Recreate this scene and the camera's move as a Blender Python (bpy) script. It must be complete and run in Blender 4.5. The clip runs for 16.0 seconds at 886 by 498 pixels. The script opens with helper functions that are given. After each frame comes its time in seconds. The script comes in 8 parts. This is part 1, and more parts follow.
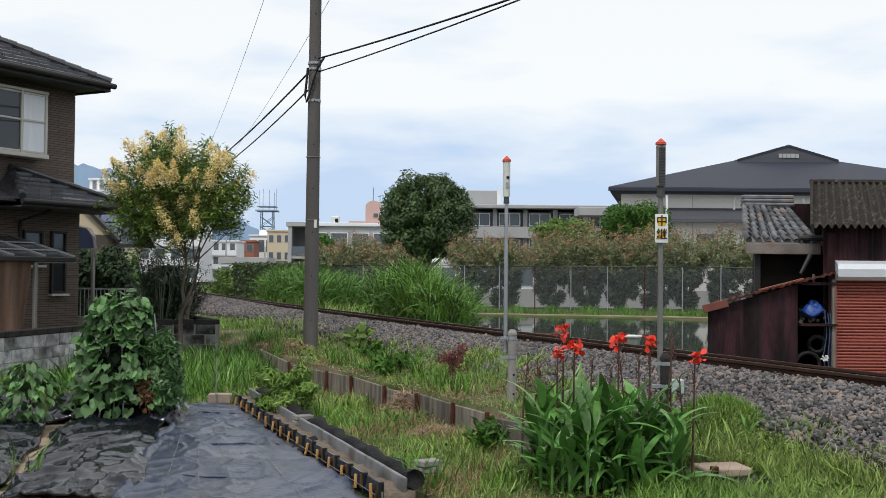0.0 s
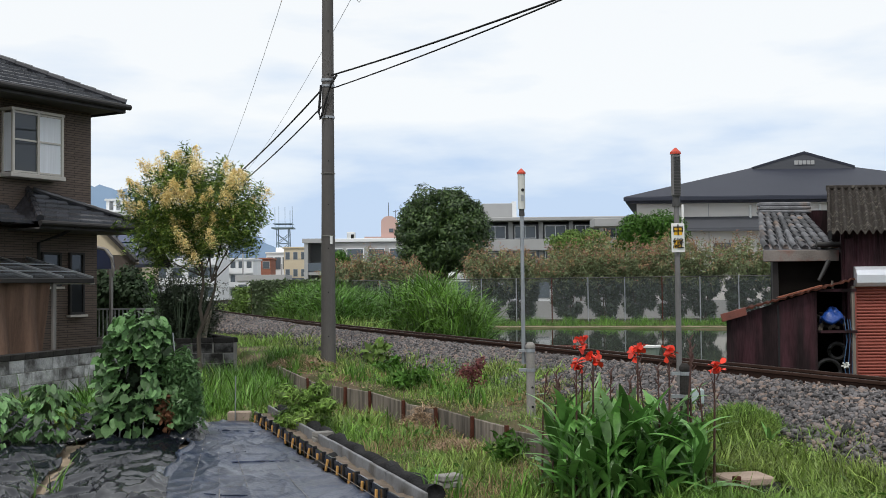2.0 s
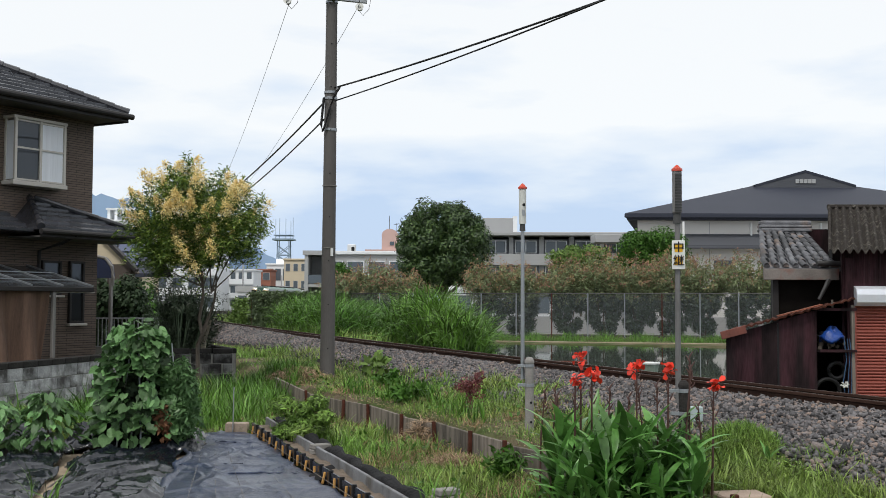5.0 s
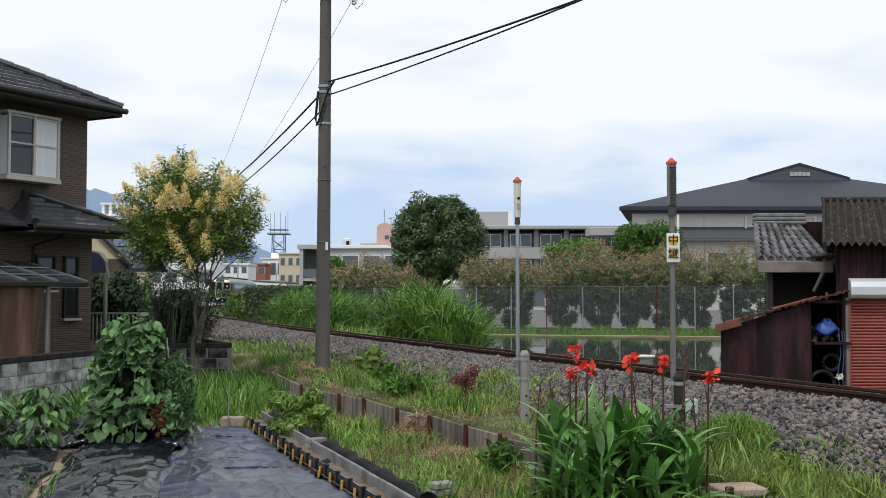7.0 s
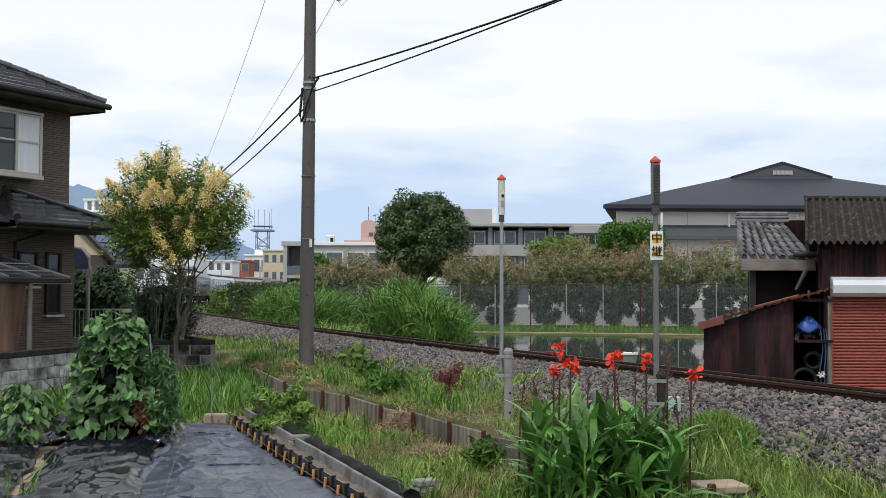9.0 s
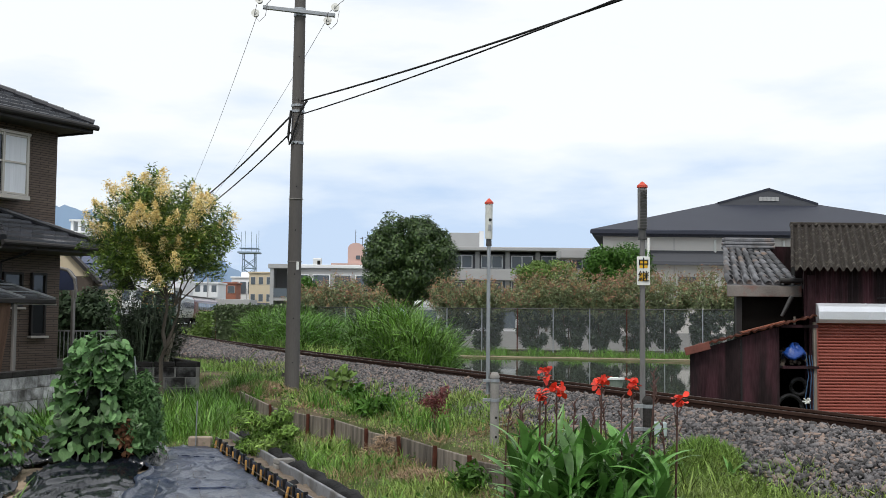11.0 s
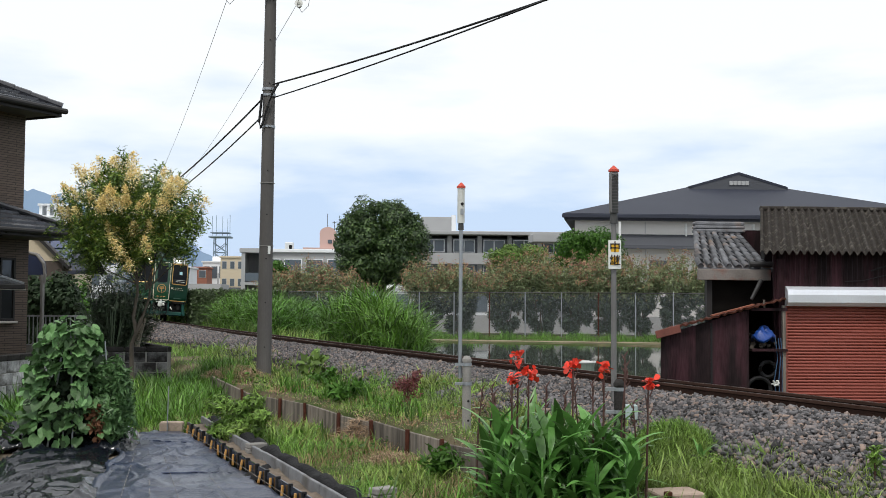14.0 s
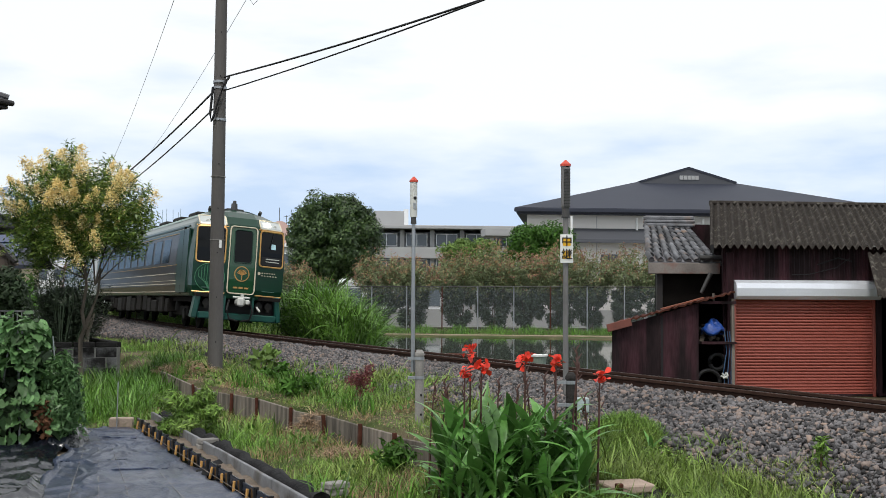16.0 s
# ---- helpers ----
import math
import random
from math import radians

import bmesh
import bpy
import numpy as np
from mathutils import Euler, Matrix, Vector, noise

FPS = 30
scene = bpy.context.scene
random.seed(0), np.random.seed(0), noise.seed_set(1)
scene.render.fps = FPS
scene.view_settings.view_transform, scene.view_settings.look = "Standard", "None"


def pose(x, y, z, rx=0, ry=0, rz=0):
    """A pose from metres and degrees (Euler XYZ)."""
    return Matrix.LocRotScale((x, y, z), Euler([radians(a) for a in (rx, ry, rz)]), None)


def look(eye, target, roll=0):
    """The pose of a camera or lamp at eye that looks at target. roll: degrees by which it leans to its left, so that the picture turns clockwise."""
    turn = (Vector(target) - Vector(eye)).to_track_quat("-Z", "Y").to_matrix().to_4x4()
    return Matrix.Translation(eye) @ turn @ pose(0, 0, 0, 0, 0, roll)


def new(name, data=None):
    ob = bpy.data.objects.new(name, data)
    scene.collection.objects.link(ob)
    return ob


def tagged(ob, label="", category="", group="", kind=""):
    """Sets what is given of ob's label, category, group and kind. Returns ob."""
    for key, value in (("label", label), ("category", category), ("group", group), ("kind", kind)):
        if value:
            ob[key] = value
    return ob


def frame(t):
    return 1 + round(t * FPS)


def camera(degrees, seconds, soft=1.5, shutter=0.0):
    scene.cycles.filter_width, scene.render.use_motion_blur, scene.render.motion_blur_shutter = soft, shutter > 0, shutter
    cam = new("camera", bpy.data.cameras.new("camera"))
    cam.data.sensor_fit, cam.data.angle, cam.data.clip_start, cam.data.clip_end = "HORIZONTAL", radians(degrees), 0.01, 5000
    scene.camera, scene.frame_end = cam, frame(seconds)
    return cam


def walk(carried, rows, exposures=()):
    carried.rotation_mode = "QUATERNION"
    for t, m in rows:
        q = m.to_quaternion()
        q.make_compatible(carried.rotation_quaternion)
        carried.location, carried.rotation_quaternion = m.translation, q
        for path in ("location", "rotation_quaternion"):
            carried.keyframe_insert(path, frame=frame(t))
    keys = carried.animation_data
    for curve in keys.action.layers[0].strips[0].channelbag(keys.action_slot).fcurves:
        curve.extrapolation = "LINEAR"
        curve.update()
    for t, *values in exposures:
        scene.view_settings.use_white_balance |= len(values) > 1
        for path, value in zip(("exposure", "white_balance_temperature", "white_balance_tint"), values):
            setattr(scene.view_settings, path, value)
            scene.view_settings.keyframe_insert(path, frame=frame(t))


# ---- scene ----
EYE = 1.7
cam = camera(43.09, 16.0, soft=0.7)
# seconds, yaw, pitch, roll of a hand-held camera that only turns
LOOKS = [
    (0, -0.58, 1.39, 0.50), (0.5, -0.06, 1.82, -0.50), (1, 0.14, 2.00, -0.35), (1.5, 0.31, 2.05, -0.04), (2, 0.24, 2.10, -0.60),
    (2.5, 0.37, 2.07, -0.72), (3, 0.65, 2.11, -0.39), (3.5, 0.60, 2.62, -0.13), (4, 0.47, 2.85, 0.22), (4.2, 0.24, 2.89, 0.23),
    (6.3, 0.31, 2.48, 0.13), (6.5, 0.09, 2.45, 0.10), (7, 0.00, 2.48, 0.00), (7.5, -0.10, 2.41, -0.11), (8, -0.50, 2.28, -0.10),
    (8.5, -0.68, 2.26, 0.07), (9, -0.81, 2.34, 0.15), (11.5, -1.61, 3.66, 0.48), (12, -1.69, 3.63, 0.21), (12.5, -1.76, 3.60, 0.37),
    (13, -1.92, 3.54, 0.35), (13.5, -2.14, 3.36, 0.18), (14, -2.89, 2.75, 0.40), (14.5, -3.14, 2.52, 0.14), (15, -3.61, 2.53, 0.25),
    (15.5, -4.27, 2.50, 0.17), (16, -5.31, 2.46, 0.27),
]
walk(cam, [(t, pose(0, 0, EYE, 90 + p, 0, y) @ pose(0, 0, 0, 0, 0, r)) for t, y, p, r in LOOKS], [(0.0, 0.0), (4.0, 0.0), (9.0, 0.04), (11.5, 0.08), (16.0, 0.1)])

# ---- daylight: bright broken cloud ----
SUN_EL, SUN_AZ = 58, 200      # degrees; azimuth clockwise from +y
world = bpy.data.worlds.new("sky")
scene.world = world
world.use_nodes = True
wn, wl = world.node_tree.nodes, world.node_tree.links
wn.clear()
w_out, w_bg = wn.new("ShaderNodeOutputWorld"), wn.new("ShaderNodeBackground")
w_sky = wn.new("ShaderNodeTexSky")
w_sky.sky_type, w_sky.sun_disc = "NISHITA", False
w_sky.sun_elevation, w_sky.sun_rotation = radians(SUN_EL), radians(SUN_AZ)
w_bg.inputs["Strength"].default_value = 0.12
w_tc, w_sep = wn.new("ShaderNodeTexCoord"), wn.new("ShaderNodeSeparateXYZ")
w_map, w_noise, w_noise2 = wn.new("ShaderNodeMapping"), wn.new("ShaderNodeTexNoise"), wn.new("ShaderNodeTexNoise")
w_map.inputs["Scale"].default_value = (1.5, 1.5, 6.0)
w_noise.inputs["Scale"].default_value, w_noise.inputs["Detail"].default_value = 1.7, 6
w_noise2.inputs["Scale"].default_value, w_noise2.inputs["Detail"].default_value = 5.0, 5
wl.new(w_tc.outputs["Generated"], w_sep.inputs[0])
wl.new(w_tc.outputs["Generated"], w_map.inputs[0])
wl.new(w_map.outputs[0], w_noise.inputs["Vector"])
wl.new(w_map.outputs[0], w_noise2.inputs["Vector"])


def w_math(op, a, b):
    n = wn.new("ShaderNodeMath")
    n.operation = op
    for k, v in enumerate((a, b)):
        if isinstance(v, (int, float)):
            n.inputs[k].default_value = v
        else:
            wl.new(v, n.inputs[k])
    return n.outputs[0]


# cloud cover grows with height above the horizon and is broken by the noise
w_lift = w_math("MULTIPLY", w_sep.outputs[2], 3.6)
w_mix1 = w_math("ADD", w_lift, w_math("MULTIPLY", w_math("SUBTRACT", w_noise.outputs["Fac"], 0.5), 2.4))
w_cover = w_math("ADD", w_mix1, w_math("MULTIPLY", w_math("SUBTRACT", w_noise2.outputs["Fac"], 0.5), 0.7))
w_ramp = wn.new("ShaderNodeValToRGB")
w_ramp.color_ramp.elements[0].position, w_ramp.color_ramp.elements[0].color = 0.12, (4.7, 5.9, 7.8, 1)
w_ramp.color_ramp.elements[1].position, w_ramp.color_ramp.elements[1].color = 0.72, (8.3, 8.5, 8.6, 1)
w_el = w_ramp.color_ramp.elements.new(0.42)
w_el.color = (6.7, 7.4, 8.3, 1)
wl.new(w_cover, w_ramp.inputs[0])
w_mix = wn.new("ShaderNodeMix")
w_mix.data_type = "RGBA"
w_mix.inputs[0].default_value = 0.9
wl.new(w_sky.outputs[0], w_mix.inputs[6])
wl.new(w_ramp.outputs[0], w_mix.inputs[7])
wl.new(w_mix.outputs[2], w_bg.inputs[0])
wl.new(w_bg.outputs[0], w_out.inputs[0])

sun = new("sun", bpy.data.lights.new("sun", "SUN"))
sun.data.energy, sun.data.angle, sun.data.color = 1.9, radians(10), (1.0, 0.96, 0.9)
sun.matrix_world = look((0, 0, 0), (-math.sin(radians(SUN_AZ)) * math.cos(radians(SUN_EL)), -math.cos(radians(SUN_AZ)) * math.cos(radians(SUN_EL)), -math.sin(radians(SUN_EL))))


# ---- materials ----
def mat(name, col, rough=0.75, metal=0.0, vary=0.25, scale=3.0, bump=0.15, fine=40.0, island=0.0, piece=0.0, col2=None, mask=(0.45, 0.6), stretch=(1, 1, 1), coat=0.0, spec=0.5, hue=0.0, trans=0.0, glow=0.0):
    """A surface: base colour with two scales of variation, an optional second colour in patches, and fine relief."""
    m = bpy.data.materials.new(name)
    m.use_nodes = True
    n, l = m.node_tree.nodes, m.node_tree.links
    b = n["Principled BSDF"]
    tc, mp = n.new("ShaderNodeTexCoord"), n.new("ShaderNodeMapping")
    mp.inputs["Scale"].default_value = stretch
    l.new(tc.outputs["Object"], mp.inputs[0])
    big, small = n.new("ShaderNodeTexNoise"), n.new("ShaderNodeTexNoise")
    big.inputs["Scale"].default_value, big.inputs["Detail"].default_value = scale, 5
    small.inputs["Scale"].default_value, small.inputs["Detail"].default_value = fine, 3
    l.new(mp.outputs[0], big.inputs["Vector"])
    l.new(mp.outputs[0], small.inputs["Vector"])

    def calc(op, a, c):
        q = n.new("ShaderNodeMath")
        q.operation = op
        for k, v in enumerate((a, c)):
            if isinstance(v, (int, float)):
                q.inputs[k].default_value = v
            else:
                l.new(v, q.inputs[k])
        return q.outputs[0]

    val = calc("ADD", calc("MULTIPLY", calc("SUBTRACT", big.outputs["Fac"], 0.5), 3.2 * vary), calc("MULTIPLY", calc("SUBTRACT", small.outputs["Fac"], 0.5), 1.6 * vary))
    val = calc("ADD", val, 1.0)
    rnd = None
    if island or hue:
        g = n.new("ShaderNodeNewGeometry")
        rnd = g.outputs["Random Per Island"]
    if piece:
        g = n.new("ShaderNodeObjectInfo")
        rnd = g.outputs["Random"]
        l.new(calc("MULTIPLY", rnd, 37.0), mp.inputs["Location"])
    if rnd is not None:
        val = calc("MULTIPLY", val, calc("ADD", calc("MULTIPLY", calc("SUBTRACT", rnd, 0.5), 2 * max(island, piece)), 1.0))
    val = calc("MAXIMUM", val, 0.15)
    base = n.new("ShaderNodeRGB")
    base.outputs[0].default_value = (*col, 1)
    out = base.outputs[0]
    if col2 is not None:
        r = n.new("ShaderNodeValToRGB")
        r.color_ramp.elements[0].position, r.color_ramp.elements[1].position = mask
        third = n.new("ShaderNodeTexNoise")
        third.inputs["Scale"].default_value, third.inputs["Detail"].default_value = scale * 0.63, 6
        l.new(mp.outputs[0], third.inputs["Vector"])
        l.new(third.outputs["Fac"] if not hue else rnd, r.inputs[0])
        mx = n.new("ShaderNodeMix")
        mx.data_type = "RGBA"
        l.new(r.outputs[0], mx.inputs[0])
        l.new(out, mx.inputs[6])
        mx.inputs[7].default_value = (*col2, 1)
        out = mx.outputs[2]
    vm = n.new("ShaderNodeVectorMath")
    vm.operation = "SCALE"
    l.new(out, vm.inputs[0])
    l.new(val, vm.inputs["Scale"])
    l.new(vm.outputs[0], b.inputs["Base Color"])
    b.inputs["Roughness"].default_value, b.inputs["Metallic"].default_value = rough, metal
    b.inputs["Specular IOR Level"].default_value = spec
    b.inputs["Coat Weight"].default_value = coat
    b.inputs["Coat Roughness"].default_value = 0.06
    if glow:
        l.new(vm.outputs[0], b.inputs["Emission Color"])
        b.inputs["Emission Strength"].default_value = glow
    if bump:
        bp = n.new("ShaderNodeBump")
        bp.inputs["Strength"].default_value, bp.inputs["Distance"].default_value = bump, 0.02
        l.new(small.outputs["Fac"], bp.inputs["Height"])
        l.new(bp.outputs[0], b.inputs["Normal"])
    if trans:
        t = n.new("ShaderNodeBsdfTranslucent")
        l.new(vm.outputs[0], t.inputs[0])
        ms = n.new("ShaderNodeMixShader")
        ms.inputs[0].default_value = trans
        l.new(b.outputs[0], ms.inputs[1])
        l.new(t.outputs[0], ms.inputs[2])
        l.new(ms.outputs[0], n["Material Output"].inputs[0])
    return m


def glass(name, col, rough=0.03):
    """Dark window glass: a glossy sheet with the dim inside behind it."""
    m = bpy.data.materials.new(name)
    m.use_nodes = True
    b = m.node_tree.nodes["Principled BSDF"]
    b.inputs["Base Color"].default_value = (*col, 1)
    b.inputs["Roughness"].default_value, b.inputs["Specular IOR Level"].default_value = rough, 0.6
    return m


M_SOIL = mat("soil", (0.12, 0.095, 0.065), 0.95, spec=0.1, vary=0.45, scale=1.3, bump=0.8, fine=30, col2=(0.05, 0.07, 0.022), mask=(0.40, 0.58))
M_GRASS = mat("grass", (0.14, 0.262, 0.045), 0.5, vary=0.3, scale=0.7, bump=0, island=0.7, col2=(0.21, 0.275, 0.07), mask=(0.42, 0.62), trans=0.2, spec=0.35)
M_GRASS_DRY = mat("dry grass", (0.27, 0.19, 0.11), 0.8, vary=0.3, bump=0, island=0.5, trans=0.1, spec=0.2)
M_REED = mat("reed", (0.068, 0.165, 0.022), 0.45, vary=0.2, scale=0.5, bump=0, island=0.7, col2=(0.105, 0.215, 0.032), mask=(0.4, 0.6), trans=0.16, spec=0.35)
M_BALLAST = mat("ballast", (0.115, 0.110, 0.114), 0.8, vary=0.35, bump=0.4, fine=60, island=0.85, col2=(0.135, 0.098, 0.078), mask=(0.68, 1.0), scale=0.5, hue=1)
# far darker than the stones: shade of the gaps between them, as colour
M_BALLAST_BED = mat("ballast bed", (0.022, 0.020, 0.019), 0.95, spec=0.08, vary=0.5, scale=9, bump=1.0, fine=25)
M_RAIL = mat("rail", (0.042, 0.022, 0.016), 0.8, 0.0, spec=0.15, vary=0.3, scale=4, bump=0.2)
M_RAIL_TOP = mat("rail head", (0.16, 0.13, 0.11), 0.35, 0.8, vary=0.2, bump=0.02)
M_CONCRETE = mat("concrete", (0.24, 0.23, 0.215), 0.85, vary=0.3, scale=2.5, bump=0.25, fine=60, col2=(0.12, 0.115, 0.105), mask=(0.5, 0.7))
M_POLE = mat("pole concrete", (0.088, 0.082, 0.079), 0.8, vary=0.22, scale=1.5, bump=0.15, fine=50, stretch=(1, 1, 0.25), col2=(0.10, 0.095, 0.09))
M_BLOCK = mat("wall block", (0.37, 0.37, 0.38), 0.9, vary=0.5, scale=5, bump=0.8, fine=40, piece=0.3, col2=(0.075, 0.07, 0.068), mask=(0.48, 0.66))
M_BLOCK_DK = mat("blackened block", (0.16, 0.155, 0.155), 0.9, vary=0.5, scale=5, bump=0.8, fine=40, piece=0.3, spec=0.2, col2=(0.03, 0.028, 0.027), mask=(0.42, 0.58))
M_CAP = mat("dark cap block", (0.03, 0.028, 0.027), 0.9, spec=0.15, vary=0.5, scale=5, bump=0.5)
M_WATER = None
M_STEEL = mat("galvanised steel", (0.33, 0.35, 0.37), 0.45, 0.7, vary=0.15, bump=0.05)
M_POST = mat("weathered post steel", (0.17, 0.165, 0.165), 0.6, 0.3, vary=0.25, scale=5, bump=0.05, stretch=(1, 1, 0.3))
M_STEEL_DK = mat("dark steel", (0.07, 0.07, 0.07), 0.6, 0.5, vary=0.2)
M_RUST = mat("rust", (0.075, 0.027, 0.018), 0.85, 0.0, spec=0.15, vary=0.45, scale=8, bump=0.3)
M_WHITE = mat("white paint", (0.72, 0.73, 0.72), 0.5, vary=0.06, bump=0.03)
M_PALE = mat("pale housing", (0.55, 0.56, 0.53), 0.5, vary=0.1, scale=6, bump=0.03)
M_RED = mat("red cap", (0.55, 0.06, 0.03), 0.4, vary=0.15)
M_YELLOW = mat("yellow enamel", (0.75, 0.42, 0.01), 0.5, vary=0.06, bump=0)
M_BLACK = mat("black", (0.013, 0.013, 0.014), 0.55, spec=0.25, vary=0.2, bump=0.05)
M_MULCH = mat("black mulch film", (0.007, 0.009, 0.014), 0.17, spec=0.5, vary=0.4, scale=2, bump=0.12, fine=18, col2=(0.018, 0.019, 0.025), mask=(0.52, 0.7))
M_ROLL = mat("matt black sheet", (0.012, 0.012, 0.013), 0.8, spec=0.2, vary=0.4, scale=8, bump=0.6, fine=30)
M_WEAVE = mat("woven ground cover", (0.026, 0.037, 0.070), 0.3, spec=0.45, vary=0.4, scale=1.5, bump=0.35, fine=26, col2=(0.06, 0.068, 0.095), mask=(0.48, 0.68))
M_TIMBER = mat("weathered board", (0.19, 0.165, 0.14), 0.9, vary=0.5, scale=3, bump=0.5, fine=14, stretch=(4, 4, 0.4), spec=0.2, col2=(0.10, 0.088, 0.076), mask=(0.45, 0.65), piece=0.25)
M_BAMBOO = mat("bamboo stake", (0.50, 0.27, 0.075), 0.6, vary=0.2)
M_STRAW = mat("straw", (0.33, 0.235, 0.155), 0.9, vary=0.3, bump=0, island=0.5, spec=0.2)
M_BARK = mat("bark", (0.085, 0.07, 0.055), 0.9, vary=0.4, scale=6, bump=0.6, fine=30, stretch=(1, 1, 0.3))
M_LEAF = mat("tree leaf", (0.095, 0.175, 0.03), 0.4, vary=0.2, bump=0, island=0.6, col2=(0.20, 0.27, 0.055), mask=(0.5, 0.9), hue=1, trans=0.22, spec=0.45)
M_BLOOM = mat("yellow blossom", (0.90, 0.71, 0.29), 0.7, vary=0.12, bump=0, island=0.22, col2=(0.93, 0.83, 0.48), mask=(0.4, 0.8), hue=1, trans=0.22)
M_DARKLEAF = mat("dome tree leaf", (0.040, 0.078, 0.024), 0.42, vary=0.25, scale=0.6, bump=0, island=0.4, col2=(0.075, 0.125, 0.036), mask=(0.5, 0.9), hue=1, trans=0.08, spec=0.4)
# darker copy of the oleander leaf: the lower body's shade is in the colour
M_OLEANDER_LOW = mat("shaded lower oleander leaf", (0.055, 0.08, 0.055), 0.5, vary=0.3, bump=0, island=0.6, trans=0.1, spec=0.35)
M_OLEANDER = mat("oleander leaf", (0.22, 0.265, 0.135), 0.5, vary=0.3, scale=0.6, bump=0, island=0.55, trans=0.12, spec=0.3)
M_OLEANDER_TIP = mat("withered oleander bloom", (0.46, 0.24, 0.19), 0.7, vary=0.2, bump=0, island=0.4, col2=(0.30, 0.22, 0.11), mask=(0.3, 0.7), hue=1, trans=0.12, spec=0.2)
# dark shrub green, also the shade put into the vine's inner leaves
M_SHRUB_VINE_SHADE = mat("dark shrub and shaded vine leaf", (0.032, 0.055, 0.026), 0.6, vary=0.3, bump=0, island=0.45, trans=0.08, spec=0.2)
M_HEDGE = mat("clipped hedge leaf", (0.085, 0.122, 0.055), 0.5, vary=0.3, bump=0, island=0.55, trans=0.1, spec=0.35)
M_SPINY = mat("dark spiny stem", (0.030, 0.046, 0.026), 0.5, vary=0.3, scale=6, bump=0.2, island=0.6, spec=0.35)
M_ALU = mat("grey aluminium", (0.20, 0.19, 0.18), 0.5, 0.2, vary=0.1)
M_BUSH_LT = mat("light bush leaf", (0.13, 0.21, 0.05), 0.5, vary=0.25, scale=0.7, bump=0, island=0.45, trans=0.15, spec=0.2)
M_BUSH = mat("round bush leaf", (0.06, 0.145, 0.022), 0.5, vary=0.25, scale=0.7, bump=0, island=0.45, trans=0.15, spec=0.2)
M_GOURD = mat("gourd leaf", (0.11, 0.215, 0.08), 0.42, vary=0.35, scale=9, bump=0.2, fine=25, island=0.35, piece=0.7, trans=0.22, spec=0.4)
M_CANNA = mat("canna leaf", (0.095, 0.225, 0.05), 0.36, vary=0.35, scale=6, bump=0.2, fine=24, piece=0.6, spec=0.45, trans=0.2, stretch=(1, 0.3, 1))
M_PETAL = mat("canna petal", (0.75, 0.05, 0.025), 0.5, vary=0.2, bump=0, island=0.25, trans=0.16)
M_STEM = mat("canna stem", (0.07, 0.03, 0.025), 0.6, vary=0.3, bump=0.1)
M_CLAD = None
M_DARKWALL = mat("dark cladding", (0.075, 0.058, 0.048), 0.8, vary=0.2, scale=2, bump=0.25, fine=60)
M_ROOF = mat("dark roof tile", (0.034, 0.035, 0.042), 0.27, vary=0.3, scale=3, bump=0.12, piece=0.35, spec=0.6)
M_SOFFIT = mat("soffit", (0.10, 0.095, 0.09), 0.7, vary=0.1, bump=0.02)
M_FASCIA = mat("dark fascia", (0.030, 0.028, 0.028), 0.55, spec=0.25, vary=0.15, bump=0.02)
M_FRAME = mat("cream window frame", (0.50, 0.47, 0.43), 0.45, vary=0.06, bump=0.02)
M_GLASS = glass("window glass", (0.03, 0.033, 0.036))
M_GLASS_TRAIN = glass("train glass", (0.004, 0.005, 0.006), 0.04)
M_GLASS_TRAIN.node_tree.nodes["Principled BSDF"].inputs["Specular IOR Level"].default_value = 0.16
# curtain cloth, its colour brightened for sky reflected in the panes
M_CURTAIN = mat("lace curtain", (0.74, 0.77, 0.82), 0.8, vary=0.08, scale=9, bump=0.2, stretch=(1, 1, 0.05))
M_BROWNCLOTH = mat("brown cloth", (0.14, 0.085, 0.06), 0.9, vary=0.45, scale=3, bump=0.2, stretch=(1, 4, 0.25))
M_SHEDWALL = mat("dark red tin", (0.046, 0.019, 0.024), 0.7, 0.0, spec=0.12, vary=0.7, scale=5, bump=0.2, stretch=(1, 1, 0.14), col2=(0.016, 0.010, 0.011), mask=(0.44, 0.6))
M_SHUTTER = mat("red shutter", (0.29, 0.072, 0.052), 0.5, 0.1, vary=0.12, scale=1.5, bump=0.03)
M_SLATE = mat("mossy cement sheet", (0.036, 0.031, 0.027), 0.95, vary=0.5, scale=13, bump=0.7, fine=50, spec=0.15, col2=(0.115, 0.105, 0.09), mask=(0.54, 0.68))
M_KAWARA = mat("old roof tile", (0.105, 0.107, 0.116), 0.6, vary=0.5, spec=0.35, scale=5, bump=0.3, piece=0.5, col2=(0.16, 0.11, 0.08), mask=(0.55, 0.72))
M_SILVER = mat("zinc cover", (0.74, 0.77, 0.83), 0.35, 0.35, vary=0.08, scale=2, bump=0.04)
# near-black that stands for the unlit insides of the sheds
M_VOID = mat("shade-black inside", (0.010, 0.009, 0.008), 0.95, vary=0.3, spec=0.04)
M_GYMROOF = mat("gym roof sheet", (0.030, 0.034, 0.050), 0.6, spec=0.25, vary=0.08, scale=0.3, bump=0.05, fine=4)
M_GYMWALL = mat("gym wall", (0.60, 0.58, 0.56), 0.8, vary=0.05, scale=0.2, bump=0.02)
M_GYMBAND = mat("gym band", (0.062, 0.066, 0.078), 0.6, vary=0.08, scale=0.3, bump=0.02)
M_SCHOOL = mat("school concrete", (0.36, 0.365, 0.37), 0.85, vary=0.1, scale=0.3, bump=0.03)
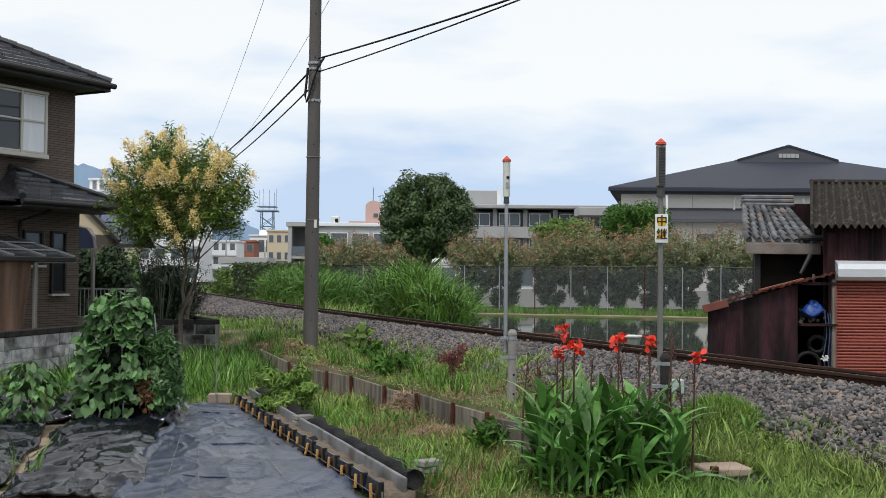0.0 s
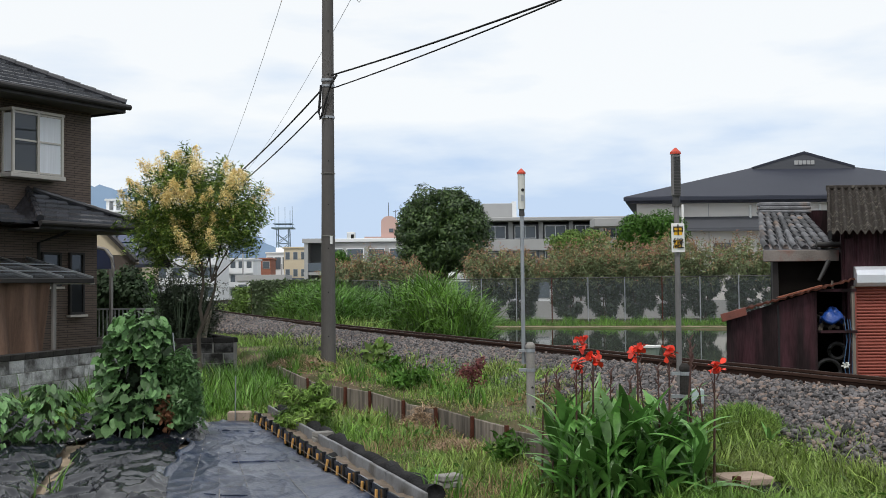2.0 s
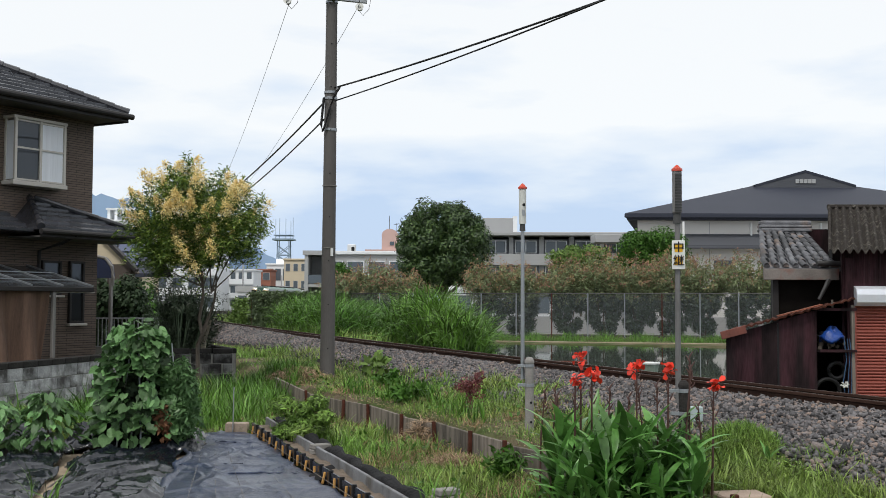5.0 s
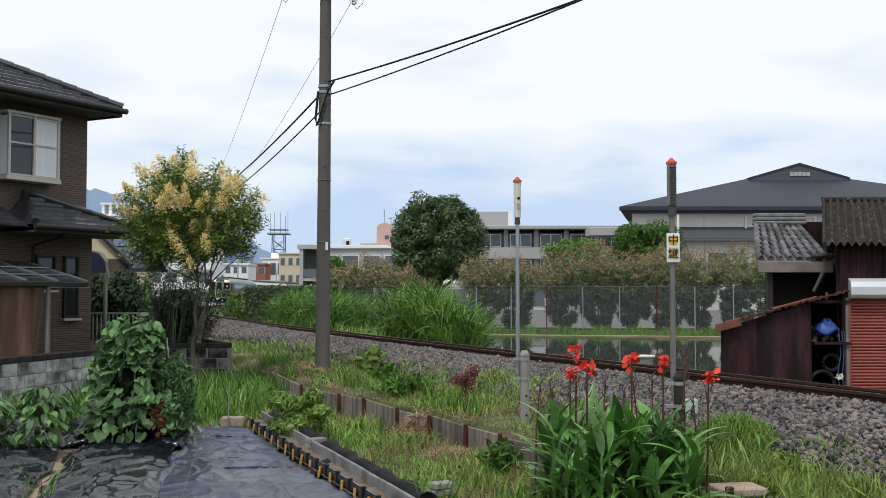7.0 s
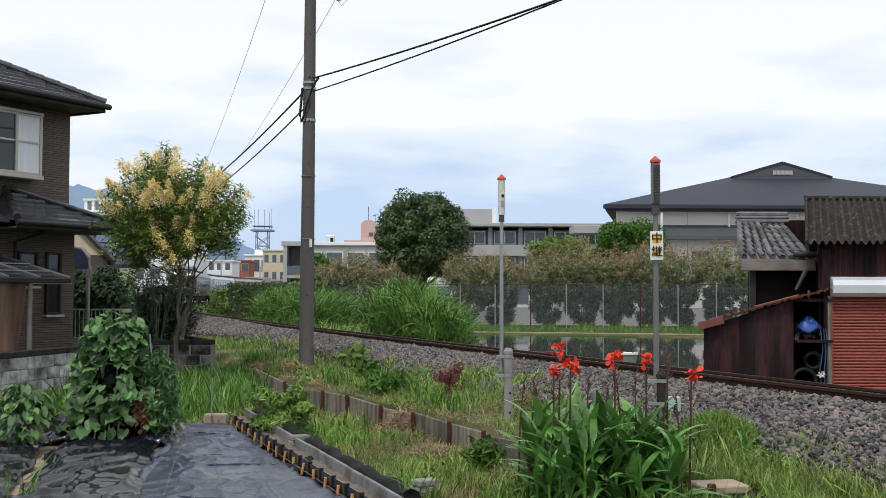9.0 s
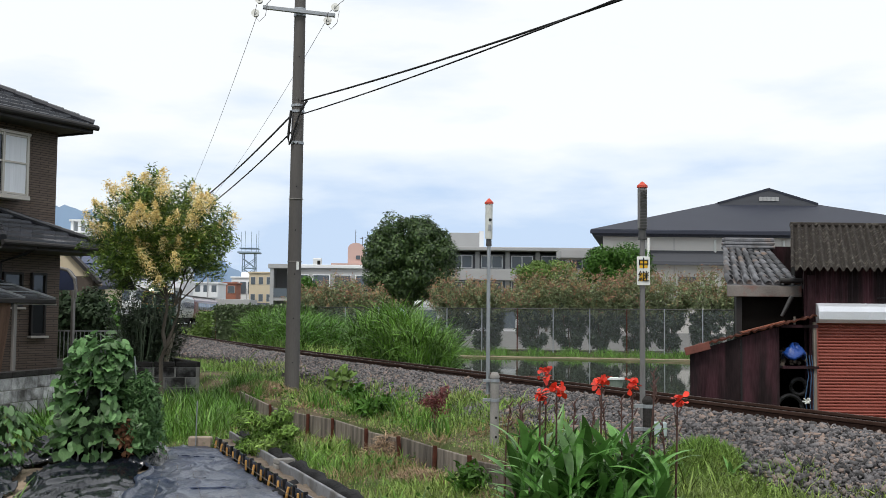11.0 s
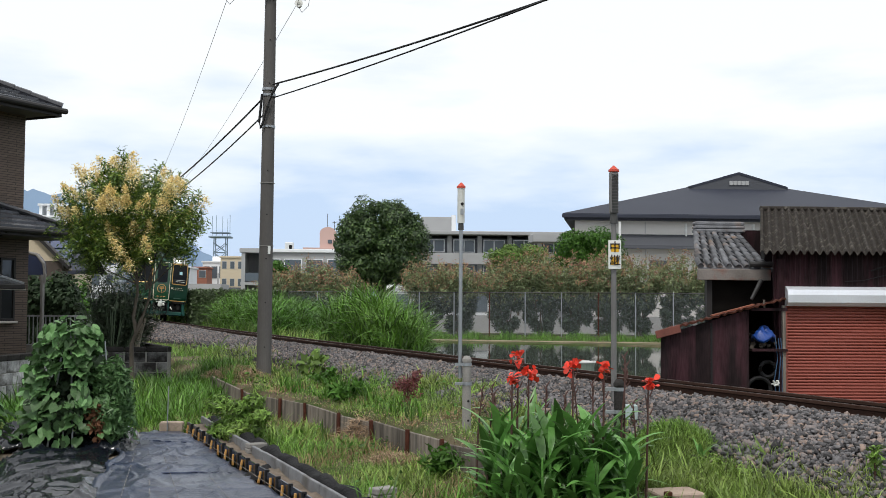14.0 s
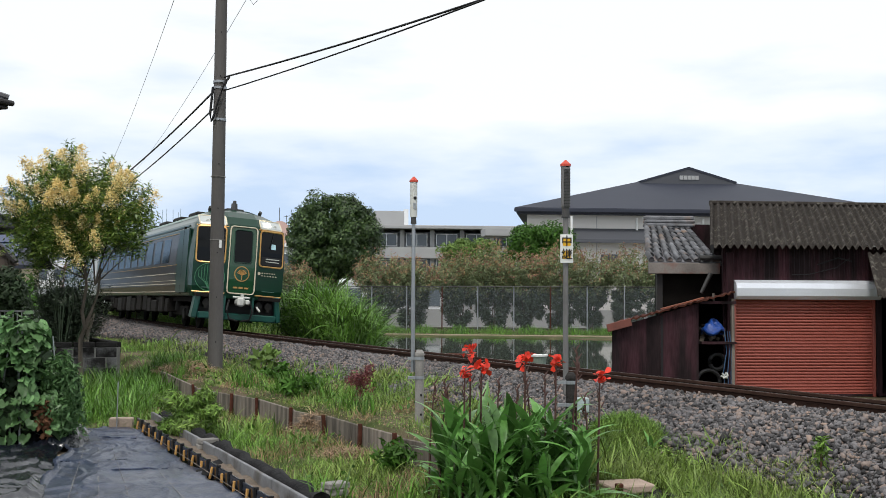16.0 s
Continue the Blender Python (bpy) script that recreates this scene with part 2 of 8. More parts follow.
M_APART = mat("apartment white", (0.74, 0.76, 0.78), 0.8, vary=0.06, scale=0.2, bump=0.02)
M_PINK = mat("pink plaster", (0.60, 0.41, 0.37), 0.8, vary=0.06, scale=0.3, bump=0.02)
M_CREAM = mat("cream plaster", (0.55, 0.47, 0.34), 0.8, vary=0.08, scale=0.3, bump=0.02)
M_FARWIN = glass("far window", (0.09, 0.11, 0.13), 0.15)
# the air's blue haze is mixed into the hill's base colour
M_HILL = mat("hazy wooded hill", (0.17, 0.25, 0.36), 0.95, vary=0.12, scale=0.02, bump=0)
M_MESH = None


def mesh_material(name, col, holes):
    """Wire netting: thin dark wires, open between them."""
    m = bpy.data.materials.new(name)
    m.use_nodes = True
    b = m.node_tree.nodes["Principled BSDF"]
    b.inputs["Base Color"].default_value = (*col, 1)
    b.inputs["Alpha"].default_value = holes
    b.inputs["Roughness"].default_value = 0.7
    return m


def brick_material(name, col, col2, joint, w, h, gap, axis="y"):
    """Thin cladding tiles in running courses on an upright wall."""
    m = mat(name, col, 0.75, vary=0.12, bump=0.1)
    n, l = m.node_tree.nodes, m.node_tree.links
    tc, sp, cb, br = n.new("ShaderNodeTexCoord"), n.new("ShaderNodeSeparateXYZ"), n.new("ShaderNodeCombineXYZ"), n.new("ShaderNodeTexBrick")
    l.new(tc.outputs["Object"], sp.inputs[0])
    l.new(sp.outputs["Y" if axis == "y" else "X"], cb.inputs[0])
    l.new(sp.outputs["Z"], cb.inputs[1])
    l.new(cb.outputs[0], br.inputs["Vector"])
    br.inputs["Scale"].default_value = 1.0
    br.inputs["Brick Width"].default_value, br.inputs["Row Height"].default_value, br.inputs["Mortar Size"].default_value = w, h, gap
    br.inputs["Color1"].default_value, br.inputs["Color2"].default_value, br.inputs["Mortar"].default_value = (*col, 1), (*col2, 1), (*joint, 1)
    b = n["Principled BSDF"]
    l.new(br.outputs["Color"], b.inputs["Base Color"])
    bp = n.new("ShaderNodeBump")
    bp.inputs["Strength"].default_value, bp.inputs["Distance"].default_value = 0.7, 0.01
    bp.invert = True
    l.new(br.outputs["Fac"], bp.inputs["Height"])
    l.new(bp.outputs[0], b.inputs["Normal"])
    return m


def water_material():
    m = bpy.data.materials.new("pond water")
    m.use_nodes = True
    n, l = m.node_tree.nodes, m.node_tree.links
    b = n["Principled BSDF"]
    b.inputs["Base Color"].default_value = (0.035, 0.045, 0.03, 1)
    b.inputs["Roughness"].default_value = 0.03
    b.inputs["IOR"].default_value = 1.33
    no, bp, tc = n.new("ShaderNodeTexNoise"), n.new("ShaderNodeBump"), n.new("ShaderNodeTexCoord")
    no.inputs["Scale"].default_value, no.inputs["Detail"].default_value = 1.2, 2
    bp.inputs["Strength"].default_value, bp.inputs["Distance"].default_value = 0.04, 0.02
    l.new(tc.outputs["Object"], no.inputs["Vector"])
    l.new(no.outputs["Fac"], bp.inputs["Height"])
    l.new(bp.outputs[0], b.inputs["Normal"])
    return m


M_MESH = mesh_material("wire netting", (0.10, 0.115, 0.12), 0.27)
M_CLAD = brick_material("brown cladding tile", (0.115, 0.084, 0.067), (0.15, 0.11, 0.087), (0.04, 0.032, 0.027), 0.45, 0.05, 0.006)
M_WATER = water_material()


# ---- shape helpers ----
class Shape:
    """Gathers vertices and faces for one mesh."""

    def __init__(self):
        self.v, self.f = [], []

    def add(self, verts, faces, m=None):
        k = len(self.v)
        self.v += [tuple(m @ Vector(p)) for p in verts] if m is not None else [tuple(p) for p in verts]
        self.f += [[i + k for i in f] for f in faces]
        return self

    def box(self, c, s, rz=0.0, bev=0.0, rx=0.0, ry=0.0):
        """A block with its middle at c; bev cuts its edges."""
        hx, hy, hz = (q / 2 for q in s)
        m = pose(*c, rx, ry, rz)
        b = min(bev, 0.45 * min(s))
        if b <= 0:
            vs = [(x, y, z) for z in (-hz, hz) for y in (-hy, hy) for x in (-hx, hx)]
            return self.add(vs, [(0, 2, 3, 1), (4, 5, 7, 6), (0, 1, 5, 4), (2, 6, 7, 3), (0, 4, 6, 2), (1, 3, 7, 5)], m)
        bm = bmesh.new()
        bmesh.ops.create_cube(bm, size=1.0, matrix=Matrix.Diagonal((*s, 1)))
        bmesh.ops.bevel(bm, geom=list(bm.edges), offset=b, segments=1, affect="EDGES", clamp_overlap=True)
        bm.verts.index_update()
        self.add([v.co for v in bm.verts], [[v.index for v in f.verts] for f in bm.faces], m)
        bm.free()
        return self

    def cyl(self, p, q, r0, r1=None, n=10, cap=True):
        r1 = r0 if r1 is None else r1
        p, q = Vector(p), Vector(q)
        rot = (q - p).to_track_quat("Z", "Y").to_matrix()
        vs = []
        for a, r in ((p, r0), (q, r1)):
            vs += [a + rot @ Vector((r * math.cos(2 * math.pi * i / n), r * math.sin(2 * math.pi * i / n), 0)) for i in range(n)]
        fs = [(i, (i + 1) % n, n + (i + 1) % n, n + i) for i in range(n)]
        if cap:
            fs += [tuple(range(n - 1, -1, -1)), tuple(range(n, 2 * n))]
        return self.add(vs, fs)

    def tube(self, pts, r, n=8, closed=False):
        """A round bar along points; r may be a list."""
        pts = [Vector(p) for p in pts]
        k = len(self.v)
        up = Vector((0.0, 0.0, 1.0))
        for i, p in enumerate(pts):
            a = pts[(i - 1) % len(pts)] if (i or closed) else p
            b = pts[(i + 1) % len(pts)] if (i < len(pts) - 1 or closed) else p
            d = (b - a).normalized()
            if abs(d.z) > 0.95:
                side = d.cross(Vector((0, 1, 0))).normalized()
            else:
                side = d.cross(up).normalized()
            oth = side.cross(d)
            rr = r[i] if isinstance(r, (list, tuple)) else r
            self.v += [tuple(p + rr * (math.cos(2 * math.pi * j / n) * side + math.sin(2 * math.pi * j / n) * oth)) for j in range(n)]
        m = len(pts)
        for i in range(m if closed else m - 1):
            for j in range(n):
                self.f.append([k + i * n + j, k + i * n + (j + 1) % n, k + ((i + 1) % m) * n + (j + 1) % n, k + ((i + 1) % m) * n + j])
        if not closed:
            self.f += [[k + j for j in range(n)], [k + (m - 1) * n + j for j in range(n - 1, -1, -1)]]
        return self

    def extrude(self, outline, a, b, axis="y"):
        """An outline of (u, z) swept from a to b along x or y."""
        n = len(outline)
        mk = (lambda u, w, t: (u, t, w)) if axis == "y" else (lambda u, w, t: (t, u, w))
        vs = [mk(u, w, t) for t in (a, b) for u, w in outline]
        fs = [(i, (i + 1) % n, n + (i + 1) % n, n + i) for i in range(n)] + [tuple(range(n - 1, -1, -1)), tuple(range(n, 2 * n))]
        return self.add(vs, fs)

    def sheet(self, rows, thick=0.0):
        """A grid of points as a surface, thickened downwards."""
        h, w = len(rows), len(rows[0])
        k = len(self.v)
        self.v += [tuple(p) for row in rows for p in row]
        fs = [[i * w + j, i * w + j + 1, (i + 1) * w + j + 1, (i + 1) * w + j] for i in range(h - 1) for j in range(w - 1)]
        self.f += [[q + k for q in f] for f in fs]
        if thick:
            k2 = len(self.v)
            self.v += [(p[0], p[1], p[2] - thick) for row in rows for p in row]
            self.f += [[q + k2 for q in reversed(f)] for f in fs]
            ring = [j for j in range(w)] + [i * w + w - 1 for i in range(1, h)] + [(h - 1) * w + j for j in range(w - 2, -1, -1)] + [i * w for i in range(h - 2, 0, -1)]
            for a, b in zip(ring, ring[1:] + ring[:1]):
                self.f.append([k + b, k + a, k2 + a, k2 + b])
        return self

    def mesh(self, name, material, smooth=False):
        me = bpy.data.meshes.new(name)
        me.from_pydata(self.v, [], self.f)
        me.materials.append(material)
        if smooth:
            me.polygons.foreach_set("use_smooth", [True] * len(me.polygons))
        me.update()
        return me


def part(name, shape, material, parent=None, label="", smooth=False):
    """Links a shape as one mesh object, under a thing or a part if one is given."""
    ob = new(name, shape.mesh(name, material, smooth))
    if parent is not None:
        ob.parent = parent
    if label:
        tagged(ob, label)
    return ob


def thing(name, m, label, category, group="", kind=""):
    ob = new(name)
    ob.matrix_world = m
    return tagged(ob, label, category, group, kind)


def many(name, verts, faces, mats, places, material, parent=None, smooth=True):
    """One mesh of many copies of a small template: mats n x 3 x 3 and places n x 3."""
    verts, mats, places = np.asarray(verts, float), np.asarray(mats, float), np.asarray(places, float)
    n, k = len(places), len(verts)
    v = np.einsum("nij,kj->nki", mats, verts) + places[:, None, :]
    size = len(faces[0])
    f = (np.asarray(faces)[None] + (np.arange(n) * k)[:, None, None]).reshape(-1, size)
    me = bpy.data.meshes.new(name)
    me.vertices.add(n * k)
    me.vertices.foreach_set("co", v.ravel().astype(np.float32))
    me.loops.add(f.size)
    me.loops.foreach_set("vertex_index", f.ravel().astype(np.int32))
    me.polygons.add(len(f))
    me.polygons.foreach_set("loop_start", (np.arange(len(f)) * size).astype(np.int32))
    me.polygons.foreach_set("loop_total", np.full(len(f), size, np.int32))
    if smooth:
        me.polygons.foreach_set("use_smooth", np.ones(len(f), bool))
    me.materials.append(material)
    me.update(calc_edges=True)
    me.validate()
    ob = new(name, me)
    if parent is not None:
        ob.parent = parent
    return ob


RNG = np.random.default_rng(7)


def turns(n, lean=0.5, size=(0.8, 1.2), rng=None):
    """Random turns: a spin about z, then a lean, with a size."""
    rng = RNG if rng is None else rng
    a, b, c = rng.uniform(0, 2 * np.pi, n), rng.normal(0, lean, n), rng.uniform(0, 2 * np.pi, n)
    ca, sa, cb, sb, cc, sc = np.cos(a), np.sin(a), np.cos(b), np.sin(b), np.cos(c), np.sin(c)
    one, nil = np.ones(n), np.zeros(n)
    rz = np.stack([ca, -sa, nil, sa, ca, nil, nil, nil, one], -1).reshape(n, 3, 3)
    rx = np.stack([one, nil, nil, nil, cb, -sb, nil, sb, cb], -1).reshape(n, 3, 3)
    r2 = np.stack([cc, -sc, nil, sc, cc, nil, nil, nil, one], -1).reshape(n, 3, 3)
    return (rz @ rx @ r2) * rng.uniform(*size, n)[:, None, None]


def blade(h, w, bend, seg=3):
    """A grass blade: a narrow strip that bends over."""
    v, f = [], []
    for i in range(seg + 1):
        t = i / seg
        ww = w * (1 - t) ** 0.7 / 2 + 0.0006
        y, z = bend * h * t ** 2, h * (t - 0.35 * bend * t ** 3)
        v += [(-ww, y, z), (ww, y, z)]
    for i in range(seg):
        f.append((2 * i, 2 * i + 1, 2 * i + 3, 2 * i + 2))
    return v, f


LEAF = ([(0, 0, 0), (0.26, 0.45, 0.06), (0, 1, -0.08), (-0.26, 0.45, 0.06)], [(0, 1, 2, 3)])
LANCE = ([(0, 0, 0), (0.13, 0.4, 0.03), (0, 1, -0.15), (-0.13, 0.4, 0.03)], [(0, 1, 2, 3)])

# ---- the track's line: (x, y) and heading along it ----
T_S = np.linspace(-40, 300, 3401)
T_C = np.clip(T_S, -14, 200)
T_H = -0.3578 + 0.000741 * T_C + 1.263e-5 * T_C ** 2
T_X, T_Y = np.cumsum(np.sin(T_H)) * 0.1, np.cumsum(np.cos(T_H)) * 0.1
T_X, T_Y = T_X - T_X[400] + 1.90, T_Y - T_Y[400] + 20.0
RAIL_Z, CANT = EYE - 1.028, 0.078


def on_track(s, d=0.0, z=0.0):
    """A point beside the track: s along it, d to its right, z above the rails' mean height."""
    x, y, h = np.interp(s, T_S, T_X), np.interp(s, T_S, T_Y), np.interp(s, T_S, T_H)
    return (x + d * math.cos(h), y - d * math.sin(h), RAIL_Z + z - d * CANT / 1.067)


def beside(x, y):
    """Signed distance from the track's middle, to its right."""
    return (x - np.interp(y, T_Y, T_X)) * np.cos(np.interp(y, T_Y, T_H))


# the foot of the low retaining boards
STEP_Y = [6, 9.0, 9.9, 10.75, 12.45, 14.3, 15.7, 16.4, 18.1, 21.1, 30, 46]
STEP_X = [3.2, 2.3, 1.7, 1.02, 0.28, -0.55, -1.07, -1.48, -2.23, -3.22, -6.2, -11.9]


def ground_z(x, y):
    x, y = np.asarray(x, float), np.asarray(y, float)
    d = beside(x, y)
    bed = 0.25 * np.clip((y - 9.0) / 1.5, 0, 1) * np.clip((46 - y) / 10, 0, 1)
    e = np.interp(y, STEP_Y, STEP_X)
    step = np.clip((x - e - 0.24) / 0.06, 0, 1)
    z = np.interp(d, [-4.42, -4.30, -2.5, -1.0, -0.66, -0.5, 0.6, 1.3, 3.0, 4.2], [0, 1, 1.1, 2.22, 2.28, 2.0, 1.95, 1.9, 1, 0])
    low = np.where(d < 0, bed, 0.02)
    z = np.where(d < -2.5, step, z)
    out = np.where(z <= 1, z * low, np.where(z <= 1.1, low, 0))
    out = np.where(z > 1, low + (0.52 - low) * (z - 1), out)
    out = out + 0.02 * np.sin(1.3 * x + 0.4 * y) * np.sin(0.9 * y - 0.7 * x) * (np.abs(d) > 2.5)
    # the pond's hollow
    pond = (d > 3.6) & (x > 0.3 - 0.02 * (y - 34)) & (x < 22) & (y > 23) & (y < 49.6 + 0.36 * (1.6 - x) * 1.2)
    out = np.where(pond, -0.35, out)
    return out


def build_ground():
    xs = np.concatenate([-np.geomspace(2600, 24, 22), np.arange(-22, 26, 0.22), np.geomspace(27, 2600, 22)])
    ys = np.concatenate([-np.geomspace(1500, 4, 14), np.arange(-2, 62, 0.22), np.geomspace(63, 3600, 26)])
    gx, gy = np.meshgrid(xs, ys)
    gz = ground_z(gx, gy)
    rows = np.stack([gx, gy, gz], -1)
    s = Shape()
    s.sheet(rows.tolist())
    return tagged(part("ground", s, M_SOIL, smooth=True), "uneven garden soil with weeds and moss", "ground", kind="structure")


def build_water():
    s = Shape()
    s.sheet([[(-0.5, 20, -0.03), (24, 20, -0.03)], [(-0.5, 55, -0.03), (24, 55, -0.03)]])
    return tagged(part("water", s, M_WATER), "still shallow water of a flooded paddy", "water", kind="structure")


def build_track():
    """Two rails on their ballast."""
    prof = [(-0.064, -0.15), (0.064, -0.15), (0.064, -0.135), (0.012, -0.115), (0.012, -0.045), (0.034, -0.035), (0.034, -0.006), (0.026, 0.0), (-0.026, 0.0), (-0.034, -0.006), (-0.034, -0.035), (-0.012, -0.045), (-0.012, -0.115), (-0.064, -0.135)]
    track = thing("railway_track", Matrix(), "single railway track with rusty rails on grey ballast", "railway track", kind="structure")
    ss = np.concatenate([np.arange(-22, 60, 1.0), np.arange(60, 200, 2.5)])
    for side in (-1, 1):
        s, n = Shape(), len(prof)
        for q in ss:
            h = float(np.interp(q, T_S, T_H))
            for u, w in prof:
                s.v.append(on_track(q, side * 0.5675 + u, w))
        for i in range(len(ss) - 1):
            for j in range(n):
                s.f.append([i * n + j, i * n + (j + 1) % n, (i + 1) * n + (j + 1) % n, (i + 1) * n + j])
        rail = part("rail", s, M_RAIL, track)
        head = Shape()
        head.sheet([[on_track(q, side * 0.5675 - 0.024, 0.002), on_track(q, side * 0.5675 + 0.024, 0.002)] for q in ss])
        part("rail_head", head, M_RAIL_TOP, rail, "worn running surface")
    sl = Shape().box((0, 0, 0), (2.0, 0.22, 0.16), bev=0.02)
    me = sl.mesh("sleeper", M_CONCRETE)
    for k in range(70):
        q = -12 + 0.68 * k
        o = new("sleeper", me)
        o.parent = track
        h = float(np.interp(q, T_S, T_H))
        x, y, z = on_track(q, 0, -0.24)
        o.matrix_basis = pose(x, y, z, 0, math.degrees(math.atan(CANT / 1.067)), -math.degrees(h))
    return track


def build_ballast():
    """Loose crushed stone along the track: one heap of many stones."""
    rng = np.random.default_rng(3)
    ico0 = np.array([(x, y, z) for z in (-1, 1) for y in (-1, 1) for x in (-1, 1)]) * np.array([1.05, 0.76, 0.55])
    tri = [(0, 2, 3, 1), (4, 5, 7, 6), (0, 1, 5, 4), (2, 6, 7, 3), (0, 4, 6, 2), (1, 3, 7, 5)]
    pts, size = [], []
    for a, b, dens, sz in ((-13, 2, 1500, 0.0215), (2, 14, 1000, 0.0225), (14, 32, 620, 0.026), (32, 75, 240, 0.036)):
        n = int((b - a) * 2.6 * dens)
        s, d = rng.uniform(a, b, n), -0.45 - 2.5 * rng.random(n) ** 0.85
        reach = np.interp(s, [-13, -8, -2, 6, 16, 30, 70], [2.2, 2.15, 2.1, 1.85, 1.8, 2.0, 2.5])
        keep = (-d < reach + rng.normal(0, 0.18, n)) & (np.abs(-d - 0.5675) > 0.06)
        s, d = s[keep], d[keep]
        h = np.interp(s, T_S, T_H)
        x, y = np.interp(s, T_S, T_X) + d * np.cos(h), np.interp(s, T_S, T_Y) - d * np.sin(h)
        pts.append(np.stack([x, y, ground_z(x, y) + rng.uniform(-0.02, 0.03, len(x))], -1))
        size.append(0.92 * sz * rng.lognormal(0, 0.27, len(x)))
    for a, b, dens, sz in ((-13, 30, 130, 0.03),):
        n = int((b - a) * 2.4 * dens)
        s, d = rng.uniform(a, b, n), rng.uniform(-0.5, 1.9, n)
        h = np.interp(s, T_S, T_H)
        x, y = np.interp(s, T_S, T_X) + d * np.cos(h), np.interp(s, T_S, T_Y) - d * np.sin(h)
        pts.append(np.stack([x, y, ground_z(x, y) + 0.01], -1))
        size.append(np.full(n, sz))
    p, z = np.concatenate(pts), np.concatenate(size)
    for k in range(4):
        chip = ico0 * rng.uniform(0.75, 1.25, 3) + rng.normal(0, 0.17, (8, 3))
        q = np.arange(len(p)) % 4 == k
        m = turns(int(q.sum()), 1.6, (1, 1), rng) * z[q][:, None, None]
        tagged(many("ballast", chip, tri, m, p[q], M_BALLAST, smooth=False), "loose crushed grey and brown ballast stones", "ballast", kind="stuff")


# sheet below the stones, coloured as the shade in their gaps
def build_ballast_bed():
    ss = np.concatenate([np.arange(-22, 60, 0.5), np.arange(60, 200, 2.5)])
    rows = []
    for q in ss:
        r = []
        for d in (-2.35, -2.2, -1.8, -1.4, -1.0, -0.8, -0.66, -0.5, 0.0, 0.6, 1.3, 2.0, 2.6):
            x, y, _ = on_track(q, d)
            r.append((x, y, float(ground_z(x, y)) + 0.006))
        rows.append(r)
    return tagged(part("ballast_bed", Shape().sheet(rows), M_BALLAST_BED, smooth=True), "packed ballast bed, near-black for the shaded gaps between the stones", "ballast", kind="structure")


build_ground()
build_water()
build_track()
build_ballast()
build_ballast_bed()


# ---- pole, lamps, posts ----
def build_pole():
    p = thing("utility_pole", pose(-2.42, 22.6, 0.05, 0, 0.25, 0), "tall round grey concrete utility pole with cross arm and cables", "utility pole")
    part("shaft", Shape().cyl((0, 0, -0.3), (0, 0, 9.6), 0.15, 0.105, 24), M_POLE, p, smooth=False)
    for z in (4.02, 2.76):
        part("seam", Shape().cyl((0, 0, z), (0, 0, z + 0.012), 0.1475, 0.1475, 24), M_CONCRETE, p)
    part("tag", Shape().box((0.075, -0.125, 2.68), (0.05, 0.02, 0.16), rz=25), M_WHITE, p, "small white number tag")
    for k in range(9):
        part("step_hole", Shape().cyl((0.02, -0.155 + 0.004 * k, 0.75 + 0.88 * k), (0.02, -0.1, 0.75 + 0.88 * k), 0.014, n=8), M_BLACK, p)
    for z in (5.78, 5.90, 5.14, 7.76, 7.88):
        part("band", Shape().cyl((0, 0, z), (0, 0, z + 0.05), 0.137 if z < 7 else 0.125, None, 20), M_STEEL, p)
    arm = Shape().box((0, -0.16, 7.83), (1.46, 0.075, 0.075), ry=5.0, rz=2, bev=0.006)
    part("cross_arm", arm, M_STEEL, p, "galvanised cross arm")
    for sx in (-1, 1):
        for dx, dy, dz in ((-0.05, -0.28, 0.08), (-0.16 if sx < 0 else -0.22, 0.0, -0.12)):
            x, z = sx * 0.72 + dx * (1 if sx < 0 else 1) + (0.08 if sx > 0 else 0), 7.83 - 0.087 * sx * 0.72 + dz
            ins = Shape()
            for k in range(3):
                y0 = -0.2 + dy + 0.055 * k
                ins.cyl((x, y0, z), (x, y0 + 0.03, z - 0.008), 0.085 - 0.012 * k, 0.06, 14)
            ins.cyl((x, -0.22 + dy, z), (x, 0.0 + dy, z), 0.028, None, 8)
            part("insulator", ins, M_PALE, p, "grey porcelain disc insulator")
        x = sx * 0.72
        z = 7.83 - 0.087 * sx * 0.72
        loop = [(x - 0.12, -0.3, z + 0.02), (x - 0.16, -0.3, z - 0.2), (x - 0.06, -0.3, z - 0.33), (x + 0.06, -0.3, z - 0.2), (x + 0.1, -0.3, z + 0.05)]
        part("jumper", Shape().tube(loop, 0.006, 5), M_BLACK, p)
    loop = [(0.19, -0.1, 6.02), (0.1, -0.17, 5.86), (0.0, -0.18, 5.55), (-0.1, -0.17, 5.2), (-0.14, -0.15, 5.12), (-0.17, -0.13, 5.25), (-0.12, -0.15, 5.8)]
    part("cable_loop", Shape().tube(loop, 0.026, 7), M_BLACK, p, "slack black cable loop")
    return p


def sag(a, b, drop, n=14):
    a, b = Vector(a), Vector(b)
    return [a.lerp(b, i / n) - Vector((0, 0, drop * 4 * (i / n) * (1 - i / n))) for i in range(n + 1)]


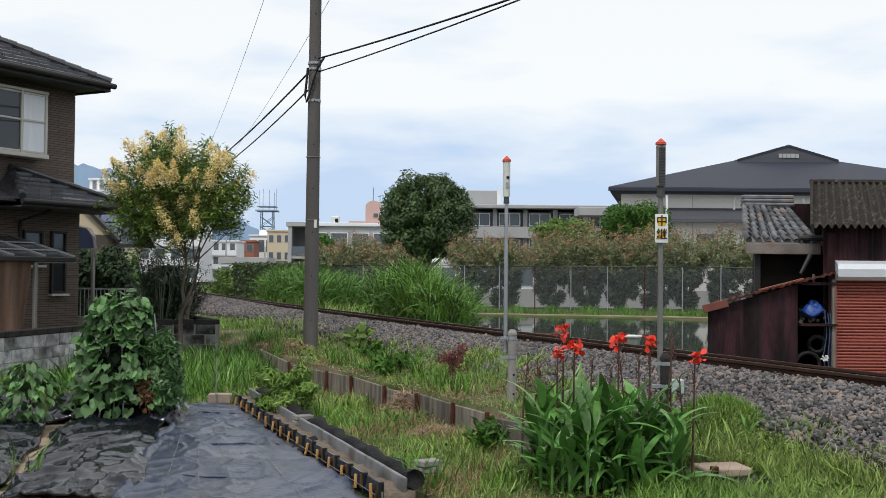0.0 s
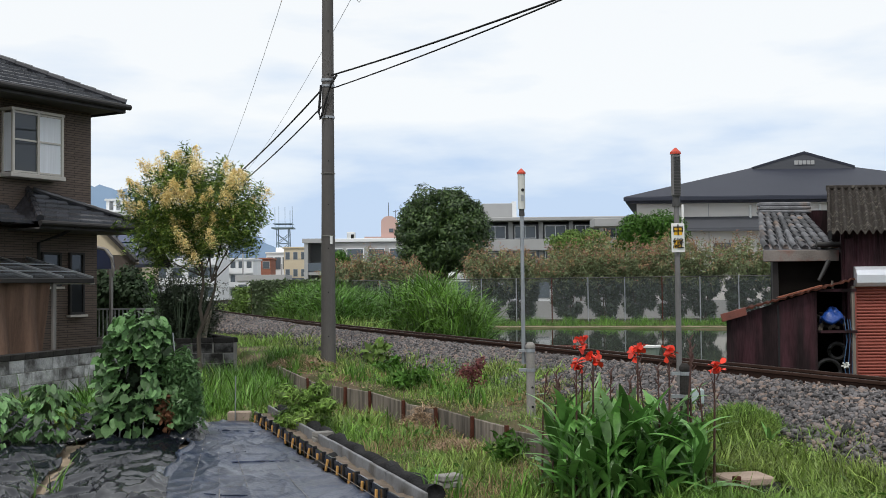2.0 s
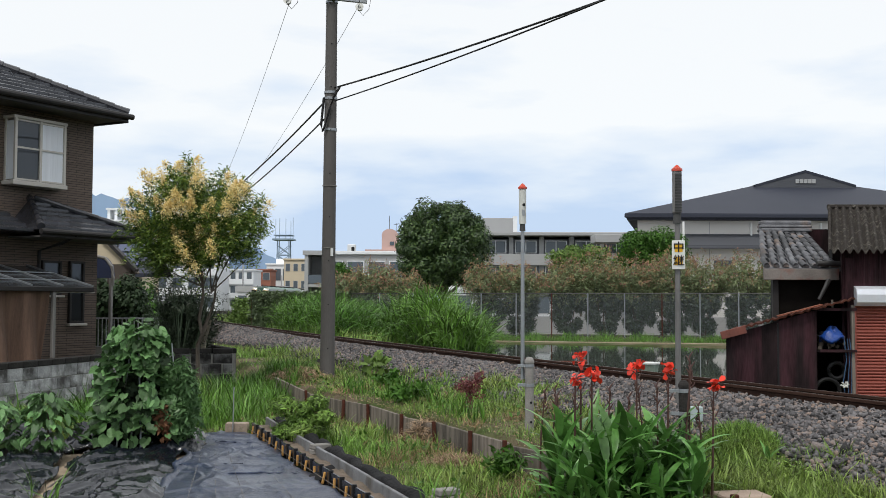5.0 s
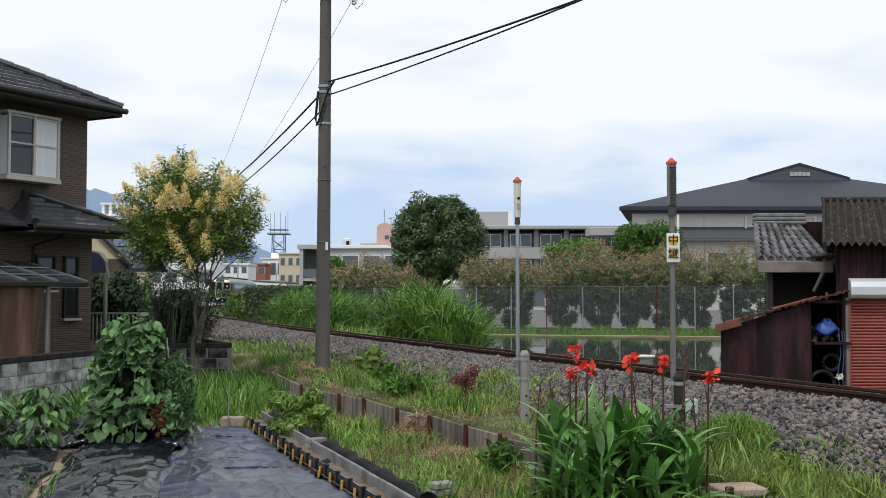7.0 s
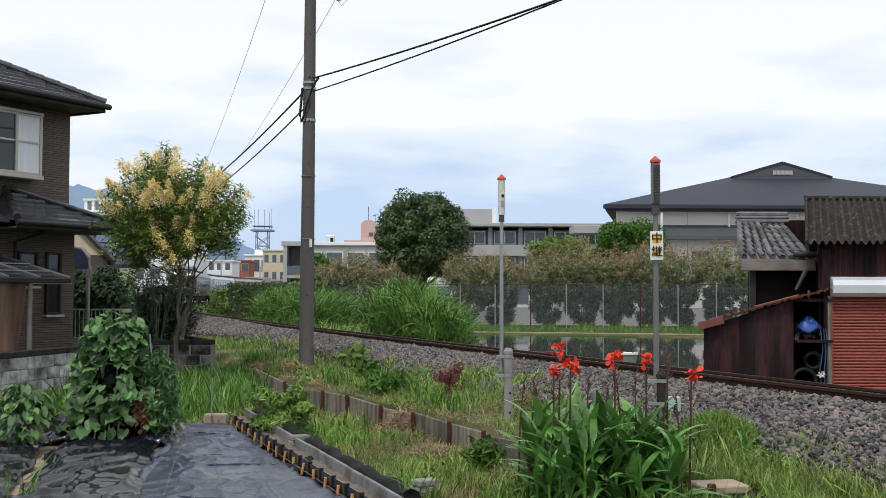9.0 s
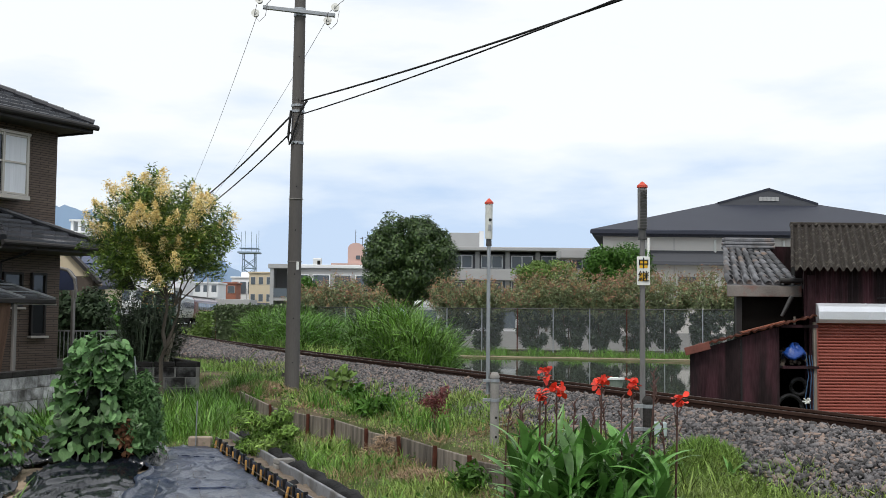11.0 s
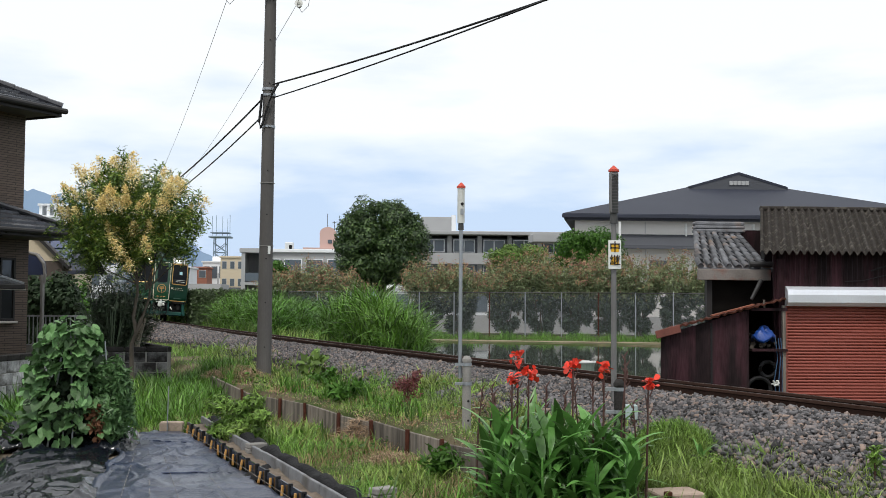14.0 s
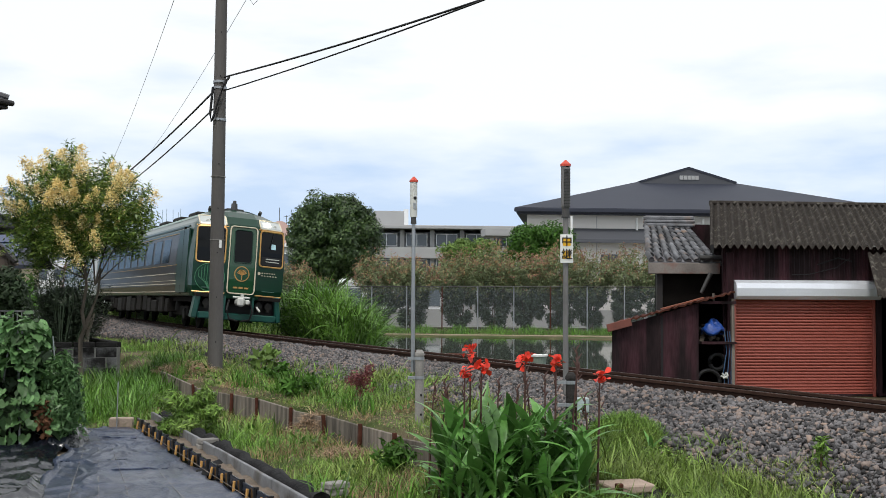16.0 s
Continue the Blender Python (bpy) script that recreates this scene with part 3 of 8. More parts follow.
def build_cables():
    """Cables and wires that meet at the pole."""
    P = (-2.40, 22.55)
    for z, b, r in ((6.05, (5.2, 9.75, 5.85), 0.017), (5.78, (4.9, 9.75, 5.91), 0.013)):
        c = Shape().tube(sag((P[0] + 0.1, P[1] - 0.1, z), b, 0.12), r, 6)
        tagged(part("cable", c, M_BLACK), "black overhead cable strung from the pole", "cable", "cables")
    for z, b, r in ((5.80, (-10.2, 45, 5.2), 0.02), (5.45, (-10.0, 45, 5.0), 0.016)):
        c = Shape().tube(sag((P[0] - 0.12, P[1] + 0.1, z), b, 0.25), r, 6)
        tagged(part("cable", c, M_BLACK), "black overhead cable strung from the pole", "cable", "cables")
    for a, b in (((-3.22, 22.35, 7.75), (-12.4, 60, 7.7)), ((-1.86, 22.35, 7.62), (-11.2, 60, 7.7)), ((-3.05, 22.3, 7.95), (8, -2, 11.0)), ((-1.75, 22.3, 7.85), (10, -2, 11.0))):
        c = Shape().tube(sag(a, b, 0.35), 0.006, 5)
        tagged(part("wire", c, M_STEEL), "thin bare overhead wire", "wire", "wires")


def warning_lamp(x, y, z0, top, lamp_len, sign, louvre):
    """A thin post with a long lamp housing and a red cap."""
    t = thing("signal_post", pose(x, y, z0), "slim grey steel signal post with a red-capped lamp housing" if not sign else "slim grey signal post with ribbed red-capped housing and yellow sign", "signal post", "signal posts")
    r = 0.029 if sign else 0.023
    h = top - z0
    part("post", Shape().cyl((0, 0, 0), (0, 0, h - lamp_len), r, r * 0.92, 14), M_POST if sign else M_STEEL, t, smooth=False)
    z = h - lamp_len
    part("collar", Shape().cyl((0, 0, z - 0.08), (0, 0, z + 0.02), r * 1.5, r * 1.25, 14), M_STEEL_DK, t)
    if louvre:
        hs = part("housing", Shape().box((0, 0, z + (lamp_len - 0.05) / 2 + 0.01), (0.085, 0.085, lamp_len - 0.07), bev=0.012), M_POST, t)
        for k in range(26):
            part("fin", Shape().box((0.004, -0.045, z + 0.03 + k * (lamp_len - 0.1) / 26), (0.066, 0.014, 0.008)), M_STEEL_DK, hs)
    else:
        hs = part("housing", Shape().cyl((0, 0, z), (0, 0, z + lamp_len - 0.05), 0.042, 0.042, 18), M_PALE, t, "pale lamp housing")
        part("lens", Shape().cyl((0.012, -0.046, z + 0.22), (0.012, -0.03, z + 0.22), 0.018, n=12), M_BLACK, hs)
        part("marking", Shape().box((0.008, -0.044, z + 0.13), (0.035, 0.004, 0.07)), M_STEEL, hs)
    rc = 0.05 if sign else 0.046
    cap = Shape().cyl((0, 0, h - 0.052), (0, 0, h - 0.03), rc * 1.12, rc * 1.1, 14)
    cap.cyl((0, 0, h - 0.03), (0, 0, h + 0.012), rc * 1.05, 0.008, 14)
    part("cap", cap, M_RED, t, "red cap")
    return t


def sign_board(t, w, h, zc):
    s = part("sign", Shape().box((0.0, -0.05, zc), (w, 0.012, h), bev=0.003), M_WHITE, t, "white enamel sign with yellow characters")
    for k in (0.24, -0.22):
        part("yellow_field", Shape().box((0.0, -0.058, zc + h * k), (w * 0.62, 0.004, h * 0.29), bev=0.001), M_YELLOW, s)
    for k, ch in enumerate("中継"):
        c = bpy.data.curves.new("character", "FONT")
        c.body, c.size, c.align_x, c.align_y, c.extrude, c.offset = ch, h * 0.40, "CENTER", "CENTER", 0.001, 0.0015
        o = new("character", c)
        o.data.materials.append(M_BLACK)
        o.parent = s
        o.matrix_basis = pose(0, -0.064, zc + h * (0.24 if k == 0 else -0.22), 90, 0, 0)


def concrete_post(x, y, z0, h, r, label, dark=False):
    t = thing("short_post", pose(x, y, z0), label, "post", "short posts")
    m = M_CONCRETE if not dark else M_CAP
    s = Shape().cyl((0, 0, -0.2), (0, 0, h - 0.05), r, r * 0.92, 18)
    part("shaft", s, m, t)
    part("top", Shape().cyl((0, 0, h - 0.05), (0, 0, h - 0.02), r * 1.08, r * 1.05, 18).cyl((0, 0, h - 0.02), (0, 0, h + 0.015), r, r * 0.55, 18), m, t)
    for z in (h - 0.10, h - 0.32):
        b = Shape().cyl((0, 0, z), (0, 0, z + 0.035), r * 1.06, None, 18)
        b.box((-r - 0.03, 0, z + 0.017), (0.10, 0.05, 0.03))
        part("clamp", b, M_STEEL, t)
    for z in (0.14, 0.36, 0.52):
        if z < h - 0.4:
            part("bolt_hole", Shape().cyl((0.015, -r - 0.001, z), (0.015, -r + 0.03, z), 0.014, n=8), M_BLACK, t)
    return t


build_pole()
build_cables()
warning_lamp(0.86, 12.95, 0.84, 3.085, 0.46, False, False)
lamp2 = warning_lamp(2.31, 11.3, 0.72, 3.10, 0.50, True, True)
sign_board(lamp2, 0.13, 0.29, 1.48)
concrete_post(0.935, 12.9, 0.22, 0.86, 0.053, "grey concrete post with steel clamps and bolt holes")
post2 = concrete_post(2.29, 10.95, 0.15, 0.80, 0.053, "weathered dark concrete post with steel clamps and a small box", True)
bx = part("junction_box", Shape().box((0.10, -0.06, 0.50), (0.13, 0.08, 0.145), bev=0.012), mat("pale blue-grey enamel", (0.36, 0.43, 0.44), 0.45, vary=0.12, scale=8, bump=0.03), post2, "pale grey junction box")
part("latch", Shape().box((0.11, -0.104, 0.47), (0.03, 0.012, 0.05)), M_BLACK, bx)


# ---- the brown house ----
def tile_slope(parent, x_eave, x_top, y_a, y_b, z_eave, pitch, hip_a, hip_b, step=0.27, near=-3.6):
    """Courses of flat tiles on a slope that rises from x_eave towards x_top; its ends follow hips.
    Past `near` the tiles lie singly; behind it each course is one piece."""
    rg = random.Random(6)
    sg = 1 if x_top > x_eave else -1
    fs = [(0, 1, 2, 3), (7, 6, 5, 4), (0, 4, 5, 1), (1, 5, 6, 2), (2, 6, 7, 3), (3, 7, 4, 0)]
    for k in range(int(abs(x_top - x_eave) / step)):
        u0, u1 = k * step, (k + 1) * step + 0.04
        ya, yb = y_a + hip_a * u0, y_b - hip_b * u0
        ya1, yb1 = y_a + hip_a * u1, y_b - hip_b * u1
        if yb1 - ya1 < 0.05:
            break
        cuts = [ya] + [c for c in np.arange(near + 0.15 * (k % 2), yb - 0.1, 0.30) if c > ya + 0.1] + [yb]
        x0, x1 = x_eave + sg * u0, x_eave + sg * u1
        for a, b in zip(cuts, cuts[1:]):
            j = rg.uniform(-0.006, 0.006)
            z0, z1 = z_eave + pitch * u0 + 0.062 + j, z_eave + pitch * u1 + 0.006
            c, d = min(max(a, ya1), yb1), min(max(b, ya1), yb1)
            g = 0.003
            v = [(x0, a + g, z0), (x0, b - g, z0 + 0.006), (x1, d - g, z1 + 0.006), (x1, c + g, z1)]
            v += [(x, y, z - 0.05) for x, y, z in v]
            part("roof_tile", Shape().add(v, fs), M_ROOF, parent)


def ridge_caps(parent, a, b, r=0.075, step=0.33):
    a, b = Vector(a), Vector(b)
    n = max(1, int((b - a).length / step))
    for k in range(n):
        p, q = a.lerp(b, k / n), a.lerp(b, (k + 1.12) / n)
        part("ridge_tile", Shape().cyl(p, q, r * 1.12, r * 0.9, 8), M_ROOF, parent)


def window_unit(parent, y0, y1, z0, z1, x=0.0, panes=2, blind=False):
    """A framed window in a wall that faces +x."""
    f, g = Shape(), 0.05
    for c, s in (((x + 0.02, (y0 + y1) / 2, z0 + g / 2), (0.09, y1 - y0, g)), ((x + 0.02, (y0 + y1) / 2, z1 - g / 2), (0.09, y1 - y0, g)), ((x + 0.02, y0 + g / 2, (z0 + z1) / 2), (0.088, g, z1 - z0)), ((x + 0.02, y1 - g / 2, (z0 + z1) / 2), (0.088, g, z1 - z0))):
        f.box(c, s, bev=0.006)
    w = part("window", f, M_FRAME if blind else M_FASCIA, parent)
    part("pane", Shape().box((x + 0.01, (y0 + y1) / 2, (z0 + z1) / 2), (0.02, y1 - y0 - 0.06, z1 - z0 - 0.06)), M_GLASS, w)
    part("sill", Shape().box((x + 0.05, (y0 + y1) / 2, z0 - 0.03), (0.14, y1 - y0 + 0.08, 0.05), bev=0.008), M_FRAME, w, "cream sill")
    return w


def build_house():
    h = thing("house", pose(-7.65, 24.0, 0, 0, 0, -29.4), "two-storey brown tiled house with a dark hipped roof", "house")
    part("upper_wall", Shape().box((-3.5, -4.0, 4.35), (7.0, 8.0, 2.75)), M_CLAD, h)
    part("lower_wall", Shape().box((-3.48, -3.92, 1.5), (7.05, 8.1, 3.0)), M_CLAD, h)
    # upper roof
    xe, ye, ze = 0.78, 0.25, 5.70
    roof = part("upper_roof", Shape().add([(xe, ye, ze), (xe, -9, ze), (-7.8, -9, ze), (-7.8, ye, ze), (-3.5, ye - 4.28, ze + 2.05), (-3.5, -9, ze + 2.05)], [(0, 1, 5, 4), (0, 4, 3), (3, 4, 5, 2), (1, 2, 5), (0, 3, 2, 1)]), M_ROOF, h, "dark hipped roof")
    tile_slope(roof, xe, -3.5, -9, ye, ze, 0.48, 0, 1.0)
    ridge_caps(roof, (xe, ye, ze + 0.06), (-3.5, ye - 4.28, ze + 2.12), 0.085)
    part("soffit", Shape().box(((xe - 7.8) / 2, (ye - 9) / 2, ze - 0.10), (xe + 7.8 - 0.1, 9 + ye - 0.1, 0.03)), M_SOFFIT, roof, "grey soffit")
    fs = Shape().box((xe - 0.02, (ye - 9) / 2, ze - 0.07), (0.05, 9 + ye, 0.17), bev=0.01)
    fs.box(((xe - 7.8) / 2, ye - 0.02, ze - 0.07), (xe + 7.8 - 0.06, 0.05, 0.17), bev=0.01)
    part("fascia", fs, M_FASCIA, roof)
    part("gutter", Shape().cyl((xe + 0.06, -9, ze - 0.03), (xe + 0.06, ye + 0.06, ze - 0.03), 0.06, None, 10), M_FASCIA, roof)
    # bay window
    bay = part("bay_window", Shape().box((0.15, -1.66, 5.36), (0.36, 1.34, 0.06), bev=0.01), M_FRAME, h, "cream-framed bay window with curtains")
    part("sill", Shape().box((0.15, -1.66, 4.06), (0.38, 1.36, 0.09), bev=0.01), M_FRAME, bay)
    fr = Shape()
    for y in (-2.27, -1.66, -1.05):
        fr.box((0.30, y, 4.71), (0.055, 0.06, 1.26), bev=0.006)
    for y in (-2.27, -1.05):
        fr.box((0.02, y, 4.71), (0.05, 0.05, 1.26))
    for z in (4.13, 4.76, 5.30):
        fr.box((0.30, -1.66, z), (0.035, 1.2, 0.035))
    part("frame", fr, M_FRAME, bay)
    part("pane", Shape().box((0.285, -1.97, 4.71), (0.012, 0.56, 1.16)), M_GLASS, bay, "dark open half with insect screen")
    part("pane", Shape().box((0.285, -1.35, 4.71), (0.012, 0.56, 1.16)), M_CURTAIN, bay, "pane with a lace curtain, paled for the sky's reflection")
    part("pane", Shape().box((0.15, -2.27, 4.71), (0.24, 0.012, 1.16)), M_CURTAIN, bay, "side pane with a curtain, paled for the sky's reflection")
    # lower roof
    lr = part("lower_roof", Shape().add([(1.0, 0.55, 3.12), (1.0, -2.2, 3.12), (0.0, -1.68, 3.76), (0.0, -1.5, 3.76), (0.0, -2.25, 3.12), (0.0, 0.55, 3.12)], [(0, 3, 2, 1), (1, 2, 4), (0, 5, 3), (0, 1, 4, 5)]), M_ROOF, h, "lower hipped tile roof")
    tile_slope(lr, 1.0, 0.0, -2.2, 0.55, 3.12, 0.64, 0.5, 2.05, 0.165)
    ridge_caps(lr, (1.02, -2.22, 3.17), (0.0, -1.66, 3.82), 0.07, 0.22)
    ridge_caps(lr, (1.0, 0.53, 3.18), (0.03, -1.52, 3.82), 0.06, 0.24)
    part("fascia", Shape().box((0.99, -0.82, 3.05), (0.05, 2.78, 0.16), bev=0.01).box((0.5, 0.54, 3.05), (1.0, 0.05, 0.16)), M_FASCIA, lr)
    part("soffit", Shape().box((0.48, -0.84, 2.985), (1.0, 2.7, 0.03)), M_SOFFIT, lr)
    part("gutter", Shape().cyl((1.05, -2.25, 3.08), (1.05, 0.6, 3.08), 0.055, None, 10), M_FASCIA, lr)
    part("downpipe", Shape().tube([(1.04, -1.35, 3.05), (0.7, -1.4, 2.9), (0.08, -1.45, 2.75), (0.08, -1.45, 0.2)], 0.035, 8), M_FASCIA, h)
    l2 = part("side_roof", Shape().add([(0.9, -2.25, 3.06), (0.9, -7.5, 3.06), (0.0, -7.5, 3.5), (0.0, -2.25, 3.5), (0.0, -2.25, 3.06), (0, -7.5, 3.06)], [(0, 3, 2, 1), (0, 4, 3), (1, 2, 5), (0, 1, 5, 4)]), M_ROOF, h)
    tile_slope(l2, 0.9, 0.0, -7.5, -2.3, 3.06, 0.49, 0, 0, 0.22)
    window_unit(h, -1.38, -0.88, 1.86, 2.56, 0.05)
    window_unit(h, -0.66, -0.26, 1.27, 2.57, 0.05)
    # terrace shelter
    ter = part("terrace_roof", Shape().add([(1.9, -1.7, 2.0), (1.9, -7.5, 2.0), (0.05, -7.5, 2.43), (0.05, -1.7, 2.43), (1.9, -1.7, 1.96), (1.9, -7.5, 1.96), (0.05, -7.5, 2.39), (0.05, -1.7, 2.39)], [(0, 3, 2, 1), (4, 5, 6, 7), (0, 4, 7, 3), (0, 1, 5, 4)]), glass("smoked sheet", (0.03, 0.034, 0.04), 0.18), h, "smoked plastic terrace roof")
    for k in range(9):
        y = -1.72 - 0.72 * k
        part("rafter", Shape().box((0.975, y, 2.235), (1.92, 0.03, 0.03), ry=13.1), M_STEEL, ter)
    for u in (0.25, 0.6):
        part("purlin", Shape().box((1.9 - 1.85 * u, -4.6, 2.03 + 0.43 * u), (0.025, 5.8, 0.02)), M_STEEL, ter)
    part("front_beam", Shape().box((1.9, -4.6, 1.95), (0.06, 5.8, 0.09), bev=0.01), M_FASCIA, ter)
    part("post", Shape().box((1.86, -2.62, 0.98), (0.07, 0.07, 1.96), bev=0.008), M_ALU, ter, "grey aluminium post")
    part("rail", Shape().box((1.84, -2.1, 1.90), (0.04, 0.95, 0.03)), M_FRAME, ter)
    cu = Shape()
    ys = np.linspace(-2.7, -7.4, 120)
    cu.sheet([[(1.80 + 0.11 * math.sin(y * 8.0 + 0.8 * math.sin(2 * y) + 1.2 * z) * (0.5 + 0.5 * (2 - z)) + 0.04 * math.sin(y * 3.1 + 2 * z), y, z) for y in ys] for z in (1.93, 1.75, 1.5, 1.3, 1.1, 0.85, 0.62)])
    part("curtain", cu, M_BROWNCLOTH, ter, "brown hanging curtain", smooth=True)
    return h


def block_wall(points, courses=3, z0=0.0, stone=None, label="stained grey concrete block wall with a dark coping"):
    stone = stone or M_BLOCK
    base = z0 - 0.1
    w = thing("garden_wall", Matrix(), label, "wall", kind="structure")
    blk = Shape().box((0, 0, 0), (0.385, 0.12, 0.190), bev=0.009).mesh("block", stone)
    half = Shape().box((0, 0, 0), (0.19, 0.12, 0.190), bev=0.009).mesh("block", stone)
    cap = Shape().box((0, 0, 0), (0.395, 0.145, 0.10), bev=0.012).mesh("coping", M_CAP)
    for (ax, ay), (bx_, by_) in zip(points, points[1:]):
        ln = math.hypot(bx_ - ax, by_ - ay)
        dx, dy = (bx_ - ax) / ln, (by_ - ay) / ln
        ang = math.degrees(math.atan2(dy, dx))
        part("mortar", Shape().box(((ax + bx_) / 2, (ay + by_) / 2, (base + z0 + courses * 0.2) / 2), (ln, 0.10, z0 + courses * 0.2 - base), rz=ang), M_CONCRETE, w)
        n = int(round(ln / 0.4))
        for c in range(courses):
            off = 0.2 if c % 2 else 0.0
            for k in range(n + (1 if off else 0)):
                u, me = (k + 0.5) * 0.4 - off, blk
                if off and k in (0, n):
                    u, me = (0.1, half) if k == 0 else (n * 0.4 - 0.1, half)
                u *= ln / (n * 0.4)
                o = new("block", me)
                o.parent = w
                o.matrix_basis = pose(ax + dx * u, ay + dy * u, z0 + 0.1 + c * 0.2, 0, 0, ang)
        for k in range(n):
            u = (k + 0.5) * ln / n
            o = new("coping", cap)
            o.parent = w
            o.matrix_basis = pose(ax + dx * u, ay + dy * u, z0 + courses * 0.2 + 0.052, 0, 0, ang)
    return w


# ---- the tin sheds across the track ----
def corrugated(x0, x1, pitch, amp, ya, za, yb, zb, thick=0.012, per=8, wob=0.0, shear=0.34):
    """A corrugated sheet with its waves running from (ya, za) up to (yb, zb)."""
    n = int((x1 - x0) / pitch * per)
    rows = []
    for t in (0.0, 0.33, 0.34, 0.66, 0.67, 1.0):
        step = 0.012 * (int(t * 3 + 0.001) % 3)
        rows.append([(x0 + (x1 - x0) * i / n + shear * (ya + (yb - ya) * t - 18.7), ya + (yb - ya) * t, za + (zb - za) * t - step * 0.5 + amp * math.sin(2 * math.pi * i / per) + wob * math.sin(0.9 * i)) for i in range(n + 1)])
    return Shape().sheet(rows, thick)


def ribbed_wall(x0, x1, z0, z1, y, pitch=0.09, depth=0.012, slope=0.0):
    n = int((x1 - x0) / pitch)
    top = lambda x: z1 + slope * (x - x0)
    r0, r1 = [], []
    for i in range(n):
        for u, d in ((0.0, 0), (0.5, 0), (0.6, -depth), (0.9, -depth)):
            x = x0 + (i + u) * (x1 - x0) / n
            r0.append((x, y + d, z0))
            r1.append((x, y + d, top(x)))
    r0.append((x1, y, z0))
    r1.append((x1, y, top(x1)))
    return Shape().sheet([r0, r1])


def build_shed():
    s = thing("shed", pose(0, 0, 0), "dark red tin shed, mossy corrugated roof and red roller shutter", "shed")
    Y = 19.0
    up = Shape()
    up.v, up.f = ribbed_wall(6.68, 10.6, 1.98, 2.62, Y).v, ribbed_wall(6.68, 10.6, 1.98, 2.62, Y).f
    part("front_wall", up, M_SHEDWALL, s, "dark red ribbed tin")
    body = Shape()
    body.box((7.2, Y + 1.5, 1.3), (0.06, 3.1, 2.6), rz=-18.8).box((8.7, Y + 3.2, 1.6), (4.0, 0.06, 3.2)).box((10.6, Y + 1.6, 1.3), (0.06, 3.2, 2.6))
    body.box((8.7, Y + 1.6, 0.02), (4.0, 3.2, 0.04))
    part("side_wall", body, M_SHEDWALL, s)
    part("corner_post", Shape().box((6.77, Y - 0.03, 1.25), (0.12, 0.1, 2.5), bev=0.01), M_SHEDWALL, s)
    part("right_post", Shape().box((9.46, Y - 0.02, 1.0), (0.1, 0.08, 2.0), bev=0.01), M_SHEDWALL, s)
    roof = part("roof", corrugated(6.33, 11.2, 0.132, 0.038, 18.7, 2.60, 21.5, 3.58), M_SLATE, s, "mossy corrugated cement roof")
    part("ridge_cover", Shape().cyl((7.28, 21.5, 3.58), (12.1, 21.5, 3.58), 0.055, None, 8), M_SLATE, roof)
    part("back_slope", corrugated(6.33, 11.2, 0.135, 0.026, 23.2, 2.9, 21.52, 3.57, per=4), M_SLATE, roof)
    part("barge_board", Shape().add([(6.34, 18.7, 2.62), (7.29, 21.5, 3.6), (7.29, 21.5, 3.46), (6.34, 18.7, 2.48), (6.40, 18.7, 2.62), (7.35, 21.5, 3.6), (7.35, 21.5, 3.46), (6.40, 18.7, 2.48)], [(0, 1, 2, 3), (7, 6, 5, 4), (0, 3, 7, 4), (3, 2, 6, 7)]), M_BLACK, roof)
    sh = part("shutter", Shape().box((8.13, Y + 0.06, 0.86), (2.56, 0.04, 1.74)), M_SHUTTER, s, "red roller shutter")
    sl = Shape().add(*slat_profile(2.50)).mesh("shutter_slat", M_SHUTTER)
    for k in range(32):
        o = new("shutter_slat", sl)
        o.parent = sh
        o.matrix_basis = pose(8.12, Y + 0.025, 0.0 + k * 0.0535) @ Matrix.Diagonal((1, 1, 0.82, 1))
    for x in (6.86, 9.38):
        part("guide_rail", Shape().box((x, Y + 0.0, 0.86), (0.05, 0.07, 1.75), bev=0.005), M_SHUTTER, sh)
    cov = Shape()
    prof = [(Y + 0.05, 1.685), (Y - 0.13, 1.69), (Y - 0.19, 1.75), (Y - 0.20, 1.88), (Y - 0.17, 1.97), (Y - 0.08, 2.02), (Y + 0.05, 2.03)]
    cov.extrude(prof, 6.84, 9.45, "x")
    part("shutter_cover", cov, M_SILVER, s, "bright zinc shutter cover")
    for x in (7.7, 8.6):
        part("cover_seam", Shape().extrude([(a - 0.004 if a < Y else a, b + (0.003 if b > 1.9 else 0)) for a, b in prof], x, x + 0.02, "x"), M_SILVER, s)
    # lower extension at the far end
    part("annex_roof", corrugated(9.15, 12.4, 0.135, 0.026, 17.6, 1.75, 18.75, 2.5), M_SLATE, s, "lower corrugated roof")
    part("annex_wall", ribbed_wall(9.52, 12.4, 0.0, 1.78, 18.2, 0.1, 0.02), M_APART, s, "pale blue-white ribbed wall")
    part("bracket_pipe", Shape().tube([(8.35, Y - 0.05, 2.3), (8.7, Y - 0.12, 2.42), (8.95, Y - 0.1, 2.36)], 0.012, 6), M_BLACK, s)
    part("loose_cable", Shape().tube([(8.95, Y - 0.03, 2.42), (8.7, Y - 0.03, 2.25), (8.2, Y - 0.03, 2.13), (7.9, Y - 0.03, 2.12)], 0.007, 5), M_BLACK, s)
    return s


def slat_profile(w):
    prof = [(0.0, 0.0), (-0.016, 0.012), (-0.022, 0.032), (-0.016, 0.052), (0.0, 0.062)]
    v = [(x, y, z) for x in (-w / 2, w / 2) for y, z in prof]
    return v, [(i, i + 1, 6 + i, 5 + i) for i in range(4)]


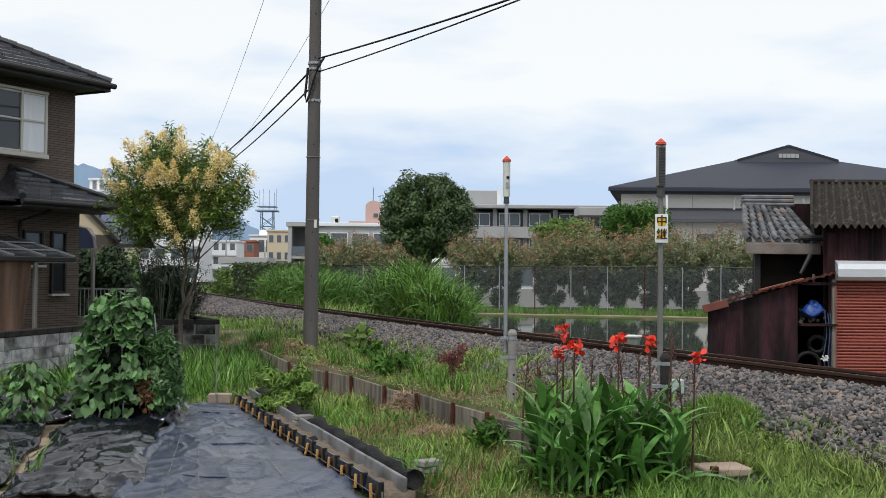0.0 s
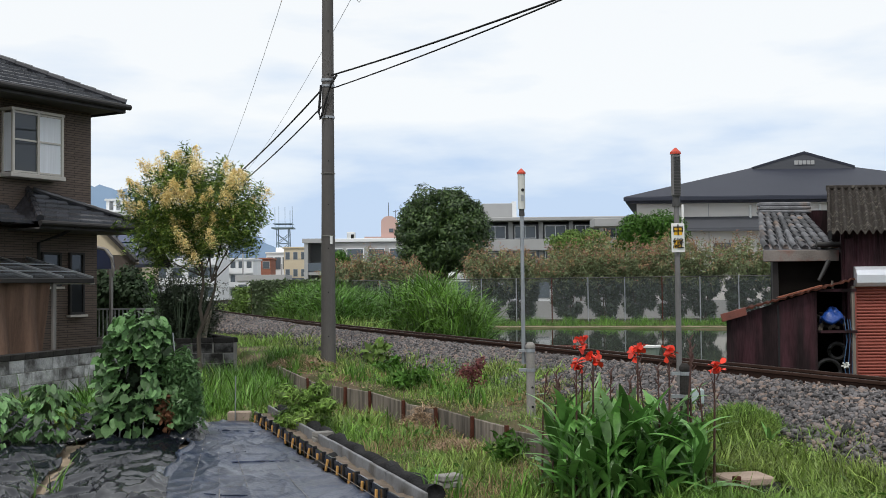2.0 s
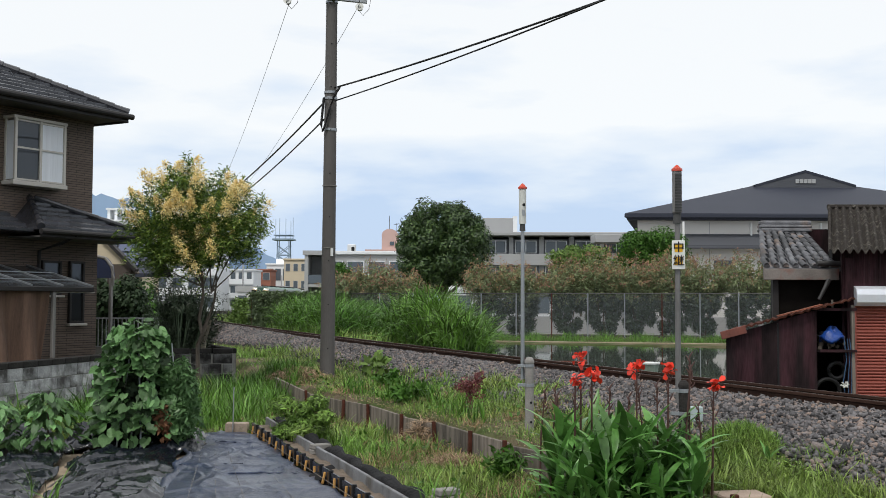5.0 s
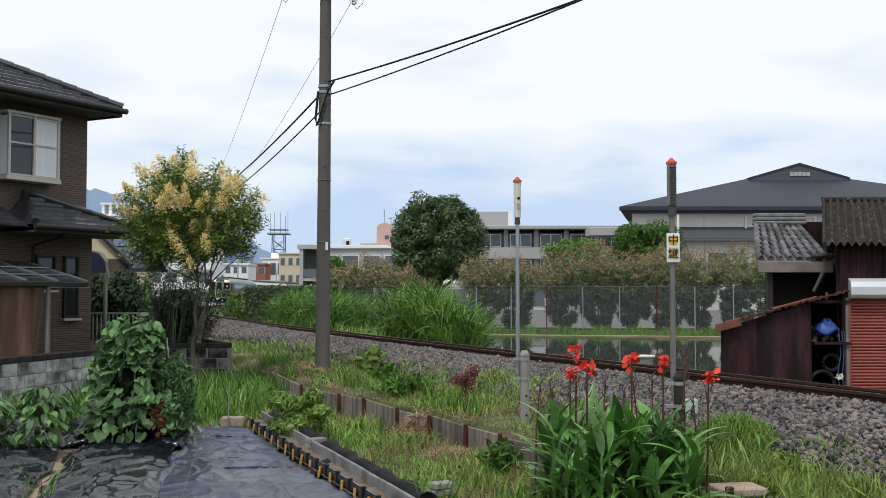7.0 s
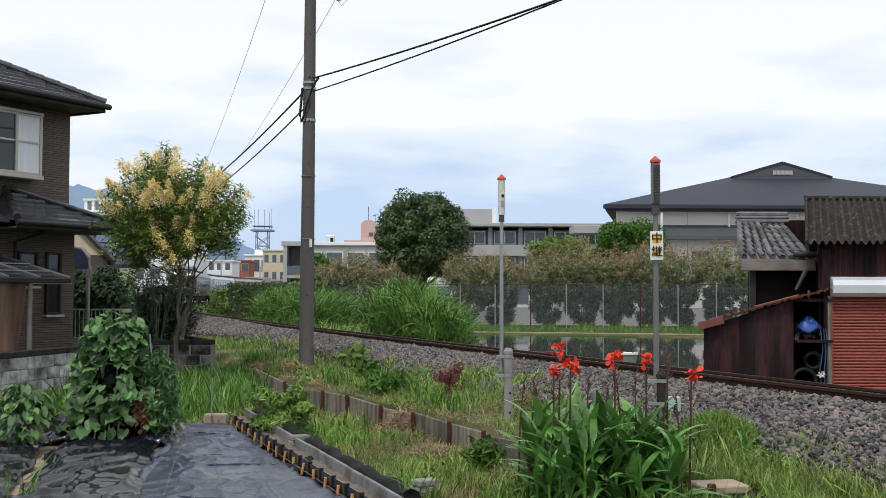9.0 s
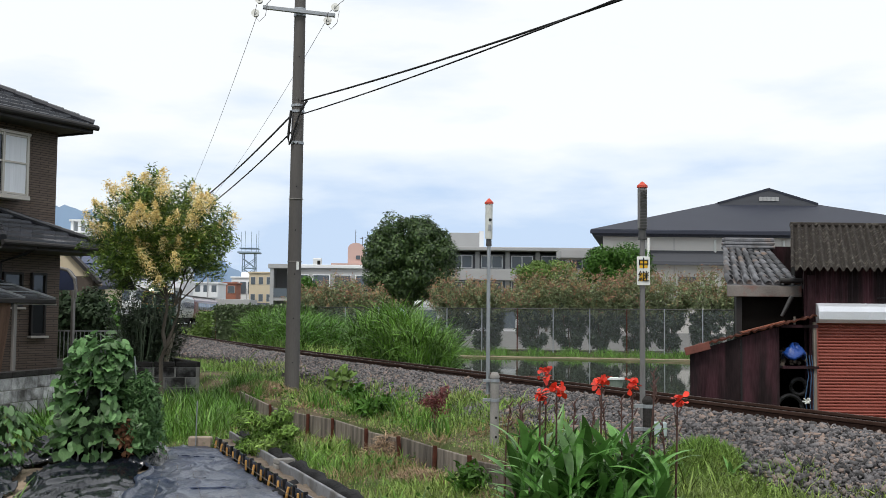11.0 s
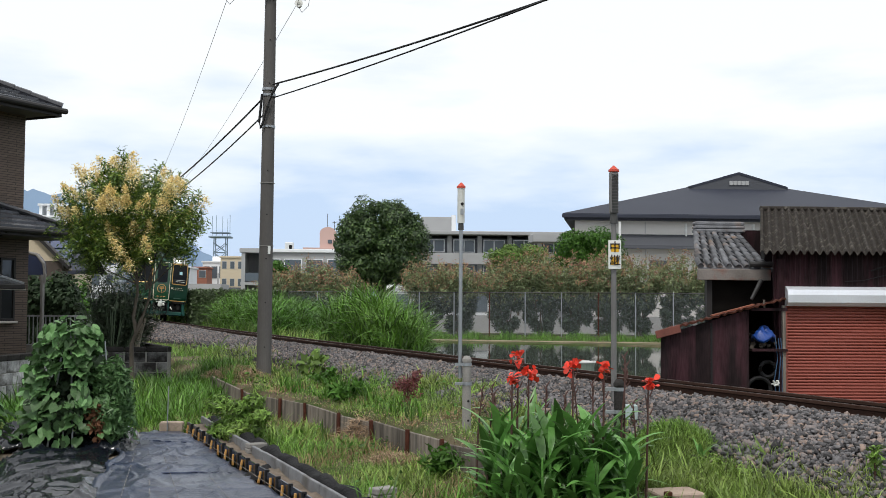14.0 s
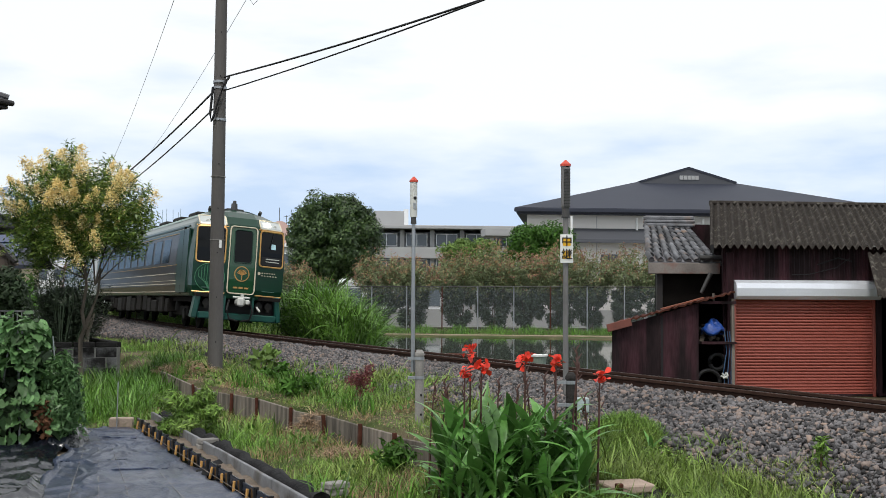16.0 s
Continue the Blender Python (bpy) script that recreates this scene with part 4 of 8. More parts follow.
def build_tile_shed():
    s = thing("tile_roofed_shed", pose(0, 0, 0), "old dark wooden shed with a grey pantile roof", "shed")
    x0, x1 = 5.62, 7.0
    # wall coloured near-black: the shade under the tile roof is painted in
    part("wall", Shape().add([(5.82, 20.2, 0), (7.05, 20.2, 0), (7.45, 21.8, 0), (6.26, 21.8, 0), (5.82, 20.2, 2.25), (7.05, 20.2, 2.25), (7.45, 21.8, 2.25), (6.26, 21.8, 2.25)], [(0, 1, 5, 4), (1, 2, 6, 5), (2, 3, 7, 6), (3, 0, 4, 7), (4, 5, 6, 7)]), M_VOID, s, "weathered boards, coloured near-black for the shade under the roof")
    part("wall_post", Shape().box((5.86, 20.15, 1.1), (0.1, 0.1, 2.2)), M_FASCIA, s)
    part("eave_board", Shape().box((6.28, 19.98, 2.245), (1.34, 0.05, 0.20), bev=0.008), mat("peeling board", (0.20, 0.18, 0.165), 0.9, vary=0.3, scale=3, bump=0.3, col2=(0.21, 0.075, 0.05), mask=(0.5, 0.62)), s, "peeling grey and red eave board")
    part("roof_board", Shape().add([(x0, 20.0, 2.36), (x1, 20.0, 2.36), (x1, 22.0, 3.12), (6.15, 22.0, 3.12), (x0, 20.0, 2.30), (x1, 20.0, 2.30), (x1, 22.0, 3.06), (6.15, 22.0, 3.06)], [(0, 1, 2, 3), (7, 6, 5, 4), (0, 4, 5, 1), (1, 5, 6, 2), (2, 6, 7, 3), (3, 7, 4, 0)]), M_KAWARA, s)
    # pantiles: rolls and pans
    roll = Shape()
    for k in range(9):
        a = math.pi * k / 8
        roll.v += [(0.045 * math.cos(a), 0, 0.055 * math.sin(a)), (0.04 * math.cos(a), 0.27, 0.05 * math.sin(a) + 0.10)]
    roll.f = [[2 * k, 2 * k + 2, 2 * k + 3, 2 * k + 1] for k in range(8)] + [[2 * k for k in range(9)]]
    rm = roll.mesh("pantile", M_KAWARA, True)
    for r in range(8):
        t = r / 8
        y, z = 20.0 + 2.0 * t, 2.385 + 0.76 * t
        left = x0 + (6.15 - x0) * t
        n = 8
        for k in range(n):
            x = left + 0.06 + (x1 - left) * k / n
            o = new("pantile", rm)
            o.parent = s
            o.matrix_basis = pose(x, y, z - 0.01) @ Matrix.Diagonal(((1.5 if k > 3 else 1.25), 1, (1.0 if k > 3 else 1.35), 1))
    rd = Shape()
    for k, (w, hh) in enumerate(((0.30, 0.07), (0.26, 0.07), (0.2, 0.08))):
        rd.box((6.6, 22.0, 3.16 + 0.075 * k), (1.0, w, hh), bev=0.02)
    part("ridge", rd, M_KAWARA, s, "stacked ridge tiles")
    part("pipe_stub", Shape().cyl((6.55, 19.85, 1.80), (6.75, 19.9, 2.15), 0.03, 0.045, 10), M_STEEL_DK, s, "slanting grey pipe")
    part("gutter", Shape().cyl((6.55, 19.95, 2.44), (7.05, 19.95, 2.44), 0.05, None, 10), M_STEEL_DK, s)
    return s


def build_leanto():
    s = thing("lean_to", pose(0, 0, 0), "low dark red tin lean-to with a rusty sloping roof", "lean-to")
    Y = 18.5
    part("front_wall", ribbed_wall(4.57, 6.06, 0.0, 1.19, Y, 0.25, 0.008, 0.29), M_SHEDWALL, s, "dark red tin sheets")
    part("seam", Shape().box((5.42, Y - 0.012, 0.7), (0.03, 0.012, 1.4)), M_BLACK, s)
    part("side_wall", Shape().box((4.85, Y + 0.9, 0.6), (0.05, 1.8, 1.2), rz=-15), M_SHEDWALL, s)
    # near-black sheet puts the shade of the interior into the colour
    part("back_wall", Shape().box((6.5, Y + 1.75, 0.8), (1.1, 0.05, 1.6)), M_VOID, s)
    rf = Shape()
    n = 40
    rows = []
    for yy in (Y - 0.12, Y + 0.8, Y + 1.8):
        rows.append([(4.47 + (6.66 - 4.47) * i / n + 0.3 * (yy - Y + 0.12), yy + 0.02 * math.sin(i), 1.255 + 0.575 * (i / n) + 0.018 * math.sin(i * 2.6) - (0.02 if i < 2 else 0)) for i in range(n + 1)])
    rf.sheet(rows, 0.03)
    part("roof", rf, M_RUST, s, "rusty wavy tin roof")
    part("eave_board", Shape().box((4.66, Y - 0.13, 1.25), (0.42, 0.03, 0.13), ry=-15, bev=0.006), mat("rusty red flashing", (0.16, 0.05, 0.035), 0.7, vary=0.3, scale=6, bump=0.2), s)
    part("orange_sheet", Shape().box((5.75, Y - 0.10, 1.615), (0.75, 0.10, 0.02), ry=-14.7), mat("orange rust", (0.20, 0.058, 0.03), 0.8, vary=0.4, scale=7), s)
    part("frame_rail", Shape().box((6.4, Y, 1.63), (0.62, 0.04, 0.05)), M_SHEDWALL, s)
    part("lower_rail", Shape().box((6.4, Y + 0.2, 0.95), (0.6, 0.5, 0.04)), M_SHEDWALL, s)
    part("brace", Shape().box((6.32, Y, 1.71), (0.03, 0.03, 0.16)), M_TIMBER, s)
    part("end_post", Shape().box((6.66, Y + 0.03, 0.85), (0.05, 0.06, 1.7)), M_TIMBER, s)
    return s


def build_shed_clutter():
    Y = 18.62
    b = Shape()
    rng = random.Random(5)
    pts = [[(6.33 + 0.20 * math.cos(a) * r + 0.02 * rng.random(), Y + 0.16 * math.sin(a) * r, 1.32 - 0.16 * r * r + 0.05 * math.sin(3 * a + 4 * r)) for a in np.linspace(0, 2 * math.pi, 15)] for r in (0.02, 0.4, 0.75, 1.0)]
    b.sheet(pts, 0.05)
    tagged(part("tarpaulin", b, mat("blue tarpaulin", (0.01, 0.05, 0.24), 0.4, vary=0.25, scale=8, bump=0.4), smooth=True), "crumpled blue tarpaulin on stacked wood", "tarpaulin")
    for k in range(22):
        x, z = 6.16 + 0.42 * rng.random(), 0.98 + 0.2 * rng.random()
        tagged(part("firewood", Shape().cyl((x, Y + 0.02 + 0.1 * rng.random(), z), (x + rng.uniform(-0.15, 0.15), Y + 0.5, z + rng.uniform(-0.05, 0.05)), 0.025 + 0.02 * rng.random(), None, 7), M_BARK), "split dark firewood piled on a shelf", "firewood", "firewood pile")
    for k, (x, z, r) in enumerate(((6.3, 0.28, 0.2), (6.45, 0.62, 0.13))):
        c = Shape().tube([(x + r * math.cos(a), Y + 0.1, z + r * math.sin(a)) for a in np.linspace(0, 2 * math.pi, 17)[:-1]], 0.035, 8, True)
        tagged(part("tyre", c, M_BLACK), "small black wheel leaning in the shed", "wheel", "old wheels")
    for dx in (0.0, 0.05, 0.09):
        p = [(6.52 + dx, Y - 0.08, 1.15), (6.55 + dx, Y - 0.1, 0.8), (6.5 + dx * 1.5, Y - 0.08, 0.45), (6.54 + dx, Y - 0.08, 0.1)]
        tagged(part("rope", Shape().tube(p, 0.008, 6), mat("blue rope", (0.04, 0.10, 0.20), 0.8, vary=0.2)), "blue rope hanging from a nail", "rope", "ropes")
    c = Shape()
    for k in range(6):
        a = k * 1.1
        c.cyl((6.50 + 0.06 * math.cos(a), Y - 0.12, 0.40 + 0.05 * math.sin(a)), (6.55 + 0.03 * math.cos(a + 2), Y - 0.1, 0.40 + 0.05 * math.sin(a + 2)), 0.014, None, 7)
    tagged(part("pipe_fitting", c, M_PALE), "white plastic pipe fittings tied in a bundle", "pipe fitting")


build_house()
block_wall([(-7.35, 13.9), (-5.55, 22.4)], 3, 0.09)
block_wall([(-5.55, 22.4), (-4.31, 22.6), (-6.3, 27.2)], 3, 0.09, M_BLOCK_DK, "blackened concrete block wall of the planter")
build_shed()
build_tile_shed()
build_leanto()
build_shed_clutter()


# ---- garden edges and beds ----
def along(points, step):
    """Points and headings at even steps along a line of corners."""
    out = []
    for (ax, ay), (bx_, by_) in zip(points, points[1:]):
        ln = math.hypot(bx_ - ax, by_ - ay)
        n = max(1, int(round(ln / step)))
        out += [(ax + (bx_ - ax) * (k + 0.5) / n, ay + (by_ - ay) * (k + 0.5) / n, math.degrees(math.atan2(by_ - ay, bx_ - ax)), ln / n) for k in range(n)]
    return out


BOARDS = [(-3.22, 21.1), (-2.23, 18.1), (-1.48, 16.4), (-1.07, 15.7), (-0.55, 14.3), (-0.12, 13.4), (0.28, 12.45), (0.62, 11.6), (1.02, 10.75), (1.7, 9.9)]


def build_boards():
    t = thing("retaining_edge", Matrix(), "low retaining edge of weathered boards and rusty steel stakes", "garden edging", kind="structure")
    rng = random.Random(2)
    for k, (a, b) in enumerate(zip(BOARDS, BOARDS[1:])):
        ln, ang = math.hypot(b[0] - a[0], b[1] - a[1]), math.degrees(math.atan2(b[1] - a[1], b[0] - a[0]))
        part("board", Shape().box(((a[0] + b[0]) / 2, (a[1] + b[1]) / 2, 0.11 + rng.uniform(-0.015, 0.015)), (ln + 0.02, 0.035, 0.34), rz=ang, ry=rng.uniform(-1, 1), bev=0.006), M_TIMBER, t)
        if k:
            part("stake", Shape().box((a[0] - 0.035, a[1] - 0.04, 0.13), (0.042, 0.04, 0.36), rz=ang, rx=rng.uniform(-4, 4), bev=0.005), M_RUST, t, "rusty steel stake")
    return t


EDGE_A = [(-2.52, 14.55), (-1.06, 10.33), (-0.35, 8.3)]
EDGE_B = [(-2.40, 14.95), (-0.86, 10.42), (-0.18, 8.4)]


def build_edging():
    t = thing("bed_edging", Matrix(), "black plastic bed edging pinned with bamboo stakes", "garden edging")
    rng = random.Random(4)
    for x, y, a, ln in along(EDGE_A, 0.40):
        pnl = part("panel", Shape().box((x, y, 0.085), (ln - 0.02, 0.02, 0.16), rz=a, rx=rng.uniform(-10, 2), bev=0.004), M_MULCH, t, "black plastic panel")
        part("rib", Shape().box((x + 0.19 * math.cos(radians(a)), y + 0.19 * math.sin(radians(a)), 0.09), (0.03, 0.04, 0.175), rz=a), M_BLACK, pnl)
        part("bamboo_stake", Shape().box((x - 0.02, y - 0.035, 0.085), (0.026, 0.018, 0.11), rz=a + 8, rx=rng.uniform(-12, 4), ry=rng.uniform(-6, 6), bev=0.003), M_BAMBOO, t, "split bamboo stake")
    part("string", Shape().tube([(x - 0.05, y - 0.05, 0.1) for x, y in EDGE_A], 0.003, 5), M_TIMBER, t)
    k = thing("bed_kerb", Matrix(), "grey plastic trough wall with a rolled black sheet", "garden edging")
    for i, (x, y, a, ln) in enumerate(along(EDGE_B, 0.55)):
        part("kerb_panel", Shape().box((x, y, 0.10), (ln - 0.01, 0.035, 0.19), rz=a, rx=rng.uniform(-4, 4), bev=0.006), mat_trough, k)
    pts = [(x + 0.12 + 0.02 * math.sin(3.1 * i), y + 0.05, 0.13 + 0.03 * math.sin(1.9 * i)) for i, (x, y, a, ln) in enumerate(along(EDGE_B, 0.2))]
    part("rolled_sheet", Shape().tube(pts, [0.075 + 0.009 * math.sin(2.3 * i) for i in range(len(pts))], 8), M_ROLL, k, "rolled black sheet", smooth=True)
    bulge = [[(-1.30 + 0.42 * u + 0.05 * math.sin(6 * v), 11.7 - 1.2 * v + 0.1 * u, 0.11 * math.sin(math.pi * min(1, 0.15 + u)) * (0.35 + 0.65 * math.sin(math.pi * (0.1 + 0.8 * v)))) for u in np.linspace(0, 1, 7)] for v in np.linspace(0, 1, 9)]
    part("loose_sheet", Shape().sheet(bulge, 0.01), M_ROLL, k, "loose black sheet", smooth=True)
    for x, y in ((-1.36, 12.0), (-0.02, 9.15)):
        b = Shape()
        for q in range(2):
            b.box((x + 0.01 * q, y, 0.13 + 0.055 * q), (0.2, 0.13, 0.05), rz=20 + 12 * q, bev=0.008)
        tagged(part("paver", b, M_CONCRETE), "small stack of weathered concrete paver blocks", "paver", "pavers")
    # soil and straw in the trough
    row = []
    for u in np.linspace(0, 1, 46):
        s = u * 6.6
        ax, ay = (EDGE_A[0][0] + (EDGE_A[1][0] - EDGE_A[0][0]) * s / 4.46, EDGE_A[0][1] + (EDGE_A[1][1] - EDGE_A[0][1]) * s / 4.46)
        row.append([(ax + w * 0.26 + 0.0 * u, ay + w * 0.12, 0.10 + 0.02 * math.sin(9 * s + 3 * w) + 0.01 * math.cos(23 * s)) for w in (0.02, 0.35, 0.65, 0.98)])
    tagged(part("trough_soil", Shape().sheet(row, 0.1), mat("dry soil", (0.15, 0.118, 0.09), 0.95, vary=0.45, scale=9, bump=0.8, fine=40), smooth=True), "dry brown soil in the trough", "soil", kind="stuff")
    return t


mat_trough = mat("grey trough", (0.17, 0.175, 0.185), 0.75, vary=0.3, scale=4, bump=0.2, col2=(0.09, 0.085, 0.08), mask=(0.5, 0.65))


def build_sheets():
    """Black film over the ridges and a woven cover beside them."""
    rng = np.random.default_rng(11)

    def wrinkles(x, y):
        """Creases of loose film: sharp folds in two sizes."""
        a = noise.noise(Vector((1.9 * x, 1.0 * y, 0.0)))
        b = noise.noise(Vector((4.5 * x + 2 * a, 2.2 * y, 3.0)))
        c = noise.noise(Vector((10 * x, 5 * y + 3 * b, 7.0)))
        return 0.03 * (0.4 - abs(a)) + 0.045 * max(0, 1 - 8 * abs(a)) ** 1.5 + 0.036 * max(0, 1 - 7 * abs(b)) ** 1.5 + 0.010 * max(0, 1 - 4 * abs(c)) ** 2

    def cover(name, corners, height, m, label, nu=70, nv=190, loose=0.10):
        (a, b, c, d) = [np.array(q, float) for q in corners]
        rows = []
        for v in np.linspace(0, 1, nv):
            r = []
            for u in np.linspace(0, 1, nu):
                p = (a * (1 - u) + b * u) * (1 - v) + (d * (1 - u) + c * u) * v
                p = p + loose * np.array((noise.noise(Vector((1.7 * p[1], 3 * u, 5.0))), noise.noise(Vector((2.3 * p[0], 2.0 * p[1], 9.0)))))
                r.append((p[0], p[1], float(height(u, v, p[0], p[1]))))
            rows.append(r)
        ob = tagged(part(name, Shape().sheet(rows, 0.02), m, smooth=True), label, "ground cover", "ground covers")
        if name == "mulch_film" and nv > 100:
            for k in range(3):
                q = a + (d - a) * (0.15 + 0.3 * k)
                part("hold_down_stick", Shape().cyl((q[0] - 0.04, q[1] + 0.4, 0.07), (q[0] + 0.05, q[1] - 0.45, 0.06), 0.012, 0.010, 7), M_TIMBER, ob, "stick weighing down the film")
        return ob

    cover("weed_mat", [(-3.15, 14.35), (-2.56, 14.5), (-0.38, 8.2), (-2.3, 8.2)], lambda u, v, x, y: 0.05 + 0.42 * wrinkles(x, y) + 0.03 * (u < 0.04), M_WEAVE, "taut grey-black woven weed mat with faint lines")
    for k in range(4):
        u = (0.2, 0.36, 0.52, 0.8)[k]
        a, b = (-3.15 + 0.53 * u, 14.35), (-2.3 + 1.75 * u, 8.2)
        st = Shape().tube([(a[0] + (b[0] - a[0]) * w, a[1] + (b[1] - a[1]) * w, 0.066 + 0.003 * math.sin(40 * w)) for w in np.linspace(0.3 if k < 3 else 0.6, 1, 30)], 0.0028, 4)
        tagged(part("mat_line", st, M_CONCRETE), "pale woven guide line on the mat", "guide line", "guide lines")

    for k in (1, 4, 5, 8):
        w = 0.06 + 0.1 * k + 0.02 * math.sin(3.0 * k)
        a, b = (-3.13 + 0.85 * w, 14.35 - 6.15 * w), (-2.62 + 2.1 * w, 14.45 - 6.25 * w)
        st = Shape().tube([(a[0] + (b[0] - a[0]) * q, a[1] + (b[1] - a[1]) * q + 0.12 * math.sin(4 * q + k), 0.058 + 0.004 * math.sin(30 * q)) for q in np.linspace(0.02 + 0.3 * (k % 2), 0.6 + 0.37 * (k % 2), 16)], 0.006 + 0.004 * (k % 2), 5)
        tagged(part("mat_fold", st, M_WEAVE, smooth=True), "raised fold across the woven mat", "fold", "mat folds")

    def ridge(u, v, x, y):
        return 0.02 + 0.10 * math.sin(math.pi * min(max(u, 0.02), 0.98)) ** 0.5 + 0.8 * wrinkles(x, y) + 0.02 * math.sin(2.2 * y + 3 * x)

    cover("mulch_film", [(-4.0, 12.35), (-3.0, 12.75), (-2.15, 8.2), (-3.1, 8.2)], ridge, M_MULCH, "wrinkled black mulch film over a planting ridge")
    cover("mulch_film", [(-4.95, 11.95), (-4.1, 12.15), (-3.2, 8.2), (-4.1, 8.2)], ridge, M_MULCH, "wrinkled black mulch film over a planting ridge")
    cover("mulch_film", [(-5.9, 11.6), (-5.05, 11.8), (-4.2, 8.2), (-5.1, 8.2)], ridge, M_MULCH, "wrinkled black mulch film over a planting ridge")

    def mound(u, v, x, y):
        return 0.02 + 0.28 * (math.sin(math.pi * u) * math.sin(math.pi * v)) ** 0.7 + 1.3 * wrinkles(x, y)

    cover("mulch_film", [(-4.35, 12.5), (-3.45, 12.7), (-3.55, 13.75), (-4.45, 13.5)], mound, M_MULCH, "bunched black mulch film on a planting mound", 40, 40)
    cover("mulch_film", [(-3.45, 12.35), (-2.75, 12.5), (-2.95, 14.0), (-3.55, 13.8)], mound, M_MULCH, "bunched black mulch film on a planting mound", 40, 40)
    cover("mulch_film", [(-5.3, 12.2), (-4.45, 12.4), (-4.6, 13.4), (-5.4, 13.2)], mound, M_MULCH, "bunched black mulch film on a planting mound", 40, 40)
    cover("sand_bed", [(-6.0, 8.0), (-2.0, 8.0), (-2.75, 14.2), (-5.9, 13.3)], lambda u, v, x, y: 0.012 + 0.008 * math.sin(5 * x) * math.sin(4 * y), mat("pale sandy soil", (0.30, 0.235, 0.165), 0.95, vary=0.25, scale=5, bump=0.6, fine=40), "pale dry sandy soil between the mulch films", 30, 20)


def build_garden_bits():
    b = Shape().box((0, 0, 0.08), (0.30, 0.14, 0.16), bev=0.015)
    t = part("concrete_block", b, mat("buff block", (0.30, 0.24, 0.19), 0.9, vary=0.2, scale=5, bump=0.4))
    t.matrix_world = pose(-2.72, 14.6, 0.0, 0, 0, 4)
    tagged(t, "buff concrete block at the end of the bed", "block")
    t = part("stake_pole", Shape().cyl((0, 0, 0), (0.01, 0, 0.62), 0.008, 0.007, 8), M_STEEL)
    t.matrix_world = pose(-2.76, 14.5, 0.0)
    tagged(t, "thin pale metal stake behind the block", "stake")
    slab = part("paving_slab", Shape().box((0, 0, 0.02), (0.42, 0.30, 0.07), bev=0.012), mat("pinkish slab", (0.34, 0.26, 0.21), 0.9, vary=0.2, scale=5, bump=0.4))
    slab.matrix_world = pose(2.42, 9.35, float(ground_z(2.42, 9.35)) + 0.03, 1.5, 0, 12)
    tagged(slab, "buff concrete slab lying in the grass", "paving slab")
    st = part("short_stake", Shape().box((0, 0, 0.10), (0.06, 0.05, 0.26), bev=0.006), M_RUST)
    st.matrix_world = pose(2.30, 9.10, float(ground_z(2.30, 9.10)) - 0.05, 3, 0, 15)
    tagged(st, "rusty steel stake at the bed's corner", "stake")
    sh = [[(2.46 + 0.34 * u + 0.04 * math.sin(5 * v), 9.18 - 0.26 * v + 0.06 * u, float(ground_z(2.6, 9.05)) + 0.02 + 0.07 * math.sin(2.5 * u + 3 * v) ** 2 + 0.015 * math.sin(14 * u + 4 * v)) for u in np.linspace(0, 1, 14)] for v in np.linspace(0, 1, 8)]
    tagged(part("plastic_sheet", Shape().sheet(sh, 0.01), M_ROLL, smooth=True), "crumpled black plastic sheet beside the slab", "plastic sheet")
    tk = thing("tank", pose(5.2, 29.0, -0.03, 0, 0, 0), "white plastic tub standing in the pond with a tool", "tub")
    part("tub", Shape().cyl((0, 0, 0), (0, 0, 0.21), 0.20, 0.23, 20), mat("grey-green plastic", (0.20, 0.25, 0.21), 0.6, vary=0.2, scale=6), tk)
    part("rim", Shape().cyl((0, 0, 0.205), (0, 0, 0.25), 0.26, 0.26, 20), M_WHITE, tk, "white rim")
    part("pole", Shape().cyl((0.1, 0, 0.2), (0.28, 0, 0.62), 0.02, 0.012, 8), M_STEEL_DK, tk)
    br = part("pipe_block", Shape().box((0, 0, 0.12), (0.9, 0.4, 0.34), bev=0.02), M_RUST)
    br.matrix_world = pose(3.25, 30.0, -0.1)
    tagged(br, "rusty brown box at the water's edge", "box")
    mk = part("track_marker", Shape().box((0, 0, 0.28), (0.11, 0.09, 0.56), bev=0.01), M_WHITE)
    mk.matrix_world = pose(-8.1, 35.0, 0.42)
    tagged(mk, "small white marker post beside the track", "marker post")
    # heaps of pulled weeds
    for k, (x, y, rx_, ry_, h) in enumerate(((-0.26, 13.75, 0.34, 0.45, 0.30), (-2.9, 21.9, 0.6, 0.55, 0.22), (0.1, 11.8, 0.3, 0.25, 0.08))):
        rng = np.random.default_rng(20 + k)
        n = 1700
        a, r = rng.uniform(0, 2 * np.pi, n), np.sqrt(rng.random(n))
        p = np.stack([x + rx_ * r * np.cos(a), y + ry_ * r * np.sin(a), ground_z(x, y) + h * (1 - r ** 2) * rng.uniform(0.3, 1.05, n)], -1)
        v, f = blade(0.20, 0.010, 0.6, 2)
        ob = many("straw_heap", v, f, np.diag([1, 1, 0.35]) @ turns(n, 1.4, (0.6, 1.3), rng), p, M_STRAW)
        tagged(ob, "heap of dried pulled weeds", "straw heap", "straw heaps", "stuff")
    sh = [[(1.06 + 0.42 * u, 11.55 - 0.35 * v + 0.1 * u, 0.25 + 0.08 * math.sin(2.5 * u + 3 * v) ** 2 + 0.02 * math.sin(14 * u)) for u in np.linspace(0, 1, 14)] for v in np.linspace(0, 1, 8)]
    tagged(part("plastic_sheet", Shape().sheet(sh, 0.01), M_ROLL, smooth=True), "crumpled black plastic sheet at the post's foot", "plastic sheet")


build_boards()
build_edging()
build_sheets()
build_garden_bits()


